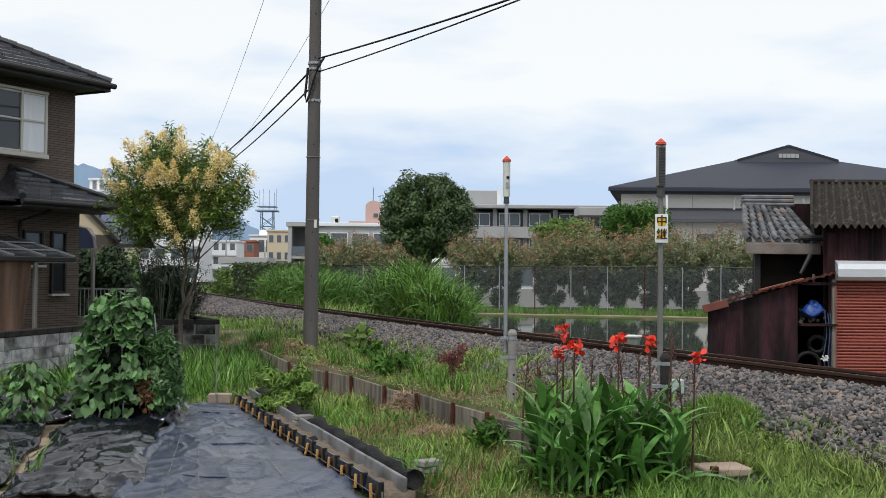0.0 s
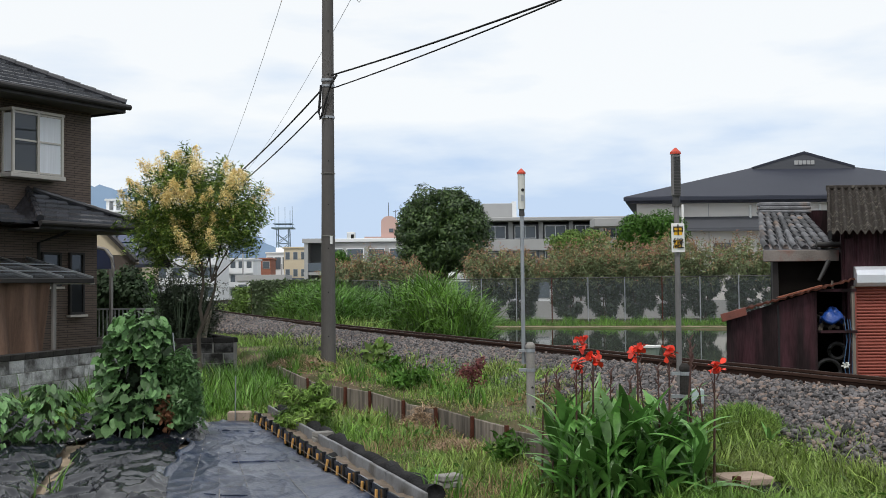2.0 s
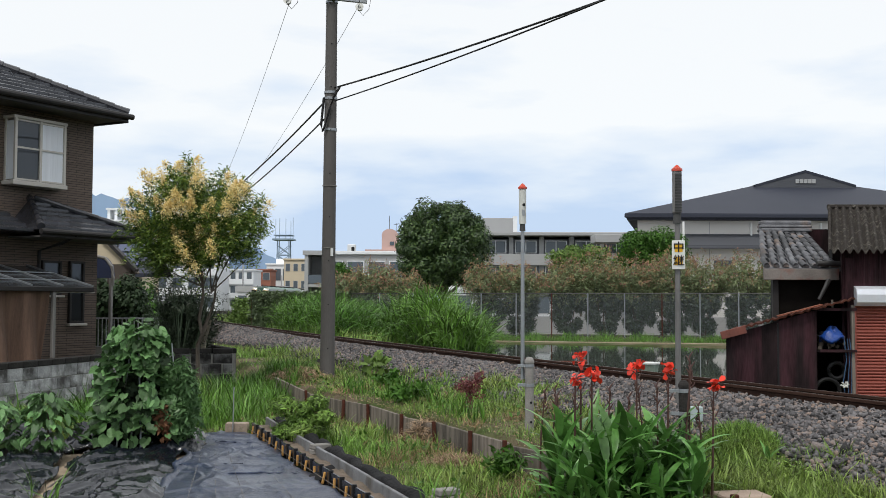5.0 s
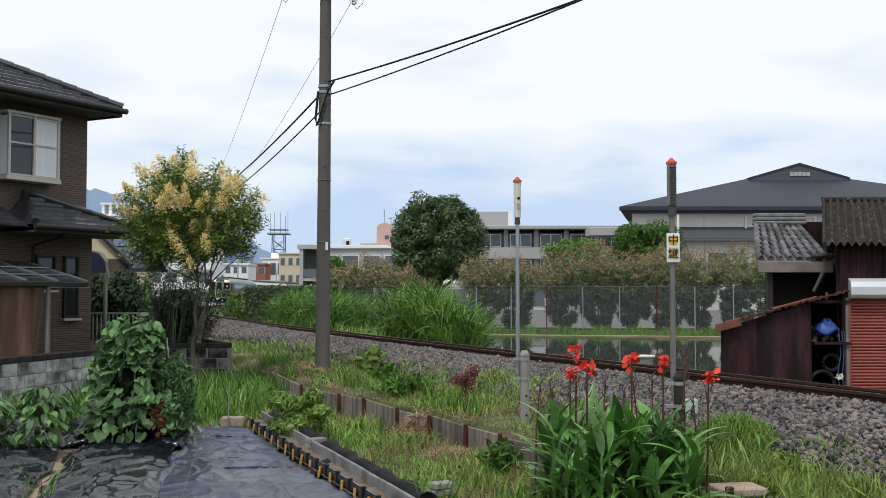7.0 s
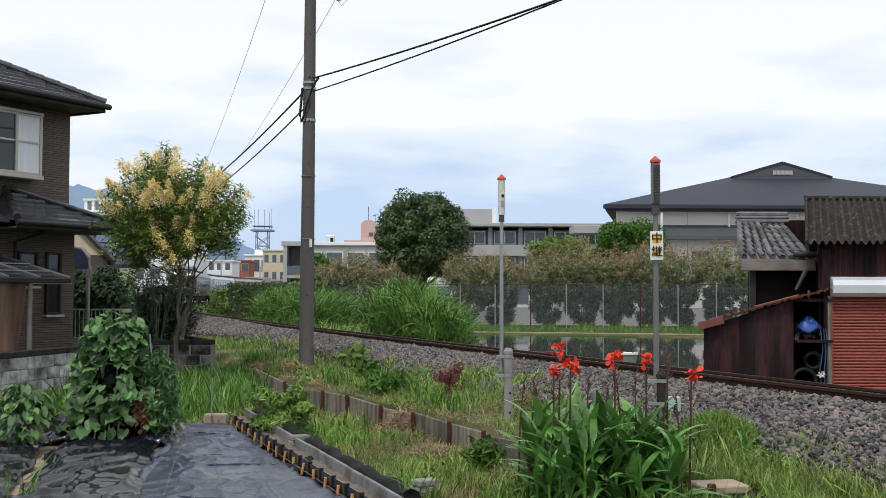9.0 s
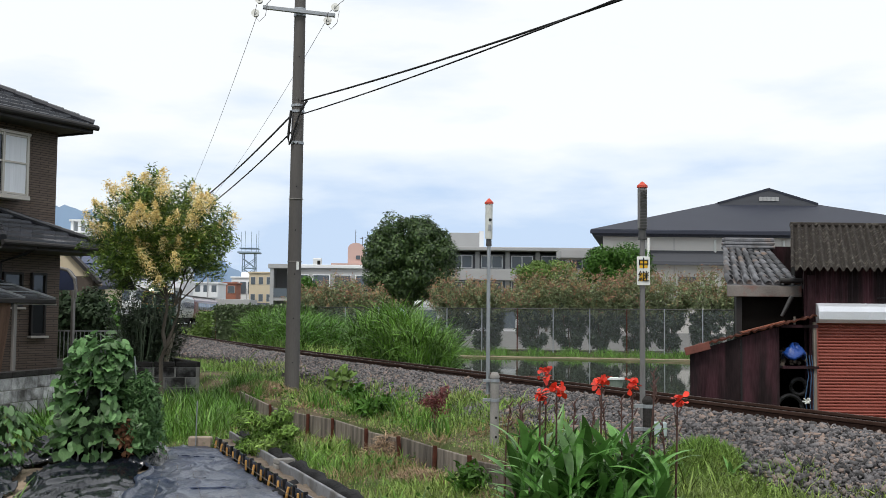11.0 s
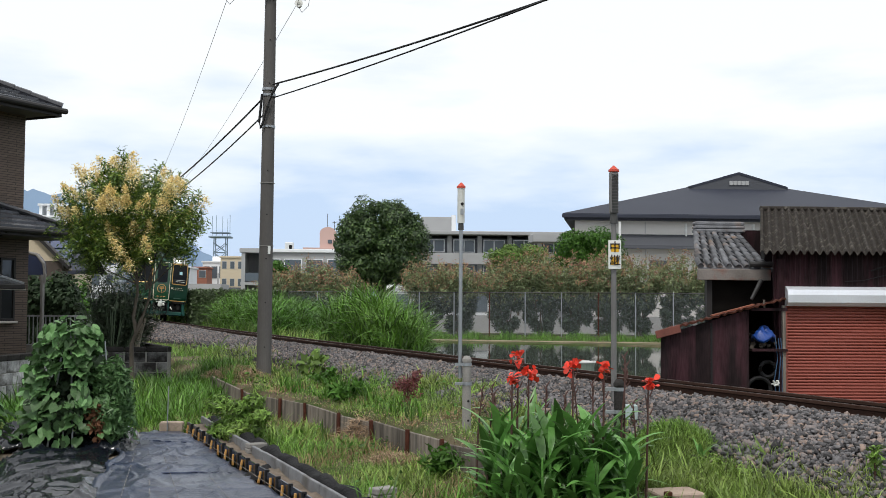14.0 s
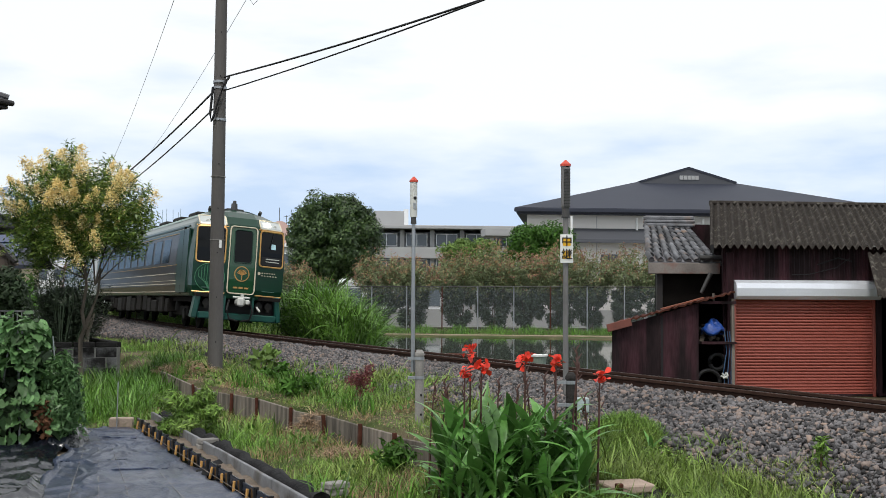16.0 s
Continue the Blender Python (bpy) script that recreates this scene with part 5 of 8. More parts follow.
# ---- the fence and what stands beyond the pond ----
def build_fence():
    f = thing("fence", Matrix(), "tall grey chain-link fence along the pond", "fence")
    a, b, h = np.array((-10.8, 61.8)), np.array((25.0, 52.3)), 2.25
    n = 20
    for k in range(n + 1):
        p = a + (b - a) * k / n
        part("post", Shape().cyl((p[0], p[1], 0), (p[0], p[1], h + 0.02), 0.03, None, 8), M_RUST if k % 3 == 0 else M_STEEL, f)
    for z in (h, 0.12):
        part("rail", Shape().cyl((a[0], a[1], z), (b[0], b[1], z), 0.024, None, 6), M_STEEL_DK, f)
    part("netting", Shape().sheet([[(a[0], a[1] + 0.03, 0.05), (b[0], b[1] + 0.03, 0.05)], [(a[0], a[1] + 0.03, h), (b[0], b[1] + 0.03, h)]]), M_MESH, f, "dark wire netting")
    kerb = part("pond_kerb", Shape().sheet([[(0.0, 51.9, 0.02), (24, 45.0, 0.02)], [(0.0, 52.4, 0.02), (24, 45.5, 0.02)]], 0.5), mat("sandy bank", (0.33, 0.27, 0.19), 0.95, vary=0.3, scale=2, bump=0.5))
    tagged(kerb, "low sandy bank at the pond's far edge", "bank", kind="structure")
    low = thing("low_wall", Matrix(), "low pale concrete wall behind the shrubs", "wall", kind="structure")
    part("wall", Shape().box((8, 64.6, 0.5), (40, 0.15, 1.0), rz=-14.9), M_SCHOOL, low)
    yard = part("school_yard", Shape().sheet([[(-14, 68, 0.03), (34, 56, 0.03)], [(-10, 96, 0.03), (48, 96, 0.03)]]), mat("yard paving", (0.26, 0.255, 0.24), 0.9, vary=0.15, scale=0.5))
    tagged(yard, "pale paved school yard behind the fence", "yard", kind="structure")


def outward(nrm, jitter, size, rng):
    """Leaf poses whose faces look along nrm, loosely, with a free spin."""
    n = len(nrm)
    z = nrm + rng.normal(0, jitter, (n, 3))
    z /= np.linalg.norm(z, axis=1)[:, None]
    y = np.cross(z, rng.normal(0, 1, (n, 3)))
    y /= np.linalg.norm(y, axis=1)[:, None]
    return np.stack([np.cross(y, z), y, z], -1) * rng.uniform(*size, n)[:, None, None]


def crown(name, center, radii, n, leaf, size, m, parent, seed, shell=0.45, lean=1.0, clumps=26, cut=None, lump=(0.22, 0.40)):
    """A crown of many leaves gathered in clumps, with gaps and an uneven outline."""
    rng = np.random.default_rng(seed)
    d = rng.normal(0, 1, (clumps, 3))
    d /= np.linalg.norm(d, axis=1)[:, None]
    c = d * (rng.random(clumps) ** shell)[:, None] * (1.04 - lump[1] * 0.6)
    cr = rng.uniform(*lump, clumps)
    pick = rng.integers(0, clumps, n)
    e = rng.normal(0, 1, (n, 3))
    e /= np.linalg.norm(e, axis=1)[:, None]
    p = c[pick] + e * (cr[pick] * rng.random(n) ** 0.3)[:, None]
    if cut is not None:
        k = cut(p)
        p, e = p[k], e[k]
    p = p * np.array(radii) + np.array(center)
    return many(name, *leaf, outward(e + np.array((0, 0, 0.25)), 0.38 * lean, (size * 0.7, size * 1.3), rng), p, m, parent)


def limbs(parent, base, tips, r0, name="limb", material=None):
    for k, tip in enumerate(tips):
        b, t = Vector(base), Vector(tip)
        mid = b.lerp(t, 0.5) + Vector((0.08 * math.sin(k * 2.3), 0.08 * math.cos(k * 1.7), 0.05))
        part(name, Shape().tube([b, b.lerp(mid, 0.5), mid, t], [r0, r0 * 0.8, r0 * 0.6, r0 * 0.25], 7), material or M_BARK, parent, smooth=True)


def build_dome_tree():
    t = thing("tree", pose(-0.28, 65, 0), "dense round-crowned dark green evergreen tree", "tree", "trees")
    part("trunk", Shape().tube([(0, 0, 0), (0.05, 0, 1.2), (0.0, 0, 2.6), (0.05, 0, 4.4)], [0.28, 0.22, 0.2, 0.1], 10), M_BARK, t, smooth=True)
    limbs(t, (0, 0, 2.0), [(-1.7, -0.5, 3.6), (1.6, -0.4, 3.4), (-0.8, 0.6, 5), (1.0, 0.5, 5.2), (0.3, -1.0, 4.8)], 0.12)
    cut = lambda p: (p[:, 2] > -0.78 + 0.10 * np.sin(5 * p[:, 0]))
    crown("crown", (-0.1, 0, 4.9), (2.85, 2.6, 3.05), 95000, LEAF, 0.17, M_DARKLEAF, t, 31, 0.30, 0.9, 190, cut, (0.13, 0.25))
    return t


def build_oleanders():
    """Vase-shaped shrubs: a lower body with shade in its leaf colour, then upright shoots with withered bloom at their
    tips.
    """
    rng = random.Random(8)
    xs = [-5.6, -4.1, -2.3, 2.2, 3.9, 6.3, 8.05, 9.85, 11.5, 13.0, 14.8, 16.6, 18.6]
    for k, x in enumerate(xs):
        y = 59.6 - 0.266 * (x + 2) + 1.6
        t = thing("oleander_shrub", pose(x, y, 0), "tall oleander shrub with reddish flowering tips behind the fence", "shrub", "oleander hedge")
        hh = 4.0 + rng.uniform(-0.35, 0.35) + (0.5 if x > 9 else 0.3 if x > 3 else 0) - (0.2 if x < 0 else 0)
        for q in range(5):
            part("stem", Shape().cyl((0.1 * math.cos(q * 1.3), 0.1 * math.sin(q * 1.3), 0), (0.5 * math.cos(q * 1.3), 0.4 * math.sin(q * 1.3), hh * 0.6), 0.035, 0.015, 6), M_BARK, t)
        vase = lambda p: np.hypot(p[:, 0], p[:, 1]) < 0.56 + 0.32 * (p[:, 2] + 1)
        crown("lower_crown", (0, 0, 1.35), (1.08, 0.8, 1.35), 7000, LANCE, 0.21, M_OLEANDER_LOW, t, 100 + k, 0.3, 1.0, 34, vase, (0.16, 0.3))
        rg = np.random.default_rng(130 + k)
        n, w = (120 if x < 12 else 75), 62
        a, r = rg.uniform(0, 2 * np.pi, n), np.sqrt(rg.random(n))
        foot = np.stack([0.75 * r * np.cos(a), 0.5 * r * np.sin(a), rg.uniform(1.5, 2.5, n)], -1)
        tip = np.stack([1.75 * r * np.cos(a), 1.1 * r * np.sin(a), hh * (1.0 - 0.26 * r ** 2) * rg.uniform(0.74, 1.06, n)], -1)
        d = tip - foot
        u = rg.random((n, w)) ** 0.75
        p = (foot[:, None, :] + d[:, None, :] * u[:, :, None] + rg.normal(0, 0.075, (n, w, 3))).reshape(-1, 3)
        nrm = np.repeat(d / np.linalg.norm(d, axis=1)[:, None], w, 0) * 0.4 + rg.normal(0, 1, (n * w, 3)) * np.array((1, 1, 0.6))
        m = outward(nrm, 0.2, (0.13, 0.24), rg)
        top = (u.ravel() > 0.9) | (rg.random(n * w) < 0.05)
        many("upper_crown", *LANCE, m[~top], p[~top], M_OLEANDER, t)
        many("withered_bloom", *LANCE, m[top] * 0.9, p[top], M_OLEANDER_TIP, t)


def build_round_bushes():
    for k, (x, y, z, rx_, rz_, n, m) in enumerate(((7.75, 65.5, 4.05, 2.1, 1.2, 9000, M_BUSH_LT), (11.8, 66.5, 4.8, 2.4, 1.75, 14000, M_BUSH), (17.5, 60, 2.6, 1.3, 1.6, 2500, M_BUSH), (-6.2, 64, 3.2, 0.8, 0.9, 1500, M_BUSH), (-12.9, 70, 1.1, 1.05, 1.0, 3600, M_BUSH_LT), (-11.2, 64.5, 0.9, 0.95, 0.85, 3600, M_BUSH_LT))):
        t = thing("bush", pose(x, y, 0), "rounded leafy green bush", "bush", "bushes")
        part("trunk", Shape().cyl((0, 0, 0), (0, 0, z), 0.08, 0.04, 7), M_BARK, t)
        crown("crown", (0, 0, z), (rx_, rx_ * 0.8, rz_), n, LEAF, 0.17, m, t, 60 + k, 0.3, 1.1, 34)


def build_hedge():
    rng = np.random.default_rng(77)
    n = 16000
    p = np.stack([rng.uniform(-2.75, 2.75, n), rng.uniform(-0.6, 0.6, n), rng.random(n) ** 0.7 * 2.3], -1)
    edge = (np.abs(p[:, 1]) > 0.35) | (p[:, 2] > 1.9)
    p = p[edge]
    t = thing("hedge", pose(-7.95, 60.2, 0, 0, 0, -15), "clipped dark green hedge beyond the reeds", "hedge")
    part("core", Shape().box((0, 0, 1.05), (5.3, 0.8, 2.1), bev=0.1), M_HEDGE, t)
    many("leaves", *LEAF, turns(len(p), 1.2, (0.10, 0.22), rng), p, M_HEDGE, t)


def field(n, xr, yr, ok, seed):
    rng = np.random.default_rng(seed)
    x, y = rng.uniform(*xr, n), rng.uniform(*yr, n)
    k = ok(x, y)
    return x[k], y[k], rng


def build_reeds():
    """Tall reed grass on the far side of the track."""
    def lump(x, y):
        # a high clump near the pond, a lower one further along
        a = np.exp(-(((x + 0.75) / 2.1) ** 2 + ((y - 35.5) / 3.4) ** 2) ** 2)
        b = np.exp(-(((x + 6.4) / 3.0) ** 2 + ((y - 52) / 8.0) ** 2) ** 1.5)
        return np.maximum(0.82 * a, 0.68 * b)

    def ok(x, y):
        d = beside(x, y)
        return (d > 2.3) & (lump(x, y) > 0.16) & (x < 1.3)

    x, y, rng = field(185000, (-13, 2), (29, 62), ok, 41)
    keep = rng.random(len(x)) < 0.7
    x, y = x[keep], y[keep]
    h = 0.75 + 1.5 * np.sqrt(lump(x, y)) * rng.uniform(0.7, 1.04, len(x))
    v, f = blade(1.0, 0.05, 1.05, 5)
    lift = rng.random(len(x)) ** 0.7 * 0.86
    m = turns(len(x), 0.6, (0.55, 0.95), rng)
    ob = many("reeds", v, f, m, np.stack([x, y, ground_z(x, y) + lift * h * 0.92], -1), M_REED)
    tagged(ob, "dense tall green reed grass beside the track", "reeds", kind="stuff")
    # rough growth along the far verge
    def verge(x, y):
        d = beside(x, y)
        return (d > 2.0) & (d < 9)
    x, y, rng = field(60000, (-30, 0), (36, 105), verge, 42)
    h = 0.55 * rng.uniform(0.5, 1.5, len(x))
    v, f = blade(1.0, 0.06, 0.5, 3)
    ob = many("verge_grass", v, f, turns(len(x), 0.3, (1, 1), rng) * h[:, None, None], np.stack([x, y, ground_z(x, y)], -1), M_GRASS)
    tagged(ob, "rough green grass along the far verge", "grass", kind="stuff")
    # grass on the pond's far bank
    rng = np.random.default_rng(43)
    n = 12000
    u = rng.random(n)
    x = -2 + 26 * u
    y = 52.5 - 0.2875 * x + rng.uniform(0.0, 4.5, n)
    ob = many("bank_grass", *blade(1.0, 0.05, 0.5, 2), turns(n, 0.4, (0.1, 0.6), rng) * (0.5 + 0.5 * np.sin(1.9 * x) ** 2)[:, None, None], np.stack([x, y, np.full(n, 0.0)], -1), M_REED)
    tagged(ob, "green grass on the pond's far bank", "grass", kind="stuff")


def in_cover(x, y):
    """Where sheets, beds and walls keep the grass away."""
    e = -2.52 + (14.55 - y) * 0.346
    sheet = (x < e + 0.5) & (x > e - 3.6) & (y < 14.5) & (y > 7)
    sheet &= ~((x < -3.0) & (y > 13.9))
    wall = (x < -6.9 + (y - 16) * 0.211 + 0.2) & (y < 22.7)
    box_ = (x < -4.2 - (y - 22.6) * 0.43) & (y >= 22.3) & (y < 27.5)
    return sheet | wall | box_


def by_slab(x, y):
    """The trodden place in front of the slab."""
    return np.hypot((x - 2.46) / 0.34, (y - 9.22) / 0.30) < 1


def build_grass():
    def ok_near(x, y):
        d = beside(x, y)
        lim = np.interp(y, [7, 10, 13, 18, 26, 40], [-2.05, -2.0, -2.0, -1.85, -1.95, -2.5])
        noise_ = 0.25 * np.sin(3.1 * x + 1.7 * y) + 0.2 * np.sin(5.3 * y - 2.2 * x)
        return (d < lim + noise_) & ~in_cover(x, y) & ~by_slab(x, y) & (x > -8) & (np.abs(x / y) < 0.55)

    specs = (("lawn_grass", 7.6, 12.5, 170000, 0.075, 0.006, 51), ("lawn_grass", 12.5, 19, 140000, 0.105, 0.009, 52), ("lawn_grass", 19, 48, 130000, 0.15, 0.015, 53))
    for name, y0, y1, n, h, w, seed in specs:
        x, y, rng = field(n, (-8 if y1 < 30 else -14, 7), (y0, y1), ok_near, seed)
        d = beside(x, y)
        patch = np.sin(1.7 * x + 0.6) * np.sin(1.1 * y + 2) + 0.6 * np.sin(3.9 * x - 2.2 * y)
        side = x - np.interp(y, STEP_Y, STEP_X)
        bare = np.where((side > -0.1) & (side < 0.7) & (y > 9.5), 0.35, np.where((side > -0.75) & (side <= -0.1) & (y > 9.5), 0.6, 1.0))
        keep = rng.random(len(x)) < np.clip(0.85 + 0.4 * patch, 0.45, 1.0) * bare
        x, y, d, patch = x[keep], y[keep], d[keep], patch[keep]
        hh = h * rng.lognormal(0, 0.35, len(x)) * (1 + 0.35 * patch) * np.where((d > -4.2) & (d < -2.2), 0.75, 1.0) 
        m = turns(len(x), 0.45, (1, 1), rng)
        m = m * hh[:, None, None]
        v, f = blade(1.0, w / h, 0.55, 3)
        ob = many(name, v, f, m, np.stack([x, y, ground_z(x, y) - 0.004], -1), M_GRASS)
        tagged(ob, "mixed green grass and weeds over the garden ground", "grass", kind="stuff")
        # dead stalks between
        x, y, rng = field(n // 4, (-8, 6), (y0, y1), ok_near, seed + 20)
        dry = (np.sin(2.3 * x + 1.9) * np.sin(1.6 * y) + 0.5 * np.sin(5.1 * x - 3.3 * y) > np.where(beside(x, y) > -4.3, 0.6, 0.15))
        dry &= ~((x > 1.2) & (y < 11.2)) & ~((x < -2.9) & (y > 14))
        x, y = x[dry], y[dry]
        ob = many("dry_grass", *blade(0.12, w * 0.9, 0.7, 2), turns(len(x), 1.1, (0.7, 1.5), rng), np.stack([x, y, ground_z(x, y) + 0.006], -1), M_GRASS_DRY)
        tagged(ob, "dead brown grass stalks among the weeds", "grass", kind="stuff")

    # taller grass by the wall and the planter
    def tall(x, y):
        return (((x > -6.8 + (y - 16) * 0.211 + 0.75) & (x < -2.9 + 0.4 * np.sin(2 * y)) & (y > 14.6) & (y < 22.2)) | ((x > -4.1) & (x < -2.8) & (y > 20) & (y < 24)))
    x, y, rng = field(26000, (-7, -2.6), (14.4, 24), tall, 54)
    hh = 0.27 * rng.lognormal(0, 0.3, len(x))
    ob = many("tall_grass", *blade(1.0, 0.045, 0.45, 3), turns(len(x), 0.3, (1, 1), rng) * hh[:, None, None], np.stack([x, y, ground_z(x, y)], -1), M_REED)
    tagged(ob, "tall green grass in front of the block wall", "grass", kind="stuff")
    # long bright grass in front of the ballast
    x, y, rng = field(70000, (1.6, 6.5), (7.4, 10.8), lambda a, b: (beside(a, b) < -2.45 + 0.15 * np.sin(4 * a)) & (beside(a, b) > -4.2 + 0.5 * np.sin(2 * b)) & (np.abs(a / b) < 0.6) & ~by_slab(a, b), 57)
    hh = 0.125 * rng.lognormal(0, 0.35, len(x))
    ob = many("tall_grass", *blade(1.0, 0.05, 0.6, 3), turns(len(x), 0.4, (1, 1), rng) * hh[:, None, None], np.stack([x, y, ground_z(x, y)], -1), M_GRASS)
    tagged(ob, "long bright green grass at the foot of the ballast", "grass", kind="stuff")
    # fallen leaves and crumbs of soil
    x, y, rng = field(52000, (-5, 5.5), (8, 23), ok_near, 58)
    ob = many("litter", *LEAF, np.diag([1, 1, 0.5]) @ turns(len(x), 1.5, (0.012, 0.045), rng), np.stack([x, y, ground_z(x, y) + 0.012], -1), M_STRAW)
    tagged(ob, "scattered dead leaves and straw crumbs", "litter", kind="stuff")
    # bright creeping weeds round the slab
    x, y, rng = field(15000, (2.0, 3.4), (9.3, 10.5), lambda a, b: (np.hypot((a - 2.7) / 0.6, (b - 9.9) / 0.5) < 1) & (beside(a, b) < -2.35) & ((np.abs(a - 2.42) > 0.26) | (np.abs(b - 9.35) > 0.22)), 59)
    ob = many("creeping_weeds", *LEAF, turns(len(x), 0.7, (0.02, 0.045), rng), np.stack([x, y, ground_z(x, y) + rng.random(len(x)) * 0.06], -1), M_GRASS)
    tagged(ob, "bright low creeping weeds round the slab", "weeds", kind="stuff")
    # broad-leaved weeds
    x, y, rng = field(9000, (-6, 6), (8, 24), lambda a, b: ok_near(a, b) & (np.sin(2.9 * a - 1.2) * np.sin(2.3 * b + 0.5) > 0.25), 55)
    z = ground_z(x, y) + rng.random(len(x)) * 0.16
    ob = many("weeds", *LEAF, turns(len(x), 0.8, (0.04, 0.10), rng), np.stack([x, y, z], -1), M_BUSH)
    tagged(ob, "low broad-leaved weeds in clumps", "weeds", kind="stuff")


def build_flower_tree():
    t = thing("tree", pose(-4.62, 20.95, 0), "slender tree with pinnate leaves and yellow blossom", "tree", "trees")
    part("trunk", Shape().tube([(0.0, 0, 0), (-0.03, 0, 0.45), (-0.04, 0, 0.9), (0.06, 0, 1.18), (0.15, 0, 1.42), (0.26, 0, 1.73), (0.30, 0, 2.2)], [0.048, 0.042, 0.040, 0.040, 0.026, 0.021, 0.018], 10), M_BARK, t, smooth=True)
    part("second_stem", Shape().tube([(0.04, 0, 1.14), (-0.02, 0, 1.4), (0.05, 0, 1.85), (0.02, 0, 2.3)], [0.04, 0.032, 0.027, 0.02], 9), M_BARK, t, smooth=True)
    tips = [(-0.9, 0.1, 3.1), (-0.5, -0.2, 3.8), (0.0, 0.1, 4.0), (0.6, -0.1, 3.7), (1.0, 0.2, 3.1), (0.9, -0.3, 2.5), (-1.1, 0.2, 2.5), (0.3, 0.5, 3.3), (-0.2, -0.5, 2.9)]
    limbs(t, (0.2, 0, 1.9), tips[2:6], 0.016)
    limbs(t, (0.04, 0, 2.0), tips[:2] + tips[6:], 0.015)
    rng = np.random.default_rng(90)
    # shoots that carry rows of narrow leaflets
    n = 620
    e = rng.normal(0, 1, (n, 3))
    e /= np.linalg.norm(e, axis=1)[:, None]
    c = e * (rng.random(n) ** 0.38 * rng.uniform(0.85, 1.1, n))[:, None] * np.array((1.26, 1.1, 1.08)) + np.array((-0.06, 0, 3.02))
    # outline: a higher shoot and a notch
    c[:, 2] += 0.26 * np.exp(-((c[:, 0] + 0.34) / 0.22) ** 2) * (c[:, 2] > 3.3) - 0.24 * np.exp(-((c[:, 0] - 0.08) / 0.16) ** 2) * (c[:, 2] > 3.5)
    c = c[(c[:, 2] > 2.12 + 0.3 * np.sin(4 * c[:, 0]) ** 2 + 0.3 * np.clip(c[:, 0] / 0.8, 0, 1.5))]
    p, m = [], []
    for q in c:
        k = 46
        d = np.array((q[0] * 0.5, q[1] * 0.5, 0.3)) + rng.normal(0, 0.35, 3)
        d /= np.linalg.norm(d)
        u = rng.uniform(-0.05, 0.30, k)
        pts = q + d * u[:, None] + rng.normal(0, 0.05, (k, 3)) - np.array((0, 0, 0.25)) * (u ** 2)[:, None]
        p.append(pts)
    p = np.concatenate(p)
    many("leaves", *LANCE, turns(len(p), 0.9, (0.07, 0.135), rng), p, M_LEAF, t)
    # panicles of blossom near the outside and above
    b = rng.normal(0, 1, (66, 3))
    b /= np.linalg.norm(b, axis=1)[:, None]
    b[:, 2] = b[:, 2] * 0.85 + 0.38
    b[:, 1] = -np.abs(b[:, 1]) * 0.9
    q = b * np.array((1.24, 1.3, 0.90)) * rng.uniform(0.8, 1.06, 66)[:, None] + np.array((-0.06, 0, 3.08))
    q = np.concatenate([q[q[:, 2] > 2.1], np.array([(-0.12, -1.0, 2.55), (-0.02, -1.05, 2.42), (0.42, -1.0, 2.5), (0.36, -1.0, 2.62), (0.10, -0.95, 2.2), (-0.2, -1.0, 2.68)])])
    for k, c0 in enumerate(q):
        w = 240
        s = rng.uniform(0.045, 0.10)
        up = rng.random((w, 1)) ** 0.8
        pts = c0 + rng.normal(0, 1, (w, 3)) * s * (1.05 - up * 0.75) + up * np.array((c0[0] * 0.08, c0[1] * 0.08, 0.20))
        many("blossom", *LEAF, turns(w, 1.2, (0.022, 0.048), rng), pts, M_BLOOM, t)
    # feathery bloom along the top
    pts = []
    for k in range(24):
        x = rng.uniform(-1.3, 1.15)
        z = 3.0 + 0.98 * math.sqrt(max(0.05, 1 - (x / 1.35) ** 2))
        pts.append(np.array((x, rng.uniform(-0.7, 0.2), z + rng.uniform(-0.15, 0.12))) + np.stack([rng.normal(0, 0.05, 50), rng.normal(0, 0.05, 50), rng.uniform(-0.1, 0.22, 50)], -1))
    pts = np.concatenate(pts)
    tagged(many("top_bloom", *LANCE, turns(len(pts), 0.9, (0.03, 0.07), rng), pts, M_BLOOM, t), kind="stuff")
    return t


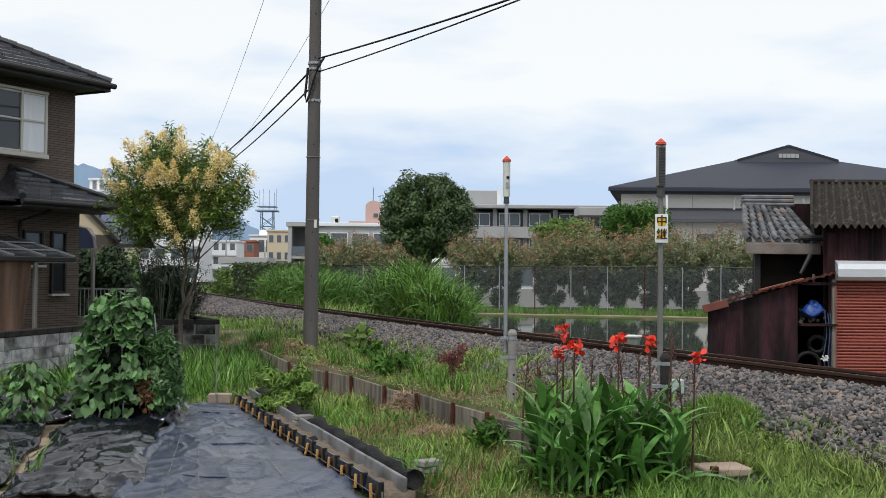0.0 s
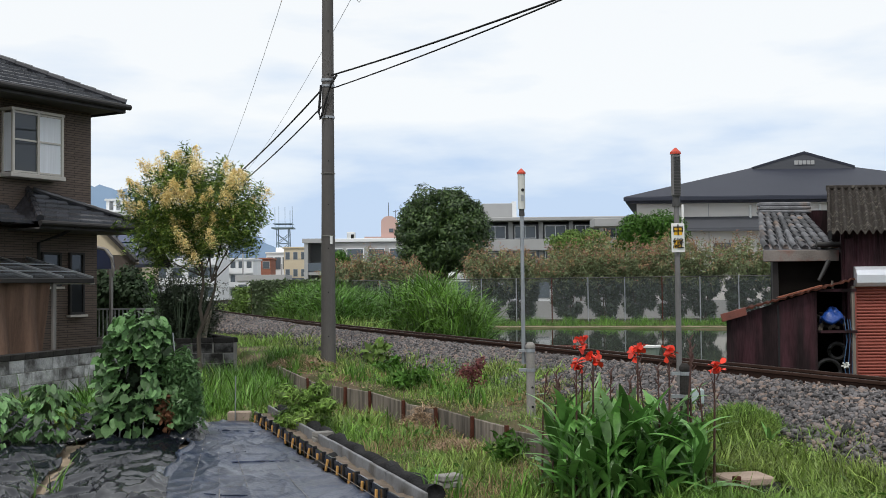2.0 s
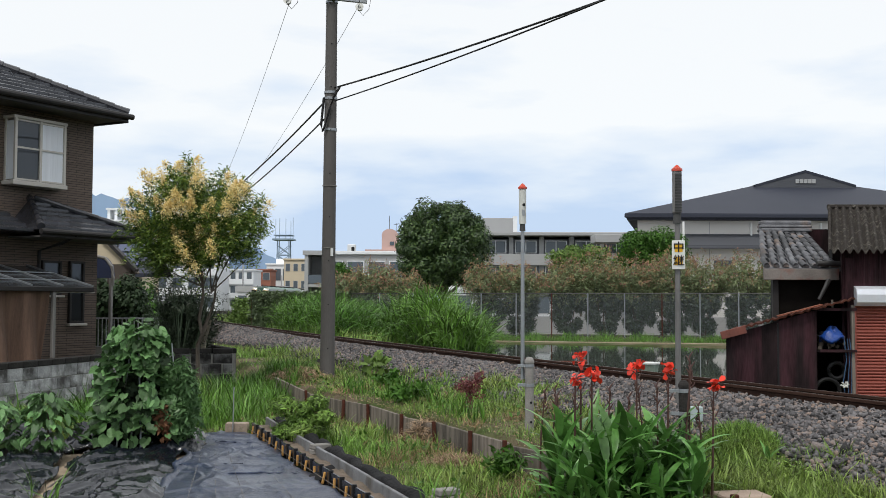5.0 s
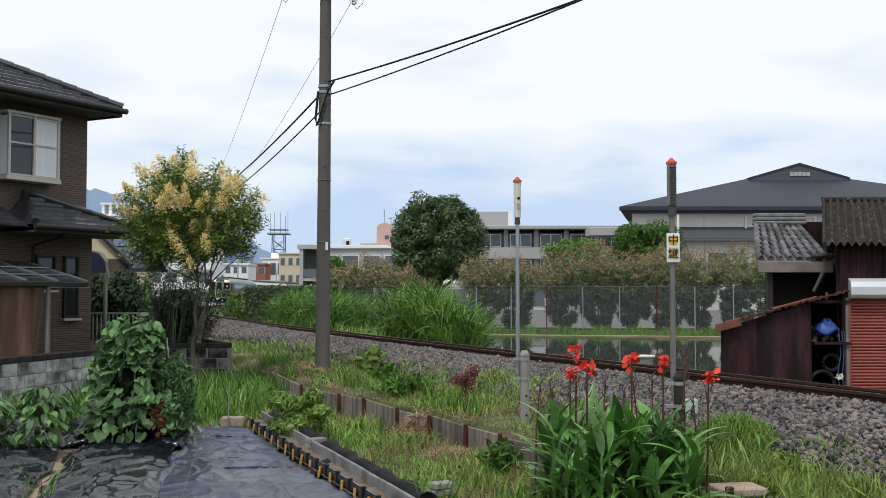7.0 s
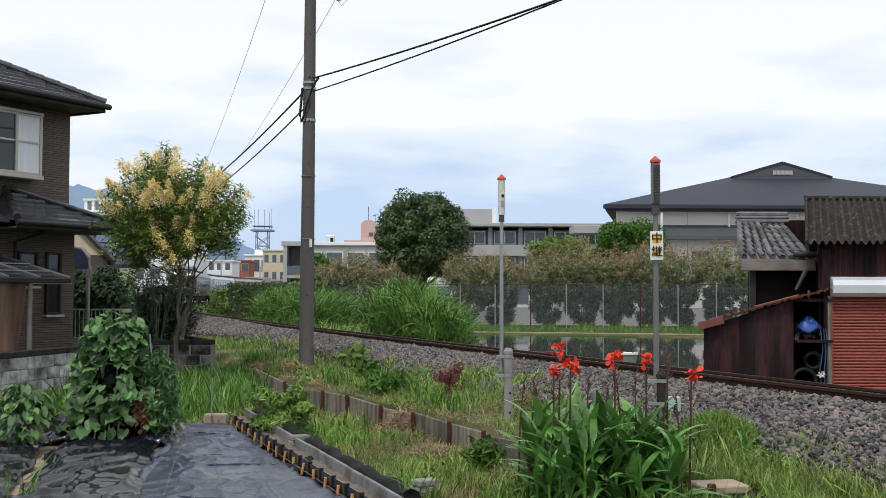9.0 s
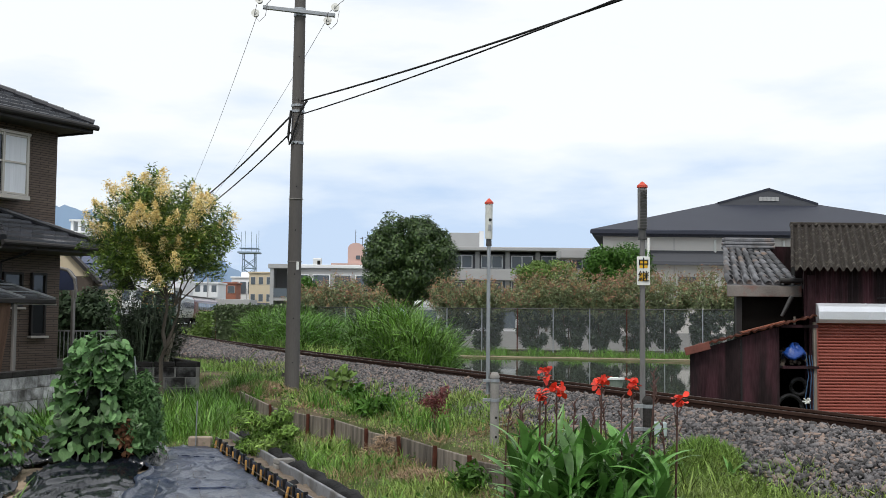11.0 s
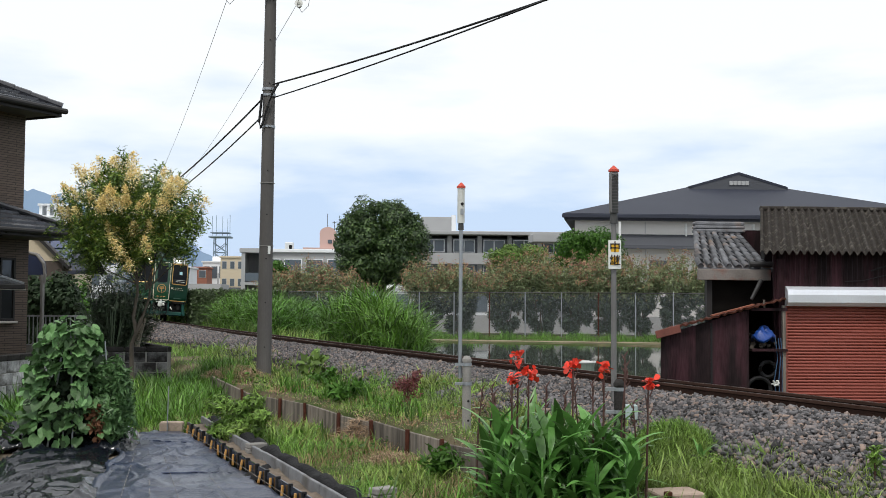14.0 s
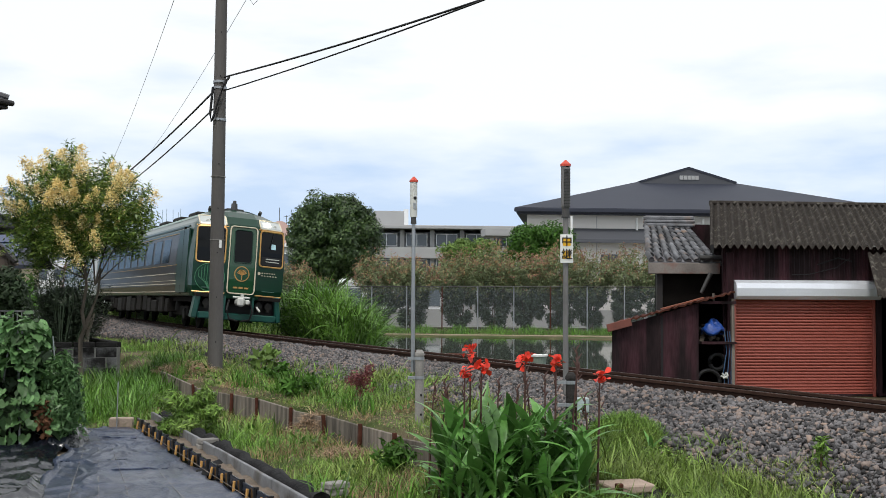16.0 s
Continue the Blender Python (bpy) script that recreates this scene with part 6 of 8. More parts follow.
def build_cactus_shrub():
    """A dark shrub of upright spiny stems in the planter."""
    t = thing("columnar_shrub", pose(-5.62, 23.9, 0.1), "dark shrub of upright rod-like stems in the planter", "shrub")
    rng = random.Random(12)
    for k in range(80):
        x, y = rng.uniform(-0.66, 0.66), rng.uniform(-0.5, 0.4)
        h = 2.2 - 0.6 * abs(x) ** 1.5 + rng.uniform(-0.95, 0.04)
        z0 = rng.uniform(0.3, 0.8)
        pts = [(x * 0.3, y, 0.35), (x * 0.62, y, z0 + 0.3), (x * 0.95, y, (z0 + h) / 2 + 0.2), (x * 1.15 + rng.uniform(-0.09, 0.09), y, h)]
        part("stem", Shape().tube(pts, [0.010, 0.014, 0.013, 0.006], 5), M_SPINY, t)
    rg = np.random.default_rng(15)
    n, w = 130, 90
    x, y = rg.uniform(-0.72, 0.72, n), rg.uniform(-0.5, 0.4, n)
    top = 2.25 - 0.6 * np.abs(x) ** 1.5 - rg.random(n) ** 1.5 * 1.0
    u = rg.random((n, w)) ** 0.7
    pts = np.stack([x[:, None] * (0.35 + 0.85 * u ** 0.8) + rg.normal(0, 0.028, (n, w)), y[:, None] + rg.normal(0, 0.028, (n, w)), 0.45 + (top[:, None] - 0.45) * u], -1).reshape(-1, 3)
    many("tuft", *LANCE, turns(n * w, 0.6, (0.05, 0.10), rg), pts, M_SPINY, t)
    part("trunk", Shape().tube([(0.42, -0.2, 0.35), (0.48, -0.2, 0.8), (0.62, -0.2, 1.25)], [0.06, 0.055, 0.03], 8), mat("pale bark", (0.22, 0.19, 0.15), 0.9, vary=0.3, scale=8, bump=0.4), t)
    crown("foliage", (0, 0, 1.15), (0.55, 0.45, 0.75), 4000, LANCE, 0.11, M_SPINY, t, 14, 0.4, 0.35, 44)
    soil = part("planter_soil", Shape().sheet([[(-5.6, 22.5, 0.55), (-4.4, 22.7, 0.55)], [(-7.4, 27, 0.55), (-6.3, 27, 0.55)]], 0.4), M_SOIL)
    tagged(soil, "dark soil filling the block planter", "soil", kind="stuff")


def lobed_leaf():
    """A broad five-pointed leaf, cupped and creased along its ribs."""
    out = [(0.10, -0.10), (0.30, -0.16), (0.46, -0.02), (0.51, 0.16), (0.53, 0.34), (0.48, 0.50), (0.40, 0.66), (0.24, 0.80), (0.10, 0.92)]
    v = [(0, 0.02, 0), (0, 0.40, -0.05), (0, 1.0, -0.20)]
    f = []
    for sg in (1, -1):
        k = len(v)
        v += [(sg * x, y, 0.16 * x - 0.14 * y * y + (0.05 if i % 2 else -0.03)) for i, (x, y) in enumerate(out)]
        ids = [0] + list(range(k, k + len(out))) + [2]
        for a, b in zip(ids, ids[1:]):
            f.append((1, a, b) if sg > 0 else (1, b, a))
    return v, f


def build_vine():
    """A gourd vine over a cone of poles, and a tomato beside it."""
    t = thing("gourd_vine", pose(-3.52, 12.75, 0.05), "gourd vine with broad lobed leaves climbing a frame", "vine")
    for k in range(4):
        a = k * math.pi / 2 + 0.5
        part("pole", Shape().cyl((0.22 * math.cos(a), 0.20 * math.sin(a), 0), (0.05 * math.cos(a), 0.05 * math.sin(a), 1.32), 0.011, None, 6), M_STEEL, t)
    rng = np.random.default_rng(21)
    v, f = lobed_leaf()
    sh = Shape().add(v, f)
    meshes = [sh.mesh("leaf", M_GOURD, True)]
    for k in range(640):
        a = rng.uniform(-math.pi, math.pi)
        z = 0.12 + 1.26 * rng.random() ** 0.8
        r = (0.50 - 0.26 * (z / 1.4) ** 1.5) * rng.uniform(0.75, 1.08)
        x, y = r * math.cos(a), 0.8 * r * math.sin(a)
        o = new("leaf", meshes[0])
        o.parent = t
        s = rng.uniform(0.07, 0.165)
        o.matrix_basis = pose(x, y, z, -rng.uniform(-5, 80), rng.uniform(-40, 40), math.degrees(a) - 90 + rng.uniform(-60, 60)) @ Matrix.Scale(s, 4)
    for k in range(26):
        a = rng.uniform(0, 2 * math.pi)
        o = new("leaf", meshes[0])
        o.parent = t
        o.matrix_basis = pose(0.12 * math.cos(a), 0.12 * math.sin(a), 1.3 + 0.16 * rng.random(), rng.uniform(-30, 40), 0, math.degrees(a)) @ Matrix.Scale(rng.uniform(0.06, 0.12), 4)
    # leaves inside the vine, coloured darker to stand for its inner shade
    crown("inner_leaves", (0, 0.05, 0.62), (0.42, 0.36, 0.62), 1500, LEAF, 0.12, M_SHRUB_VINE_SHADE, t, 23, 0.5, 1.0, 18)
    w = thing("tomato_plant", pose(-3.0, 12.7, 0.05), "straggly vine with small cut leaves and a few fruits", "plant")
    part("cane", Shape().cyl((0, 0, 0), (-0.12, 0, 1.2), 0.009, None, 6), M_STEEL, w)
    crown("leaves", (0, 0, 0.62), (0.27, 0.25, 0.66), 2600, LANCE, 0.10, M_GOURD, w, 24, 0.4, 0.9, 26)
    crown("dead_leaves", (-0.17, -0.17, 0.28), (0.10, 0.08, 0.26), 170, LEAF, 0.07, mat("dead leaf brown", (0.15, 0.065, 0.03), 0.9, vary=0.4, scale=12, bump=0), w, 25, 0.5, 1.2, 8)


def build_eggplants():
    v, f = lobed_leaf()
    me = Shape().add([(x * 0.62, y, z) for x, y, z in v], f).mesh("leaf", M_GOURD, True)
    rng = np.random.default_rng(31)
    for x, y, n, h in ((-4.30, 12.1, 170, 0.66), (-4.78, 11.9, 130, 0.58)):
        t = thing("vegetable_plant", pose(x, y, 0.06), "bushy vegetable plant with broad green leaves", "plant", "vegetable plants")
        part("stem", Shape().tube([(0, 0, 0), (0.02, 0, h * 0.5), (0, 0, h * 0.9)], [0.014, 0.011, 0.006], 6), M_STEM, t)
        for k in range(n):
            a = rng.uniform(0, 2 * math.pi)
            z = h * (0.15 + 0.85 * rng.random())
            r = 0.36 * math.sin(math.pi * min(0.95, 0.2 + 0.7 * z / h)) * rng.uniform(0.2, 1)
            o = new("leaf", me)
            o.parent = t
            o.matrix_basis = pose(r * math.cos(a), r * math.sin(a), z, -rng.uniform(5, 55), rng.uniform(-20, 20), math.degrees(a) - 90) @ Matrix.Scale(rng.uniform(0.08, 0.16), 4)


def canna_leaf(length, width, bend):
    """A long pointed leaf with a raised midrib."""
    v, f, n = [], [], 8
    for i in range(n + 1):
        t = i / n
        w = width * (math.sin(math.pi * min(1, 0.08 + 0.92 * t)) ** 0.8) * (1.15 - 0.5 * t) / 2
        y, z = length * bend * t ** 1.8, length * (t - 0.3 * bend * t ** 3)
        v += [(-w, y - 0.16 * w, z + 0.1 * w * math.sin(7 * t)), (0, y + 0.10 * w, z), (w, y - 0.16 * w, z + 0.1 * w * math.sin(9 * t + 1))]
    for i in range(n):
        a = 3 * i
        f += [(a, a + 1, a + 4, a + 3), (a + 1, a + 2, a + 5, a + 4)]
    return Shape().add(v, f)


def build_cannas():
    rng = random.Random(17)
    kinds = [canna_leaf(0.42, 0.078, b).mesh("leaf", M_CANNA, True) for b in (0.25, 0.45, 0.7, 1.0)]
    group = "canna clump"
    stalks = []
    for k in range(100):
        x, y = rng.uniform(0.88, 2.0), rng.uniform(8.75, 9.85)
        stalks.append((x, y, rng.uniform(0.32, 0.68) * (1 - 0.25 * abs(x - 1.45))))
    flowers = [(1.10, 9.30, 1.25), (1.19, 9.30, 1.13), (1.04, 9.2, 1.09), (1.56, 9.30, 1.19), (1.82, 9.30, 1.17), (2.12, 9.0, 1.06)]
    buds = [(0.86, 9.5, 0.95), (0.95, 9.6, 1.0), (1.33, 9.4, 1.02), (1.47, 9.35, 0.95), (1.66, 9.5, 1.0), (1.95, 9.3, 1.2), (2.0, 9.35, 1.28), (2.06, 9.1, 0.9), (0.78, 9.6, 0.98), (1.75, 9.4, 1.05)]
    for x, y, h in stalks:
        t = thing("canna", pose(x, y, 0.0, 0, 0, rng.uniform(0, 360)), "canna plant with broad upright green leaves", "canna", group)
        part("stalk", Shape().cyl((0, 0, 0), (0, 0, h), 0.014, 0.009, 7), M_CANNA, t)
        for q in range(rng.randint(5, 7)):
            o = new("leaf", rng.choice(kinds[:3] if q > 1 else kinds[1:]))
            o.parent = t
            o.matrix_basis = pose(0, 0, h * (0.10 + 0.17 * q), -rng.uniform(4, 34), rng.uniform(-14, 14), q * 140 + rng.uniform(-30, 30)) @ Matrix.Scale(rng.uniform(0.75, 1.15), 4)
    petal = ([(0, 0, 0), (0.020, 0.02, 0.018), (0.030, 0.045, 0.03), (0.012, 0.07, 0.02), (-0.012, 0.072, 0.026), (-0.028, 0.045, 0.034), (-0.018, 0.02, 0.02)], [(0, 1, 2, 3, 4, 5, 6)])
    for k, (x, y, z) in enumerate(flowers):
        t = thing("canna_flower", pose(x, y, 0), "scarlet canna bloom on a tall dark stem", "flower", "canna blooms")
        part("stem", Shape().tube([(-0.01, 0.05, 0.0), (0.0, 0.03, z * 0.6), (0.0, 0, z - 0.03)], [0.011, 0.009, 0.006], 7), M_STEM, t)
        rg = np.random.default_rng(200 + k)
        n = 20
        pts = np.stack([rg.normal(0, 0.022, n), rg.normal(0, 0.022, n), z + rg.uniform(-0.055, 0.03, n)], -1)
        many("petals", *petal, turns(n, 1.0, (0.55, 0.95), rg), pts, M_PETAL, t)
        for q in range(4):
            part("bud", Shape().cyl((0.012 * math.cos(q * 2), 0.012 * math.sin(q * 2), z - 0.10 - 0.05 * q), (0.04 * math.cos(q * 2), 0.04 * math.sin(q * 2), z - 0.04 - 0.05 * q), 0.008, 0.003, 6), M_STEM, t)
    for x, y, z in buds:
        t = thing("budding_canna", pose(x, y, 0), "dark budding canna stalk before flowering", "canna", "canna stems")
        lean = rng.uniform(-0.06, 0.08)
        part("stem", Shape().tube([(0, 0, 0), (lean * 0.3, 0, z * 0.6), (lean, 0, z)], [0.010, 0.008, 0.005], 7), M_STEM, t)
        for q in range(6):
            zz = z - 0.035 * q
            part("bud", Shape().cyl((lean, 0, zz - 0.01), (lean + 0.03 * math.cos(q * 2.4), 0.03 * math.sin(q * 2.4), zz + 0.035), 0.009, 0.003, 6), M_STEM, t)
    # a single young leaf by itself
    t = thing("canna", pose(2.93, 10.35, float(ground_z(2.93, 10.35)) - 0.01), "young canna shoot with pale green leaves", "canna", group)
    for q, a in enumerate((30, 160, 280)):
        o = new("leaf", kinds[q])
        o.parent = t
        o.matrix_basis = pose(0, 0, 0.0, -12, 0, a) @ Matrix.Scale(0.58, 4)


def build_small_plants():
    t = thing("fern_bush", pose(2.76, 10.7, 0.22), "feathery rounded green bush beside the ballast", "bush")
    rng = np.random.default_rng(61)
    n = 9000
    a, r = rng.uniform(0, 2 * np.pi, n), np.sqrt(rng.random(n))
    p = np.stack([0.42 * r * np.cos(a), 0.34 * r * np.sin(a), 0.36 * np.sqrt(1 - r ** 2) * rng.random(n) ** 0.5], -1)
    many("foliage", *blade(0.07, 0.005, 0.5, 2), turns(n, 0.8, (0.6, 1.3), rng), p, M_GRASS, t)
    for k, (x, y, r, h, n, m, lf, s, lab) in enumerate((
        (0.30, 15.2, 0.28, 0.62, 800, mat("purple leaf", (0.17, 0.05, 0.05), 0.6, vary=0.3, bump=0, island=0.5, trans=0.2), LANCE, 0.06, "small bush with purple-red leaves"),
        (-1.35, 21.6, 0.40, 0.46, 90, M_BUSH_LT, LEAF, 0.19, "broad-leaved green plant on the bank"),
        (-1.66, 13.2, 0.46, 0.66, 5200, M_GRASS, LANCE, 0.075, "bushy bright green plant by the trough"),
        (0.55, 10.9, 0.26, 0.32, 420, M_BUSH, LANCE, 0.10, "leafy weed growing by the boards"),
        (-1.0, 19.3, 0.3, 0.30, 260, M_BUSH, LEAF, 0.10, "leafy green weed on the bank"),
        (3.98, 9.0, 0.06, 0.30, 110, M_GRASS, LANCE, 0.08, "upright pale green weed on the ballast"),
        (-0.5, 16.4, 0.35, 0.28, 300, M_BUSH, LANCE, 0.16, "clump of leafy weeds"),
        (-6.1, 13.9, 0.5, 0.55, 600, M_BUSH, LEAF, 0.10, "leafy weeds along the wall"))):
        t = thing("plant", pose(x, y, float(ground_z(x, y))), lab, "plant")
        part("stem", Shape().cyl((0, 0, 0), (0, 0, h * 0.8), 0.01, 0.005, 6), M_STEM, t)
        crown("leaves", (0, 0, h * 0.55), (r, r, h * 0.5), n, lf, s, m, t, 300 + k, 0.4, 0.9, 14)
    # iris-like clumps with long blades
    for k, (x, y, n, h) in enumerate(((-0.75, 17.0, 60, 0.42), (-0.2, 16.2, 50, 0.4), (-1.5, 18.0, 60, 0.4), (0.35, 13.9, 45, 0.34), (0.0, 9.0, 26, 0.42), (0.62, 9.35, 22, 0.4), (0.1, 14.6, 45, 0.34), (-3.3, 9.3, 14, 0.4))):
        rg = np.random.default_rng(400 + k)
        p = np.stack([x + rg.normal(0, 0.11, n), y + rg.normal(0, 0.11, n), np.full(n, float(ground_z(x, y)))], -1)
        ob = many("blade_clump", *blade(1.0, 0.05, 0.45, 4), turns(n, 0.3, (h * 0.6, h * 1.15), rg), p, M_REED)
        tagged(ob, "clump of long narrow green blades", "grass clump", "grass clumps", "stuff")


build_fence()
build_dome_tree()
build_oleanders()
build_round_bushes()
build_hedge()
build_reeds()
build_grass()
build_flower_tree()
build_cactus_shrub()
build_vine()
build_eggplants()
build_cannas()
build_small_plants()


# ---- distant buildings and hills ----
def facade(name, m, w, h, d, wall, rows, label, category="building", floors=3, bays=6, win=(0.7, 0.5), balcony=False, roof_h=0.35, roof_m=None, group="far buildings"):
    """A block with its storeys, windows that go into the wall, and a parapet. Front faces -y."""
    t = thing(name, m, label, category, group)
    part("wall", Shape().box((0, d / 2, h / 2), (w, d, h)), wall, t)
    part("roof", Shape().box((0, d / 2, h + roof_h / 2), (w + 0.5, d + 0.5, roof_h), bev=0.04), roof_m or wall, t)
    fh = h / floors
    for r in range(floors):
        if balcony:
            part("balcony", Shape().box((0, -0.55, r * fh + 0.55), (w, 0.1, 1.0)).box((0, -0.28, r * fh + 0.05), (w, 0.62, 0.12)), wall, t)
        for b in range(bays):
            x = -w / 2 + (b + 0.5) * w / bays
            ww, hh = w / bays * win[0], fh * win[1]
            p = part("window", Shape().box((x, -0.03, r * fh + fh * 0.58), (ww + 0.16, 0.08, hh + 0.16)), M_SCHOOL if wall is not M_SCHOOL else M_APART, t)
            part("pane", Shape().box((x, -0.075, r * fh + fh * 0.58), (ww, 0.03, hh)), M_FARWIN, p)
    return t


def build_gym():
    g = thing("gymnasium", Matrix(), "large grey gymnasium with a dark hipped roof and small gable", "gymnasium")
    y0, zt = 100.0, 9.75
    part("wall", Shape().add([(16.9, y0, 0), (52.1, y0, 0), (58, y0 + 26, 0), (23, y0 + 26, 0), (16.9, y0, 9.4), (52.1, y0, 9.4), (58, y0 + 26, 9.4), (23, y0 + 26, 9.4)], [(0, 1, 5, 4), (1, 2, 6, 5), (2, 3, 7, 6), (3, 0, 4, 7), (4, 5, 6, 7)]), M_GYMWALL, g)
    x0, x1 = 15.6, 53.5
    rf = part("roof", Shape().add([(x0, y0 - 1.2, zt), (x1, y0 - 1.2, zt), (x1 + 6.2, y0 + 28, zt), (x0 + 6.2, y0 + 28, zt), (30.2, y0 + 10, 13.45), (39.4, y0 + 10, 13.45), (x0 + 0.2, y0 - 1.0, zt - 0.55), (x1, y0 - 1.0, zt - 0.55), (x1 + 6.2, y0 + 28, zt - 0.55), (x0 + 6.4, y0 + 28, zt - 0.55)], [(0, 1, 5, 4), (1, 2, 5), (2, 3, 4, 5), (3, 0, 4), (0, 6, 7, 1), (3, 9, 6, 0), (6, 9, 8, 7)]), M_GYMROOF, g, "dark grey metal roof")
    part("eave", Shape().box((34.55, y0 - 1.25, zt - 0.22), (38.0, 0.2, 0.36), bev=0.05), M_GYMROOF, rf)
    part("gable_roof", Shape().add([(29.9, y0 + 9.0, 13.42), (34.8, y0 + 9.0, 14.85), (39.7, y0 + 9.0, 13.42), (29.9, y0 + 18, 13.42), (34.8, y0 + 18, 14.85), (39.7, y0 + 18, 13.42), (29.9, y0 + 9, 13.2), (34.8, y0 + 9, 14.6), (39.7, y0 + 9, 13.2)], [(0, 3, 4, 1), (1, 4, 5, 2), (0, 1, 7, 6), (1, 2, 8, 7)]), M_GYMROOF, rf)
    part("gable_front", Shape().add([(29.9, y0 + 9.04, 13.0), (39.7, y0 + 9.04, 13.0), (39.7, y0 + 9.04, 13.40), (34.8, y0 + 9.04, 14.82), (29.9, y0 + 9.04, 13.40)], [(0, 1, 2, 3, 4)]), M_GYMBAND, rf)
    for k in range(5):
        part("louvre", Shape().box((34.0 + 0.4 * k, y0 + 8.98, 13.75), (0.34, 0.06, 0.4)), M_SCHOOL, rf)
    # lower roof band across the wall
    part("band", Shape().box((35.5, y0 - 1.36, 6.72), (33.0, 0.12, 0.2), bev=0.03), M_GYMBAND, g)
    part("band_slope", Shape().add([(19.0, y0 - 1.3, 6.95), (52, y0 - 1.3, 6.95), (52, y0 - 0.02, 8.0), (19.0, y0 - 0.02, 8.0), (19.0, y0 - 1.3, 6.65), (52, y0 - 1.3, 6.65), (19, y0 - 0.02, 6.65)], [(0, 1, 2, 3), (0, 4, 5, 1), (0, 3, 6, 4)]), M_GYMBAND, g, "dark lean-to roof band")
    for x in (20.7, 27.0, 33.2, 39.5, 46):
        part("downpipe", Shape().cyl((x, y0 - 0.1 if x != 20.7 else y0 - 1.4, 9.0), (x, y0 - 0.1 if x != 20.7 else y0 - 1.4, 0.2), 0.11, None, 7), M_WHITE, g)
        part("wall_joint", Shape().box((x + 2.6, y0 - 0.02, 4.6), (0.06, 0.04, 9.0)), M_SCHOOL, g)
    for x in (24.5, 30.0, 37.0):
        part("window", Shape().box((x, y0 - 0.05, 5.2), (1.6, 0.1, 0.9)), M_FARWIN, g)


def build_school():
    s = thing("school", Matrix(), "long grey concrete school building with balconies", "school")
    y0 = 130
    part("wall", Shape().box((16, y0 + 5, 4.6), (26, 10, 9.2)), M_SCHOOL, s)
    part("roof_slab", Shape().box((16, y0 + 4.2, 9.75), (26.6, 12, 0.42), bev=0.06), M_SCHOOL, s)
    part("penthouse", Shape().box((6.0, y0 + 4, 10.9), (3.9, 4, 1.9), bev=0.05), M_SCHOOL, s)
    part("penthouse_side", Shape().box((7.9, y0 + 4, 11.0), (0.5, 4.2, 2.1)), M_APART, s)
    for r, z in enumerate((7.6, 4.6, 1.6)):
        # flat dark strip on the wall stands for shade behind the balcony
        part("dark_recess", Shape().box((16, y0 - 0.05, z + 0.75), (25.6, 0.08, 1.75)), M_FARWIN if r else M_GYMBAND, s)
        part("balcony", Shape().box((16, y0 - 1.1, z - 0.75), (26, 0.12, 1.25)).box((16, y0 - 0.55, z - 1.35), (26, 1.2, 0.15)), M_SCHOOL, s, "concrete balcony")
        for k in range(7):
            x = 4.7 + 3.5 * k
            w = part("window", Shape().box((x + 0.8, y0 - 0.12, z + 0.72), (2.5, 0.06, 1.5)), M_APART, s)
            for q in range(2):
                part("pane", Shape().box((x + 0.2 + 1.2 * q, y0 - 0.16, z + 0.72), (1.08, 0.05, 1.3)), M_FARWIN, w)
            part("pier", Shape().box((x - 0.9, y0 - 0.2, z + 0.6), (0.5, 0.3, 2.6)), M_SCHOOL, s)
    part("canopy", Shape().box((18.3, y0 - 6, 8.9), (4.6, 4, 0.9), bev=0.05), M_SCHOOL, s)


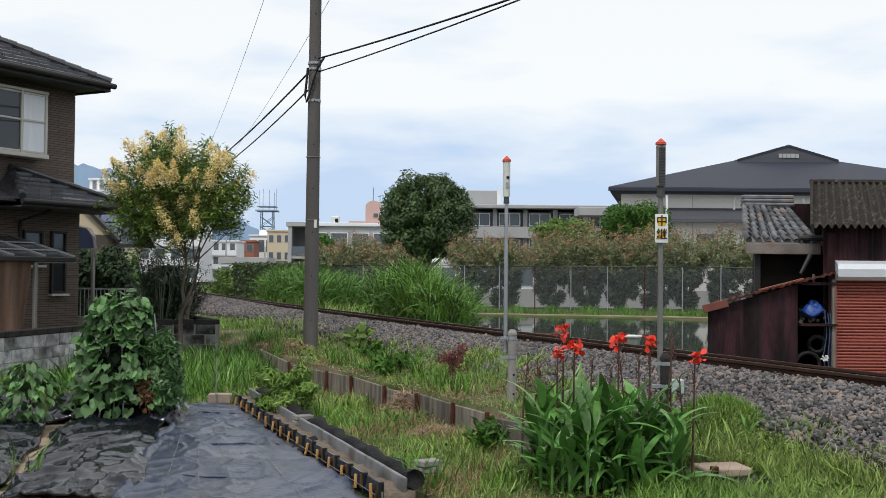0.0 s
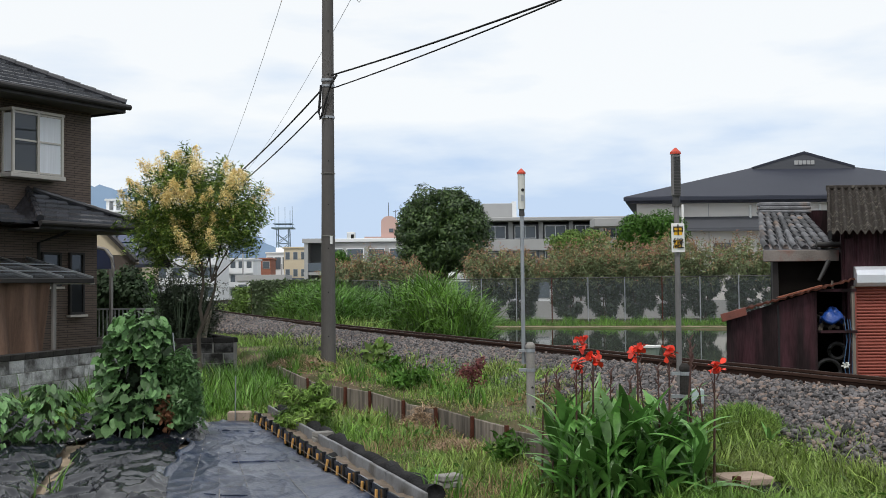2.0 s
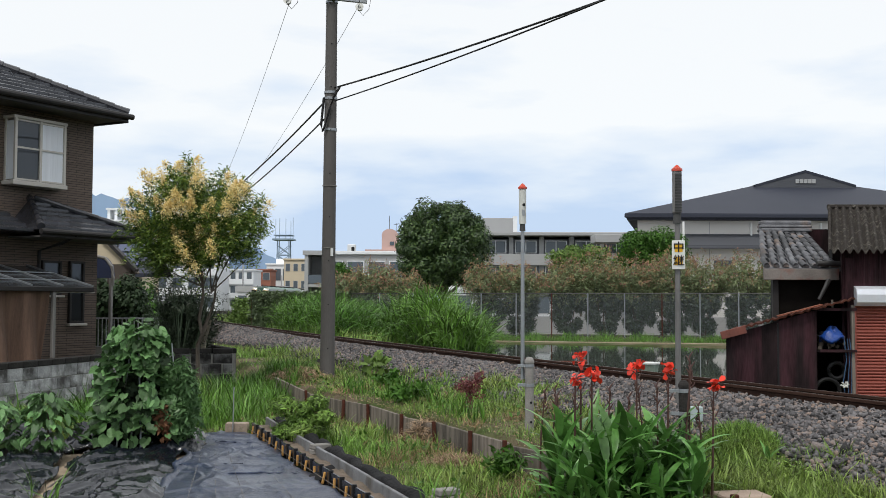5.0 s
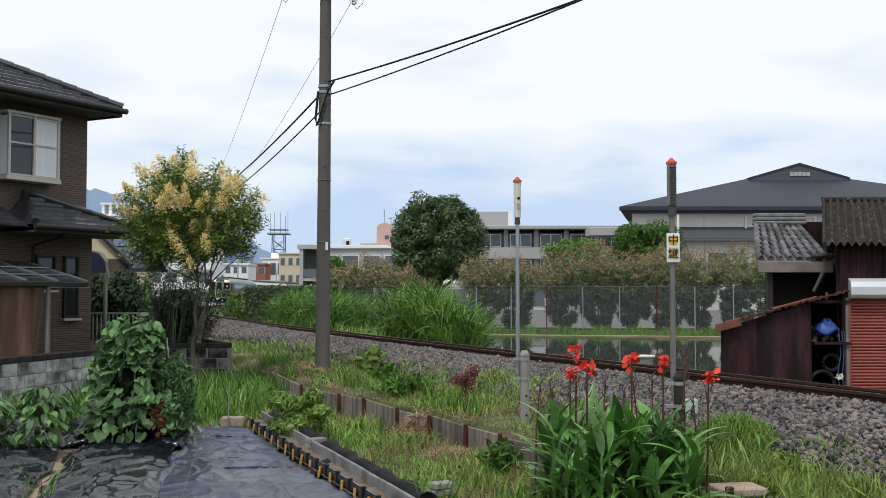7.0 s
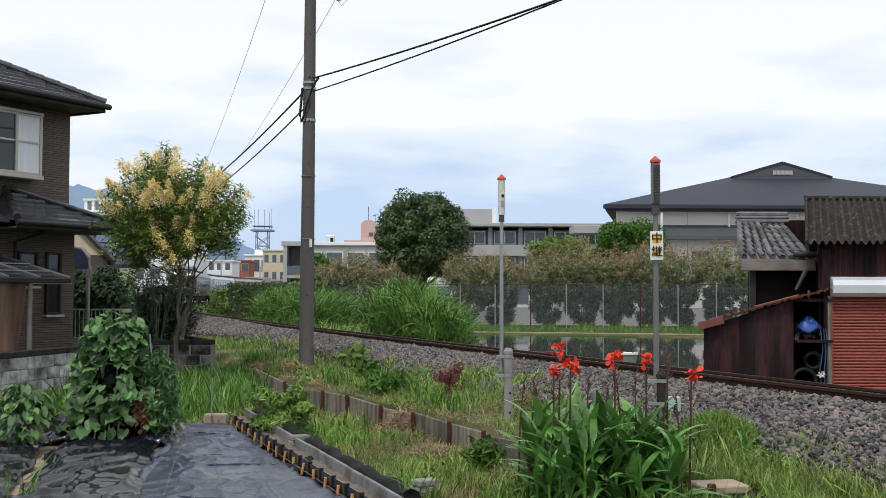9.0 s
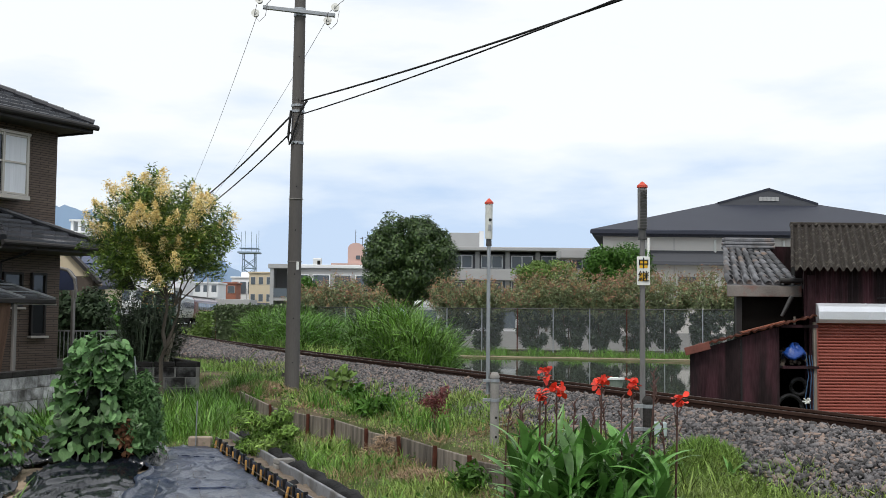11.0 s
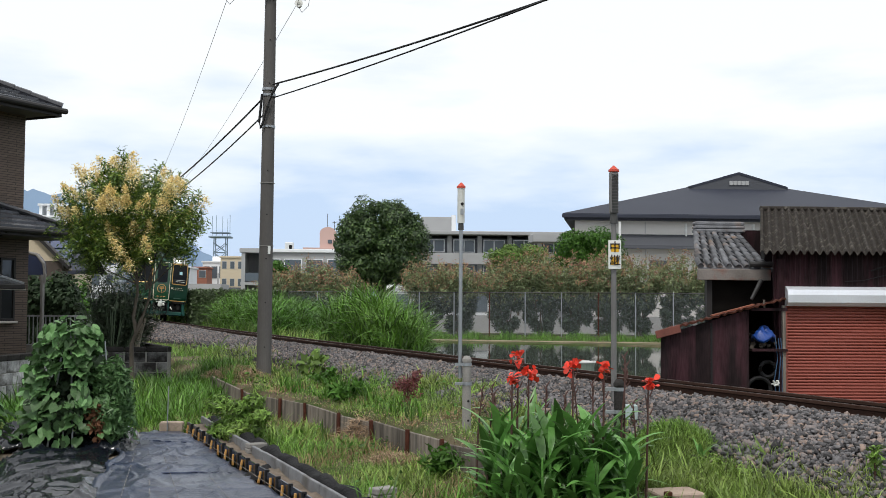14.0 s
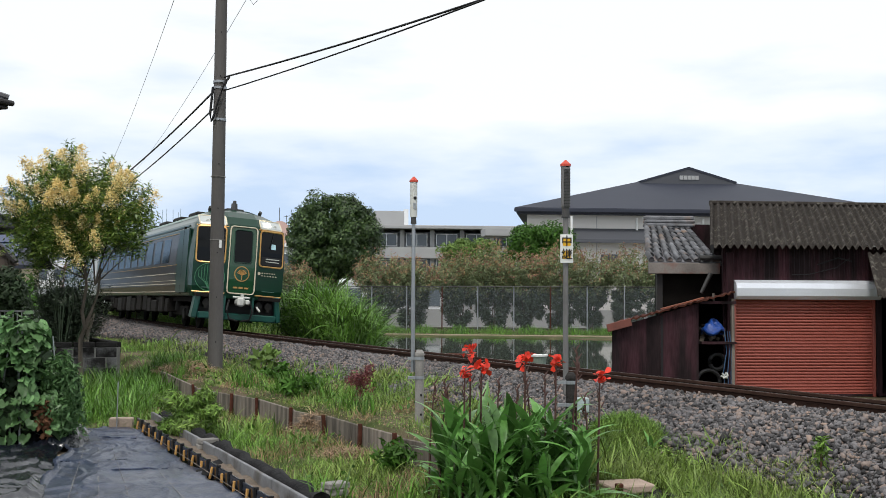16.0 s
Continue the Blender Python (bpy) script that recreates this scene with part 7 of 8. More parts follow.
def build_city():
    facade("building", pose(-7.0, 110, 0), 10.4, 6.5, 8, M_SCHOOL, 2, "grey two-storey concrete building with wide windows", floors=2, bays=5, win=(0.74, 0.42), roof_m=M_APART)
    t = thing("stair_tower", pose(-12.65, 107.5, 0), "grey open concrete stair tower", "stair tower")
    part("frame", Shape().box((-0.75, 0, 3.3), (0.35, 3, 6.6)).box((1.15, 0, 3.3), (0.9, 3, 6.6)).box((0.1, 0, 6.5), (2.4, 3.2, 0.4)).box((0.1, 0, 3.4), (2.2, 2.8, 0.3)).box((0.1, 1.4, 3.3), (2.2, 0.2, 6.5)), M_SCHOOL, t)
    part("rail", Shape().box((0.1, -1.4, 4.0), (1.5, 0.1, 0.8)), M_FARWIN, t)
    # pink building and roof hut
    p = thing("pink_building", pose(-9.95, 180, 0), "pink plaster building with an arched roof hut", "building", "far buildings")
    part("wall", Shape().box((-0.6, 3, 5.2), (5.6, 6, 10.4)), M_PINK, p)
    hut = Shape().box((0.55, 2.5, 11.2), (2.6, 4, 3.2))
    part("roof_hut", hut, M_PINK, p)
    part("arch", Shape().extrude([(0.55 + 1.3 * math.cos(a), 12.8 + 0.95 * math.sin(a)) for a in np.linspace(0, math.pi, 9)], 0.5, 4.5, "y"), M_PINK, p)
    part("window", Shape().box((0.9, 0.44, 11.4), (0.7, 0.1, 0.6)), M_FARWIN, p)
    part("antenna", Shape().cyl((0.4, 2, 13.6), (0.4, 2, 16.0), 0.05, None, 5).cyl((1.5, 2, 12.8), (1.5, 2, 14.8), 0.05, None, 5).cyl((1.1, 2, 14.5), (2.0, 2, 14.7), 0.05, None, 5), M_STEEL_DK, p)
    ch = thing("roof_tank", pose(-12.9, 150, 7.95), "small white rooftop tank hut", "tank")
    part("body", Shape().box((0, 0, 0.7), (1.1, 1, 1.9), bev=0.08), M_APART, ch)
    part("vent", Shape().box((0.2, -0.52, 1.0), (0.4, 0.05, 0.6)), M_BLACK, ch)
    facade("building", pose(-14.5, 150, 0), 6, 7.6, 6, M_APART, 2, "white flat-roofed building near the track", floors=2, bays=4)
    # pale flats
    facade("apartment_building", pose(-41.0, 218, 0), 6.3, 8.0, 9, M_APART, 3, "white three-storey apartment building with balconies", "apartment building", 3, 4, (0.55, 0.6), True)
    facade("apartment_building", pose(-53.5, 200, 0), 17, 16.2, 10, M_APART, 6, "tall white apartment block behind the trees", "apartment building", 5, 6, (0.6, 0.5), True)
    facade("apartment_building", pose(-41, 165, 0), 14, 11.5, 9, M_APART, 3, "white apartment building with balconies", "apartment building", 4, 6, (0.55, 0.55), True)
    t = thing("roof_structure", pose(-61.2, 203, 16.55), "white rooftop stair hut with ribs", "roof hut")
    for k in range(4):
        part("rib", Shape().box((k * 1.3, 0, 0.95), (0.5, 3, 1.9)), M_APART, t)
    part("top", Shape().box((2.0, 0, 2.05), (5.0, 3.4, 0.35)), M_APART, t)
    facade("building", pose(-31.8, 234, 0), 4.9, 10.7, 9, M_CREAM, 3, "cream three-storey building with a roof deck", floors=3, bays=3, win=(0.5, 0.4))
    facade("building", pose(-38.2, 252, 0), 5.2, 10.3, 10, M_APART, 2, "low white house with a flat roof", floors=2, bays=3)
    facade("building", pose(-40.0, 241, 0), 3.8, 8.7, 7, mat("red-brown wall", (0.30, 0.12, 0.08), 0.8, vary=0.1), 2, "house with a red-brown upper storey", floors=3, bays=2)
    facade("building", pose(-33.8, 202, 0), 8.5, 3.7, 9, M_APART, 1, "low white house with a slate roof", floors=1, bays=4, roof_h=1.1, roof_m=M_SCHOOL)
    facade("building", pose(4.5, 96, 0), 9, 2.9, 6, M_APART, 1, "low white annex in the school yard", floors=1, bays=4, roof_h=0.5)
    # pitched roofs of the small houses between them
    for x, y, w, d, h, rise, wall, roof, lab in ((-37.0, 222, 6.5, 6, 3.2, 1.7, M_APART, M_GYMBAND, "small white house with a blue-grey pitched roof"), (-28.6, 216, 6.0, 6, 2.8, 1.6, M_SCHOOL, M_GYMROOF, "small grey house with a dark pitched roof"), (-45.5, 232, 7, 7, 5.6, 2.0, M_CREAM, M_GYMBAND, "two-storey cream house with a grey pitched roof"), (-36.2, 262, 7, 8, 9.6, 2.6, M_APART, M_APART, "white house with a steep pale roof"), (-52.0, 250, 8, 8, 6.4, 2.2, M_APART, M_GYMROOF, "white house with a dark pitched roof")):
        g = thing("town_house", pose(x, y, 0, 0, 0, 8), lab, "house", "far houses")
        part("wall", Shape().box((0, d / 2, h / 2), (w, d, h)), wall, g)
        part("roof", Shape().add([(-w / 2 - 0.5, -0.5, h), (w / 2 + 0.5, -0.5, h), (w / 2 + 0.5, d + 0.5, h), (-w / 2 - 0.5, d + 0.5, h), (-w / 2 - 0.5, d / 2, h + rise), (w / 2 + 0.5, d / 2, h + rise)], [(0, 1, 5, 4), (2, 3, 4, 5), (0, 4, 3), (1, 2, 5), (3, 2, 1, 0)]), roof, g)
        for q in (-1, 0, 1):
            part("window", Shape().box((q * w * 0.3, -0.03, h - 1.25), (w * 0.18, 0.08, 1.0)), M_FARWIN, g)
    # steel tower with a platform
    # steel colour paled and blued to carry the haze of distance
    M_FARSTEEL = mat("haze-paled far steel", (0.24, 0.32, 0.40), 0.7, vary=0.05, bump=0)
    w = thing("lattice_tower", pose(-58.6, 400, -4.1), "steel lattice tower with antennas", "tower")
    for sx in (-1, 1):
        for sy in (-1, 1):
            part("leg", Shape().cyl((sx * 2.6, sy * 2.6, 0), (sx * 2.0, sy * 2.0, 28.5), 0.2, None, 5), M_FARSTEEL, w)
    br = Shape()
    for k in range(7):
        z = 3.5 * k + 2
        for sy in (-1, 1):
            br.cyl((-2.3, sy * 2.3, z), (2.3, sy * 2.3, z + 3.4), 0.12, None, 4).cyl((2.3, sy * 2.3, z), (-2.3, sy * 2.3, z + 3.4), 0.12, None, 4).cyl((-2.3, sy * 2.3, z), (2.3, sy * 2.3, z), 0.12, None, 4)
    part("bracing", br, M_FARSTEEL, w)
    part("platform", Shape().box((0, 0, 28.5), (7.5, 7.5, 0.5)).box((0, 0, 30.0), (6.5, 6.5, 0.25)), M_FARSTEEL, w)
    for x in (-3.0, -1.6, 0.6, 2.4, 3.2):
        part("antenna", Shape().cyl((x, 0, 28.5), (x, 0, 35.0 + (x * 1.7) % 2), 0.09, None, 5), M_FARSTEEL, w)
    # hills
    rows = []
    prof = [(-620, 150), (-480, 138), (-380, 120), (-300, 93), (-262, 86), (-225, 70), (-190, 54), (-165, 50), (-148, 42), (-137, 35), (-120, 24), (-90, 4)]
    xs = np.linspace(-620, -90, 120)
    zs = np.interp(xs, [q[0] for q in prof], [q[1] for q in prof]) + 1.2 * np.sin(xs * 0.35) + 0.8 * np.sin(xs * 0.83)
    tagged(part("backdrop", Shape().sheet([[(x, 900, -2) for x in xs], [(x, 905 + 4 * math.sin(x * 0.1), z * 0.5) for x, z in zip(xs, zs)], [(x, 920, z) for x, z in zip(xs, zs)], [(x, 1100, z * 0.6) for x, z in zip(xs, zs)]]), M_HILL, smooth=True), "blue hazy wooded hills far away", "hill", kind="structure")


def build_neighbours():
    """The carport, railing and next house behind the brown one."""
    c = thing("carport", pose(-8.35, 27.2, 0, 0, 0, -29.4), "carport with a navy end panel and cream posts", "carport")
    navy = mat("navy panel", (0.02, 0.03, 0.075), 0.5, vary=0.15)
    arc = [(-2.3, 2.30), (-2.3, 2.75), (-0.5, 2.83), (0.0, 2.74), (0.2, 2.55), (0.24, 2.30)]
    part("end_panel", Shape().extrude(arc, 0.0, 0.05, "y"), navy, c, "navy blue curved end panel")
    rim = [(-2.3, 0.02, 2.79), (-0.5, 0.02, 2.87), (0.02, 0.02, 2.78), (0.24, 0.02, 2.57), (0.29, 0.02, 2.3), (0.27, 0.02, 2.1)]
    part("rim", Shape().tube(rim, 0.04, 8), M_ALU, c)
    part("roof_sheet", Shape().extrude([(u, z + 0.02) for u, z in arc[1:]] + [(u, z + 0.05) for u, z in reversed(arc[1:])], 0.055, 0.12, "y"), navy, c)
    for x, y in ((0.24, 0.0), (-2.2, 0.0)):
        part("post", Shape().box((x, y, 1.15), (0.08, 0.08, 2.3), bev=0.01), M_ALU, c)
    r = thing("railing", pose(-8.9, 27.6, 0), "grey upright-bar garden railing", "railing")
    part("top_rail", Shape().box((1.0, 0, 1.32), (2.6, 0.05, 0.04)).box((1.0, 0, 0.62), (2.6, 0.05, 0.04)), M_STEEL, r)
    for k in range(27):
        part("bar", Shape().box((-0.28 + 0.098 * k, 0, 0.97), (0.022, 0.022, 0.7)), M_STEEL, r)
    part("base", Shape().box((1.0, 0, 0.31), (2.6, 0.1, 0.62)), M_CONCRETE, r)
    h = thing("neighbour_house", pose(-13.7, 46, 0, 0, 0, 8), "cream house with solar panels on a dark roof", "house")
    part("wall", Shape().box((-0.3, 3, 1.45), (2.8, 6, 2.9)), M_CREAM, h)
    rf = part("roof", Shape().add([(-3.0, -0.6, 2.9), (1.7, -0.6, 2.9), (1.2, 3, 4.5), (-3.0, 3, 4.5), (-3.0, 6.6, 2.9), (1.7, 6.6, 2.9), (-3.0, -0.6, 2.75), (1.7, -0.6, 2.75)], [(0, 1, 2, 3), (3, 2, 5, 4), (0, 6, 7, 1)]), M_GYMROOF, h)
    for k in range(3):
        for q in range(2):
            part("solar_panel", Shape().box((-1.9 + 1.15 * k, 0.35 + 1.4 * q + 0.3, 3.52 + 0.62 * q), (1.05, 1.4, 0.04), rx=23.9), mat("solar cell", (0.015, 0.03, 0.09), 0.2, vary=0.1) if (k, q) == (0, 0) else bpy.data.materials["solar cell"], rf, "dark blue solar panel")
    eave = thing("neighbour_annex", pose(-9.55, 31.5, 0, 0, 0, -10), "cream annex with dark sloping eave boards", "house")
    part("gable", Shape().extrude([(-1.4, 2.8), (0.33, 2.8), (-0.45, 3.5), (-1.4, 3.5)], 0.5, 0.9, "y"), M_CREAM, eave)
    part("lower_wall", Shape().box((-0.5, 0.7, 1.4), (1.78, 0.38, 2.8)), M_DARKWALL, eave)
    part("eave", Shape().box((0.06, 0.45, 3.16), (1.6, 0.22, 0.09), ry=43), M_FASCIA, eave)
    for k in range(5):
        part("rafter", Shape().box((0.0, 0.62 + 0.06 * k, 3.02), (1.4, 0.03, 0.06), ry=43), M_TIMBER, eave)
    low = thing("low_shed", pose(-9.75, 34, 0, 0, 0, -10), "low grey garden shed with a tiled roof", "shed")
    part("wall", Shape().box((0, 1, 0.85), (2.4, 2, 1.7)), M_CONCRETE, low)
    part("roof", Shape().box((0.1, 0.9, 1.86), (3.0, 2.6, 0.12), ry=17, bev=0.03), M_ROOF, low)
    for k, (x, y, z, rr, n) in enumerate(((-8.75, 29.8, 1.5, 1.0, 5200), (-10.2, 36.0, 1.6, 0.9, 2400), (-8.9, 31.5, 1.5, 1.0, 2600), (-10.8, 39.5, 1.3, 1.1, 2800), (-12.6, 43.0, 1.2, 1.1, 2400))):
        b = thing("shrub", pose(x, y, 0), "leafy green garden shrub between the houses", "shrub", "garden shrubs")
        part("stem", Shape().cyl((0, 0, 0), (0, 0, z), 0.06, 0.03, 7), M_BARK, b)
        crown("crown", (0, 0, z), (rr, rr * 0.8, z * 0.75), n, LEAF, 0.15, M_BUSH if k else M_SHRUB_VINE_SHADE, b, 500 + k, 0.3, 1.0, 26)
    for k, (x, y) in enumerate(((-38.4, 210), (-31.6, 213))):
        t = thing("street_pole", pose(x, y, 0), "thin grey distant utility pole", "utility pole", "far poles")
        part("shaft", Shape().cyl((0, 0, 0), (0, 0, 7.0 if k else 9.4), 0.18, 0.13, 8), M_SCHOOL, t)


build_gym()
build_school()
build_city()
build_neighbours()


# ---- the train ----
M_TGREEN = mat("deep green coach paint", (0.004, 0.034, 0.019), 0.3, vary=0.12, scale=1.5, bump=0.01, coat=0.15, spec=0.3)
M_TDOOR = mat("leaf green coach paint", (0.007, 0.056, 0.02), 0.25, vary=0.08, bump=0.01, coat=0.5)
M_TTEAL = mat("teal skirt paint", (0.007, 0.065, 0.052), 0.3, vary=0.12, scale=3, bump=0.02, coat=0.3)
M_TROOF = mat("green-grey roof paint", (0.10, 0.19, 0.15), 0.4, vary=0.15, scale=2)
M_GOLD = mat("gold line", (0.50, 0.29, 0.09), 0.35, 0.35, vary=0.1, bump=0)
M_CREAMLINE = mat("cream line", (0.62, 0.56, 0.42), 0.4, vary=0.05, bump=0)
# brown tone and level streaks paint reflections onto the glossy side
M_TBAND = mat("side band with streaked reflections", (0.030, 0.024, 0.018), 0.3, 0.0, vary=0.6, scale=2.5, bump=0.05, coat=0.2, stretch=(1, 1, 5), spec=0.3)
M_UNDER = mat("grimy underframe", (0.014, 0.013, 0.012), 0.85, spec=0.12, vary=0.4, scale=5)
M_UNDER2 = mat("grey equipment box", (0.025, 0.025, 0.024), 0.8, spec=0.12, vary=0.35, scale=5)
M_LAMP = mat("lit headlamp", (1.0, 0.9, 0.72), 0.3, vary=0, bump=0, glow=9.0)
M_TWHITE = mat("pale coach paint", (0.42, 0.45, 0.45), 0.3, vary=0.08, bump=0.01, coat=0.4)
M_TRED = mat("maroon coach paint", (0.14, 0.03, 0.025), 0.3, vary=0.1, bump=0.01, coat=0.4)
M_TLINE = mat("pale green line", (0.05, 0.20, 0.10), 0.4, vary=0.08, bump=0)
M_PAPER = mat("pale blue card", (0.45, 0.68, 0.75), 0.7, vary=0.03, bump=0)

C_Z = [0.95, 1.25, 1.9, 2.5, 2.95, 3.12, 3.34, 3.52, 3.62]
C_W = [1.34, 1.41, 1.425, 1.40, 1.355, 1.31, 1.13, 0.80, 0.35]
C_F = [0.05, 0.0, 0.0, 0.03, 0.11, 0.17, 0.42, 0.80, 1.25]
NOSE = 10.6


def car_w(z):
    return float(np.interp(z, C_Z, C_W))


def face(x, z, off=0.0):
    """A point on the train's front, off metres in front of it."""
    f, w, a = float(np.interp(z, C_Z, C_F)), car_w(z) * 0.955, abs(x)
    y = NOSE - f - (0.0 if a <= 0.42 else 0.36 * (a - 0.42) / max(0.3, w - 0.42))
    return (x + (0.3 * off * (1 if x > 0.42 else -1 if x < -0.42 else 0)), y + off, z)


def face_patch(x0, x1, z0, z1, off, n=5, sq=True):
    return Shape().sheet([[face(x0 + (x1 - x0) * i / n, z0 + (z1 - z0) * k / n, off) for i in range(n + 1)] for k in range(n + 1)])


def face_loop(x0, x1, z0, z1, off, r=0.07, k=4):
    pts = []
    for cx, cz, a0 in ((x1 - r, z1 - r, 0), (x0 + r, z1 - r, 90), (x0 + r, z0 + r, 180), (x1 - r, z0 + r, 270)):
        pts += [face(cx + r * math.cos(radians(a0 + 90 * i / k)), cz + r * math.sin(radians(a0 + 90 * i / k)), off) for i in range(k + 1)]
    return pts


def car_body(nose):
    s, rings = Shape(), []
    for z, w, f in zip(C_Z, C_W, C_F):
        if nose:
            half = [(w, -10.4), (w, 0.0), (w, 9.7 - f * 0.5), (w * 0.99, 9.98 - f * 0.8), (w * 0.955, NOSE - 0.36 - f), (min(0.42, w * 0.5), NOSE - f)]
        else:
            half = [(w, -10.4), (w, 0.0), (w, 10.2), (w * 0.96, 10.35), (w * 0.6, 10.38), (0.3 * w, 10.4)]
        rings.append([(x, y, z) for x, y in half] + [(-x, y, z) for x, y in reversed(half)])
    n = len(rings[0])
    s.v = [p for r in rings for p in r]
    for k in range(len(rings) - 1):
        for i in range(n):
            s.f.append([k * n + i, k * n + (i + 1) % n, (k + 1) * n + (i + 1) % n, (k + 1) * n + i])
    s.f += [list(range(n - 1, -1, -1)), [(len(rings) - 1) * n + i for i in range(n)]]
    return s


def bogie(parent, y):
    b = part("bogie", Shape().box((0, y, 0.55), (2.0, 2.7, 0.22), bev=0.03).box((0.95, y, 0.5), (0.14, 2.9, 0.28), bev=0.03).box((-0.95, y, 0.5), (0.14, 2.9, 0.28), bev=0.03), M_UNDER, parent, "grimy bogie frame")
    for dy in (-1.05, 1.05):
        for sx in (-1, 1):
            part("wheel", Shape().cyl((sx * 0.50, y + dy, 0.43), (sx * 0.60, y + dy, 0.43), 0.43, None, 24).cyl((sx * 0.49, y + dy, 0.43), (sx * 0.52, y + dy, 0.43), 0.455, None, 24), M_UNDER, b)
            part("axle_box", Shape().box((sx * 0.98, y + dy, 0.43), (0.2, 0.3, 0.32), bev=0.03), M_UNDER2, b)
    for sx in (-1, 1):
        part("spring", Shape().cyl((sx * 0.98, y, 0.5), (sx * 0.98, y, 0.92), 0.15, None, 12), M_UNDER2, b)


def side_details(t, body, lower, accent):
    for sx in (-1, 1):
        # window band and panes
        x = lambda z, o: sx * (car_w(z) + o)
        band = Shape().sheet([[(x(z, 0.006), y, z) for y in (-10.0, 8.0)] for z in (1.92, 2.4, 2.82)])
        bd = part("window_band", band, M_TBAND if accent is M_GOLD else lower, t, "dark window band")
        for k in range(11):
            y = -9.2 + 1.55 * k
            w = 1.12
            part("side_window", Shape().sheet([[(x(z, 0.016), yy, z) for yy in (y - w / 2, y + w / 2)] for z in (1.98, 2.35, 2.74)]), M_SIDEGLASS, bd, "tinted side window")
        part("lower_band", Shape().sheet([[(x(z, 0.007), y, z) for y in (-10.3, 8.1)] for z in (1.02, 1.25, 1.55, 1.86)]), lower, t, "glossy lower side with reflections")
        for z in (1.06, 1.30, 1.40, 1.62, 1.88, 2.86):
            part("side_line", Shape().box((x(z, 0.012), -1.0, z), (0.02, 18.4, 0.018 if z != 1.40 else 0.010)), M_CREAMLINE if z < 1.7 else accent, t)
        # entrance door, recessed, and cab door
        for y, w in ((8.75, 0.42), (9.45, 0.30)):
            d = part("side_door", Shape().box((x(2.0, -0.01), y, 1.98), (0.06, w * 2, 1.9), bev=0.01), body, t)
            part("door_window", Shape().box((x(2.4, 0.02), y, 2.4), (0.02, w * 1.1, 0.8)), M_GLASS_TRAIN, d)
        part("corner_fairing", Shape().box((x(2.0, -0.005), 9.0, 2.0), (0.05, 0.10, 2.0)), M_UNDER, t)
        # roof edge
        part("gutter", Shape().box((x(3.0, 0.0), -0.5, 3.02), (0.05, 19.6, 0.05)), body, t)
        # equipment under the floor
        rg = random.Random(3 + sx)
        y = -6.0
        while y < 6.2:
            w = rg.uniform(0.35, 1.1)
            part("equipment_box", Shape().box((sx * 1.12, y + w / 2, 0.66 + rg.uniform(-0.06, 0.06)), (0.4, w, rg.uniform(0.38, 0.6)), bev=0.03), rg.choice((M_UNDER, M_UNDER2, M_UNDER)), t, "underfloor equipment box")
            y += w + rg.uniform(0.05, 0.4)
    part("underframe", Shape().box((0, 0, 0.9), (2.3, 20.4, 0.22)), M_UNDER, t)


M_SIDEGLASS = glass("side glass", (0.03, 0.045, 0.06), 0.08)


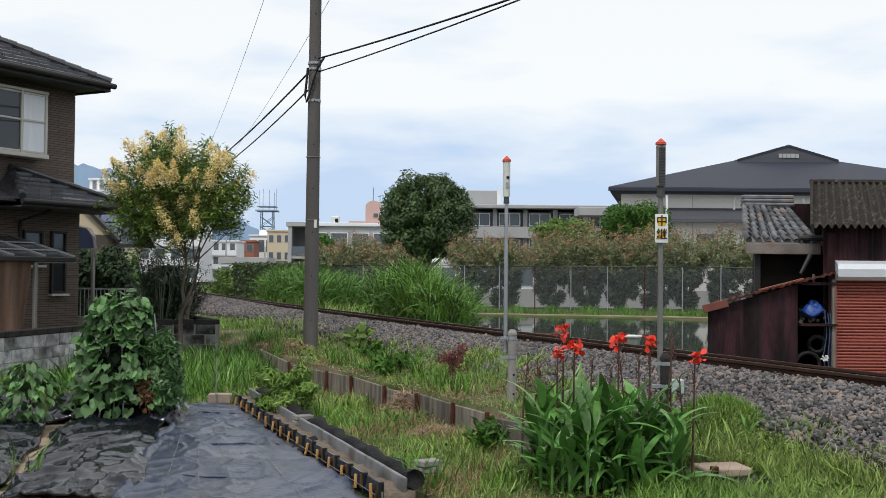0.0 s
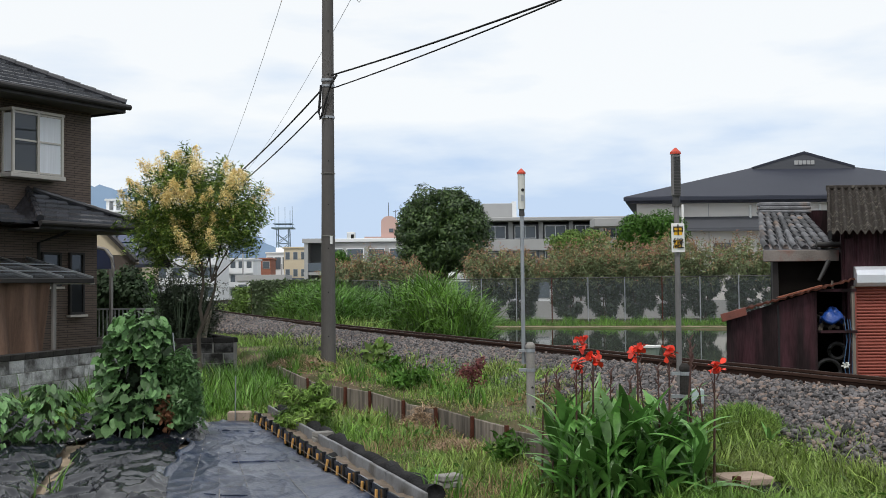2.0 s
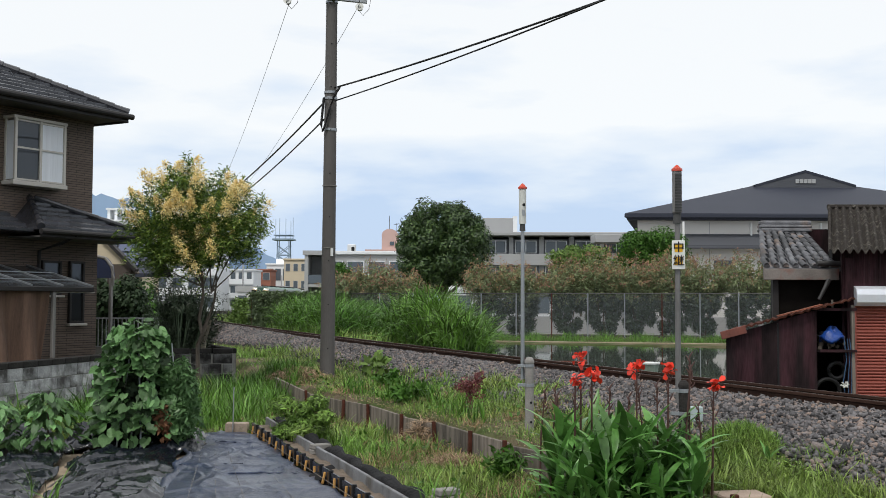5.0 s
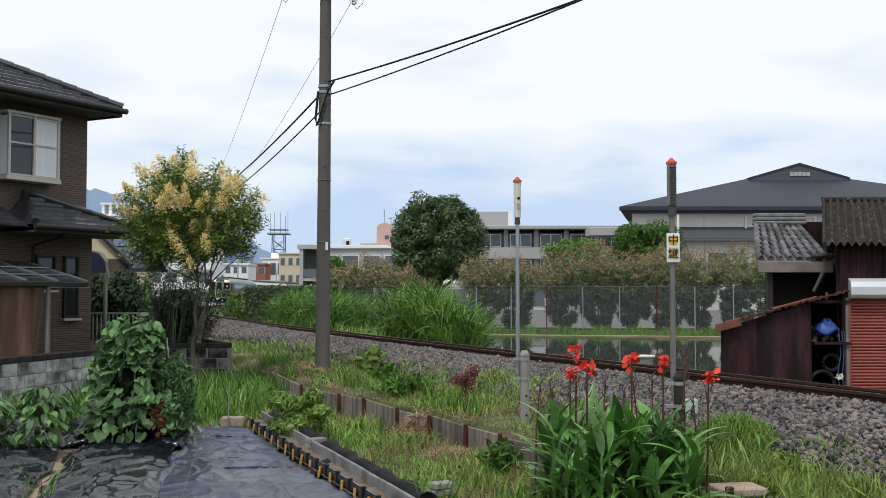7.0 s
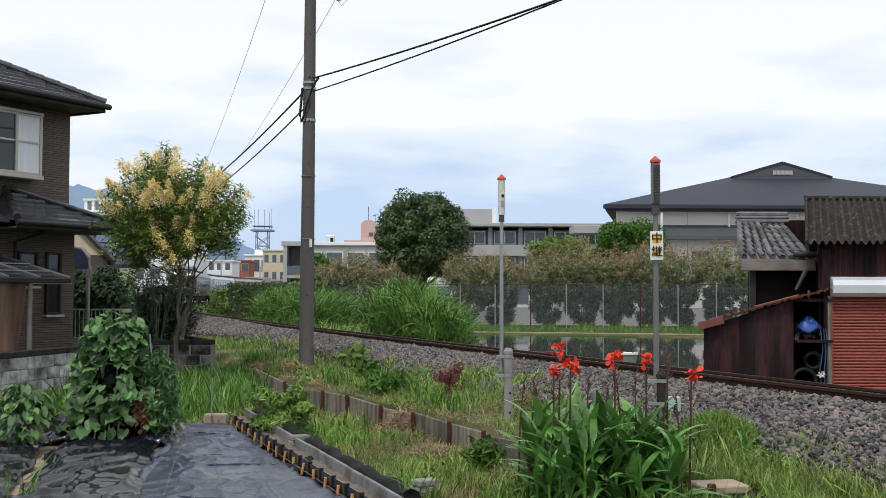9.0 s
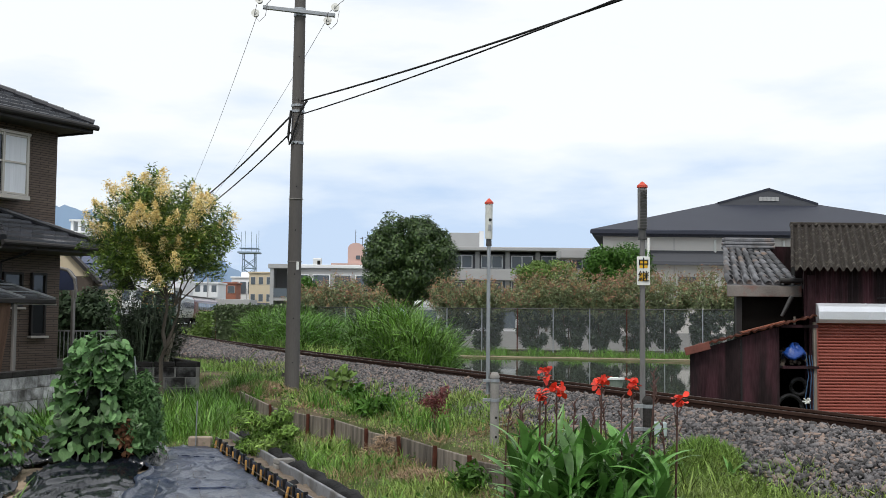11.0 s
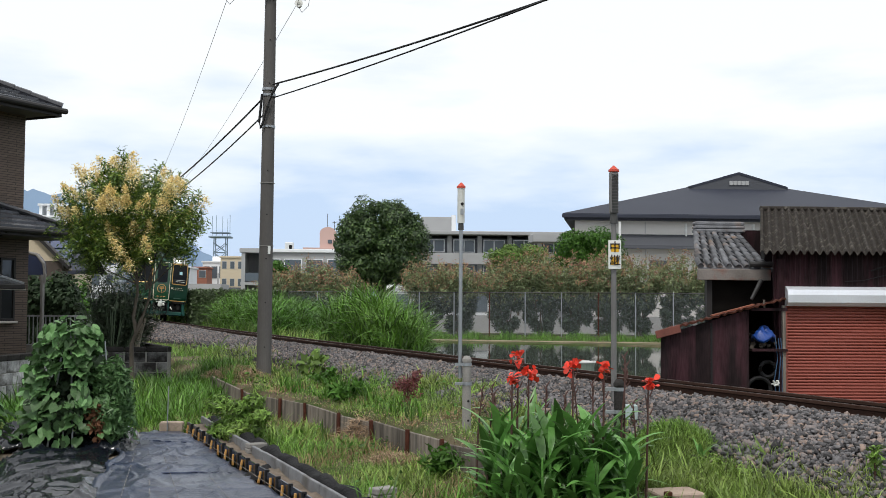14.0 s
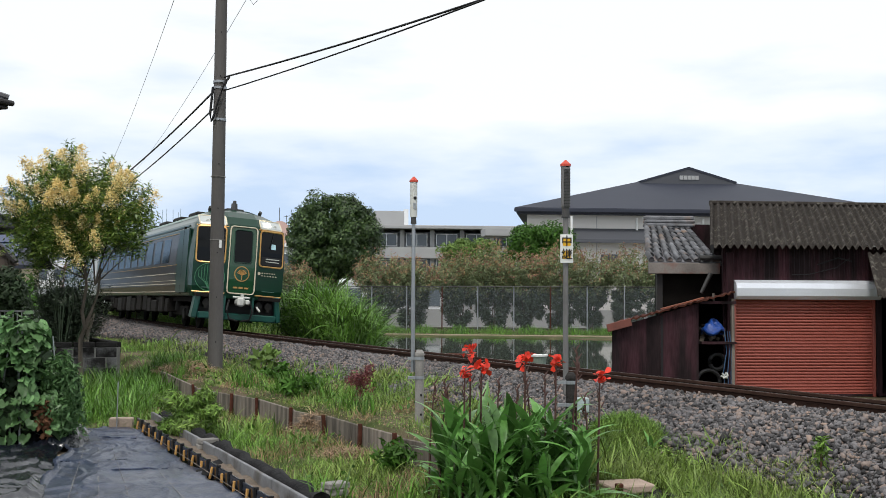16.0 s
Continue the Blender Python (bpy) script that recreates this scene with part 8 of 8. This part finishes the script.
def lead_car():
    t = thing("rail_car", Matrix(), "dark green and gold sightseeing train car with lit headlamps", "train car", "train cars")
    part("body", car_body(True), M_TGREEN, t)
    rf = Shape().sheet([[(sx * car_w(z) * 1.004, y, z + 0.012) for sx, z in ((1, 3.3), (1, 3.5), (0.999, 3.62), (-0.999, 3.62), (-1, 3.5), (-1, 3.3))] for y in (-10.3, 0, 9.3)])
    part("roof", rf, M_TROOF, t, "grey-green roof")
    side_details(t, M_TGREEN, M_TBAND, M_GOLD)
    bogie(t, 7.0)
    bogie(t, -7.0)
    for k in range(6):
        part("roof_vent", Shape().box((0, -8 + 2.7 * k, 3.68), (1.1, 1.3, 0.18), bev=0.05), M_UNDER2, t)
    # front door
    part("front_door", face_patch(-0.37, 0.37, 1.12, 3.04, 0.016), M_TDOOR, t, "leaf green end door")
    part("door_frame", Shape().tube(face_loop(-0.40, 0.40, 1.10, 3.06, 0.045, 0.1), 0.02, 6, True), M_CREAMLINE, t, "cream door frame")
    dw = part("door_window", face_patch(-0.25, 0.25, 2.02, 2.94, 0.026), M_GLASS_TRAIN, t)
    part("door_window_frame", Shape().tube(face_loop(-0.26, 0.26, 2.0, 2.96, 0.028, 0.08), 0.016, 6, True), M_TGREEN, dw)
    em = part("emblem", Shape().cyl(face(0, 1.68, 0.018), face(0, 1.68, 0.032), 0.225, None, 28), M_GOLD, t, "round gold emblem of a tree")
    part("emblem_field", Shape().cyl(face(0, 1.68, 0.03), face(0, 1.68, 0.036), 0.195, None, 28), M_TDOOR, em)
    tree = Shape().box(face(0, 1.60, 0.038), (0.03, 0.006, 0.2))
    for k in range(9):
        a = radians(20 + 17.5 * k)
        tree.cyl(face(0, 1.64, 0.038), face(0.15 * math.cos(a), 1.66 + 0.15 * math.sin(a), 0.038), 0.010, 0.016, 5)
    part("emblem_tree", tree, M_GOLD, em)
    for k in range(3):
        part("lettering", Shape().box(face(-0.16 + 0.16 * k, 1.27, 0.02), (0.12, 0.006, 0.045)), M_GOLD, t)
    # windscreens with gold frames, headlamps above
    for sx in (-1, 1):
        a, b = sorted((sx * 0.52, sx * 1.27))
        ws = part("windscreen", face_patch(a, b, 1.98, 2.98, 0.014), M_GLASS_TRAIN, t, "dark windscreen")
        part("gold_frame", Shape().tube(face_loop(a - 0.015, b + 0.015, 1.95, 3.0, 0.016, 0.09), 0.026, 6, True), M_GOLD, ws, "gold windscreen frame")
        part("wiper", Shape().cyl(face(sx * 0.95, 2.96, 0.035), face(sx * 0.82, 2.5, 0.035), 0.010, None, 5), M_BLACK, ws)
        a, b = sorted((sx * 0.50, sx * 1.22))
        hl = part("headlamp_panel", face_patch(a, b, 3.07, 3.33, 0.012), M_TWHITE, t, "glazed headlamp panel")
        part("lamp_frame", Shape().tube(face_loop(a, b, 3.06, 3.34, 0.016, 0.04), 0.020, 6, True), M_CREAMLINE, hl)
        part("headlamp", Shape().cyl(face(sx * 0.74, 3.17, 0.02), face(sx * 0.74, 3.17, 0.05), 0.11, 0.09, 16), M_LAMP, hl, "lit round headlamp")
        part("marker_lamp", Shape().cyl(face(sx * 1.0, 3.17, 0.02), face(sx * 1.0, 3.17, 0.04), 0.06, 0.05, 14), M_PALE, hl)
        lo = sx * 0.45
        part("lower_line", Shape().tube([face(lo + (sx * 1.32 - lo) * q / 6, 1.08, 0.012) for q in range(7)], 0.024, 6), M_GOLD, t, "gold belt line")
        part("upper_line", Shape().tube([face(lo + (sx * 1.31 - lo) * q / 6, 3.03, 0.012) for q in range(7)], 0.014, 6), M_GOLD, t)
        part("step_line", Shape().box(face(sx * 0.86, 1.22, 0.02), (0.45, 0.012, 0.02), rz=-sx * 22), M_TROOF, t)
    part("destination_board", face_patch(-1.25, -0.55, 2.0, 2.24, 0.022), M_BLACK, t, "black board with small lettering")
    for z in (2.09, 2.17):
        part("board_text", face_patch(-1.16, -0.70, z, z + 0.025, 0.030, 2), M_PALE, t)
    part("cab_card", face_patch(-1.02, -0.86, 2.48, 2.64, 0.02, 2), M_PAPER, t, "pale blue card behind the windscreen")
    # tree-ring ornament on one panel, small lettering on the other
    orn = part("ornament_disc", Shape().sheet([[face(0.88 + 0.40 * r * math.cos(q), 1.52 + 0.40 * r * math.sin(q), 0.012) for q in np.linspace(0, 2 * math.pi, 33)] for r in (0.02, 0.5, 1.0)]), M_TGREEN, t, "round tree ornament in green lines")
    for r in (0.40,):
        part("ornament_ring", Shape().tube([face(0.88 + r * math.cos(q), 1.52 + r * math.sin(q), 0.016) for q in np.linspace(0, 2 * math.pi, 33)[:-1]], 0.010, 5, True), M_TLINE, orn)
    for k in range(-4, 5):
        x = 0.88 + 0.075 * k
        top = 1.52 + math.sqrt(max(0.01, 0.36 ** 2 - (0.075 * k) ** 2))
        pts = [face(0.88, 1.16, 0.016), face(0.88 + 0.03 * k, 1.28 + 0.02 * abs(k), 0.016), face(x, 1.40 + 0.03 * abs(k), 0.016), face(x, top, 0.016)]
        part("ornament_branch", Shape().tube(pts, 0.011, 5), M_TLINE, orn)
    for z, w in ((1.76, 0.5), (1.68, 0.56)):
        for q in range(6):
            part("lettering", Shape().box(face(-0.62 - w * q / 6, z, 0.016), (w / 12, 0.008, 0.026), rz=22), M_CREAMLINE, t)
    part("leaf_mark", Shape().cyl(face(-0.52, 1.74, 0.012), face(-0.52, 1.74, 0.02), 0.05, None, 6), M_CREAMLINE, t)
    # skirt with openings, buffers, coupler and hoses
    sk = part("skirt", Shape().box((0, NOSE - 0.16, 0.42), (2.3, 0.16, 0.20), bev=0.03).box((1.20, NOSE - 0.36, 0.70), (0.16, 0.4, 0.76), ry=-8, bev=0.03).box((-1.20, NOSE - 0.36, 0.70), (0.16, 0.4, 0.76), ry=8, bev=0.03).box((0.42, NOSE - 0.1, 0.72), (0.07, 0.12, 0.60), bev=0.01).box((-0.42, NOSE - 0.1, 0.72), (0.07, 0.12, 0.60), bev=0.01), M_TTEAL, t, "teal skirt")
    # black block added behind the skirt for the shade in its openings
    part("recess", Shape().box((0, NOSE - 0.55, 0.74), (2.3, 0.3, 0.6)), M_BLACK, sk)
    for sx in (-1, 1):
        for dx in (0.62, 0.92):
            part("warning_horn", Shape().cyl((sx * dx, NOSE - 0.3, 0.80), (sx * dx, NOSE - 0.18, 0.78), 0.09, 0.11, 14).cyl((sx * dx, NOSE - 0.25, 0.62), (sx * dx, NOSE - 0.25, 0.9), 0.06, None, 10), M_UNDER2, sk)
        part("hose", Shape().tube([(sx * 0.3, NOSE + 0.0, 0.9), (sx * 0.38, NOSE + 0.12, 0.6), (sx * 0.3, NOSE + 0.14, 0.36), (sx * 0.05, NOSE + 0.14, 0.30)], 0.03, 8), M_BLACK, sk)
        part("hose_coupling", Shape().cyl((sx * 0.52, NOSE + 0.0, 0.75), (sx * 0.60, NOSE + 0.1, 0.62), 0.03, None, 8), M_PALE, sk)
    cp = part("coupler", Shape().box((0, NOSE + 0.1, 0.86), (0.22, 0.55, 0.20), bev=0.05).box((0.05, NOSE + 0.36, 0.86), (0.20, 0.18, 0.26), bev=0.05).box((-0.13, NOSE + 0.42, 0.86), (0.10, 0.2, 0.14), bev=0.03).box((0.0, NOSE + 0.2, 0.99), (0.5, 0.08, 0.06), bev=0.02), M_PALE, t, "pale grey knuckle coupler")
    part("coupler_pin", Shape().cyl((0.02, NOSE + 0.38, 1.02), (0.02, NOSE + 0.38, 1.1), 0.05, None, 8), M_PALE, cp)
    part("front_beam", Shape().box((0, NOSE - 0.3, 1.0), (2.5, 0.4, 0.1)), M_UNDER, t)
    # roof fittings
    part("roof_horn", Shape().box((0, 9.0, 3.66), (0.5, 0.4, 0.05)).cyl((0, 9.0, 3.66), (0, 9.0, 3.86), 0.11, 0.09, 12).cyl((0, 9.0, 3.86), (0, 9.0, 3.95), 0.06, 0.05, 10), M_STEEL_DK, t)
    for sx in (-0.75, 0.78):
        part("whistle", Shape().cyl((sx, 9.2, 3.42), (sx, 9.2, 3.58), 0.045, None, 8).cyl((sx, 9.2, 3.58), (sx, 9.28, 3.66), 0.06, 0.05, 8), M_STEEL_DK, t)
    return t


def plain_car(paint, lower, accent, label):
    t = thing("rail_car", Matrix(), label, "train car", "train cars")
    part("body", car_body(False), paint, t)
    rf = Shape().sheet([[(sx * car_w(z) * 1.004, y, z + 0.012) for sx, z in ((1, 3.3), (1, 3.5), (0.999, 3.62), (-0.999, 3.62), (-1, 3.5), (-1, 3.3))] for y in (-10.3, 0, 10.2)])
    part("roof", rf, M_UNDER2, t, "grey roof")
    side_details(t, paint, lower, accent)
    bogie(t, 7.0)
    bogie(t, -7.0)
    part("gangway", Shape().box((0, 10.6, 2.1), (1.0, 0.5, 2.1), bev=0.05), M_BLACK, t)
    return t


CARS = [lead_car(), plain_car(M_TWHITE, M_TWHITE, M_TDOOR, "pale second train car with green lower lines"), plain_car(M_TRED, M_TRED, M_GOLD, "maroon rear train car with gold lines")]


# ---- what moves: the train comes round the curve ----
def train_place(s):
    """The pose of a car whose middle stands at s: nose towards falling s, leaning with the canted track."""
    a, b = Vector(on_track(s - 7.0)), Vector(on_track(s + 7.0))
    fwd = (a - b).normalized()
    right = fwd.cross(Vector((0, 0, 1))).normalized()
    # the track's right is the car's left
    right = (right + Vector((0, 0, CANT / 1.067))).normalized()
    up = right.cross(fwd).normalized()
    m = Matrix((right, fwd, up)).transposed().to_4x4()
    m.translation = (a + b) / 2
    return m


def nose_s(t):
    """How far along the track the train's nose is."""
    return float(np.interp(t, NOSE_T, NOSE_S))


NOSE_T = [0, 7, 9, 11.5, 14.5, 15, 15.5, 16.0]
NOSE_S = [222, 127, 102.5, 72.5, 35.3, 28.1, 21.1, 13.9]


def motions():
    times = [0, 1, 2, 3, 4, 5, 6, 6.5, 7, 7.5, 8, 8.5, 9, 9.5, 10, 10.5, 11, 11.5, 12, 12.5, 13, 13.5, 14, 14.25, 14.5, 14.75, 15, 15.25, 15.5, 15.75, 16]
    for k, car in enumerate(CARS):
        walk(car, [(t, train_place(nose_s(t) + 10.6 + 21.6 * k)) for t in times])


motions()
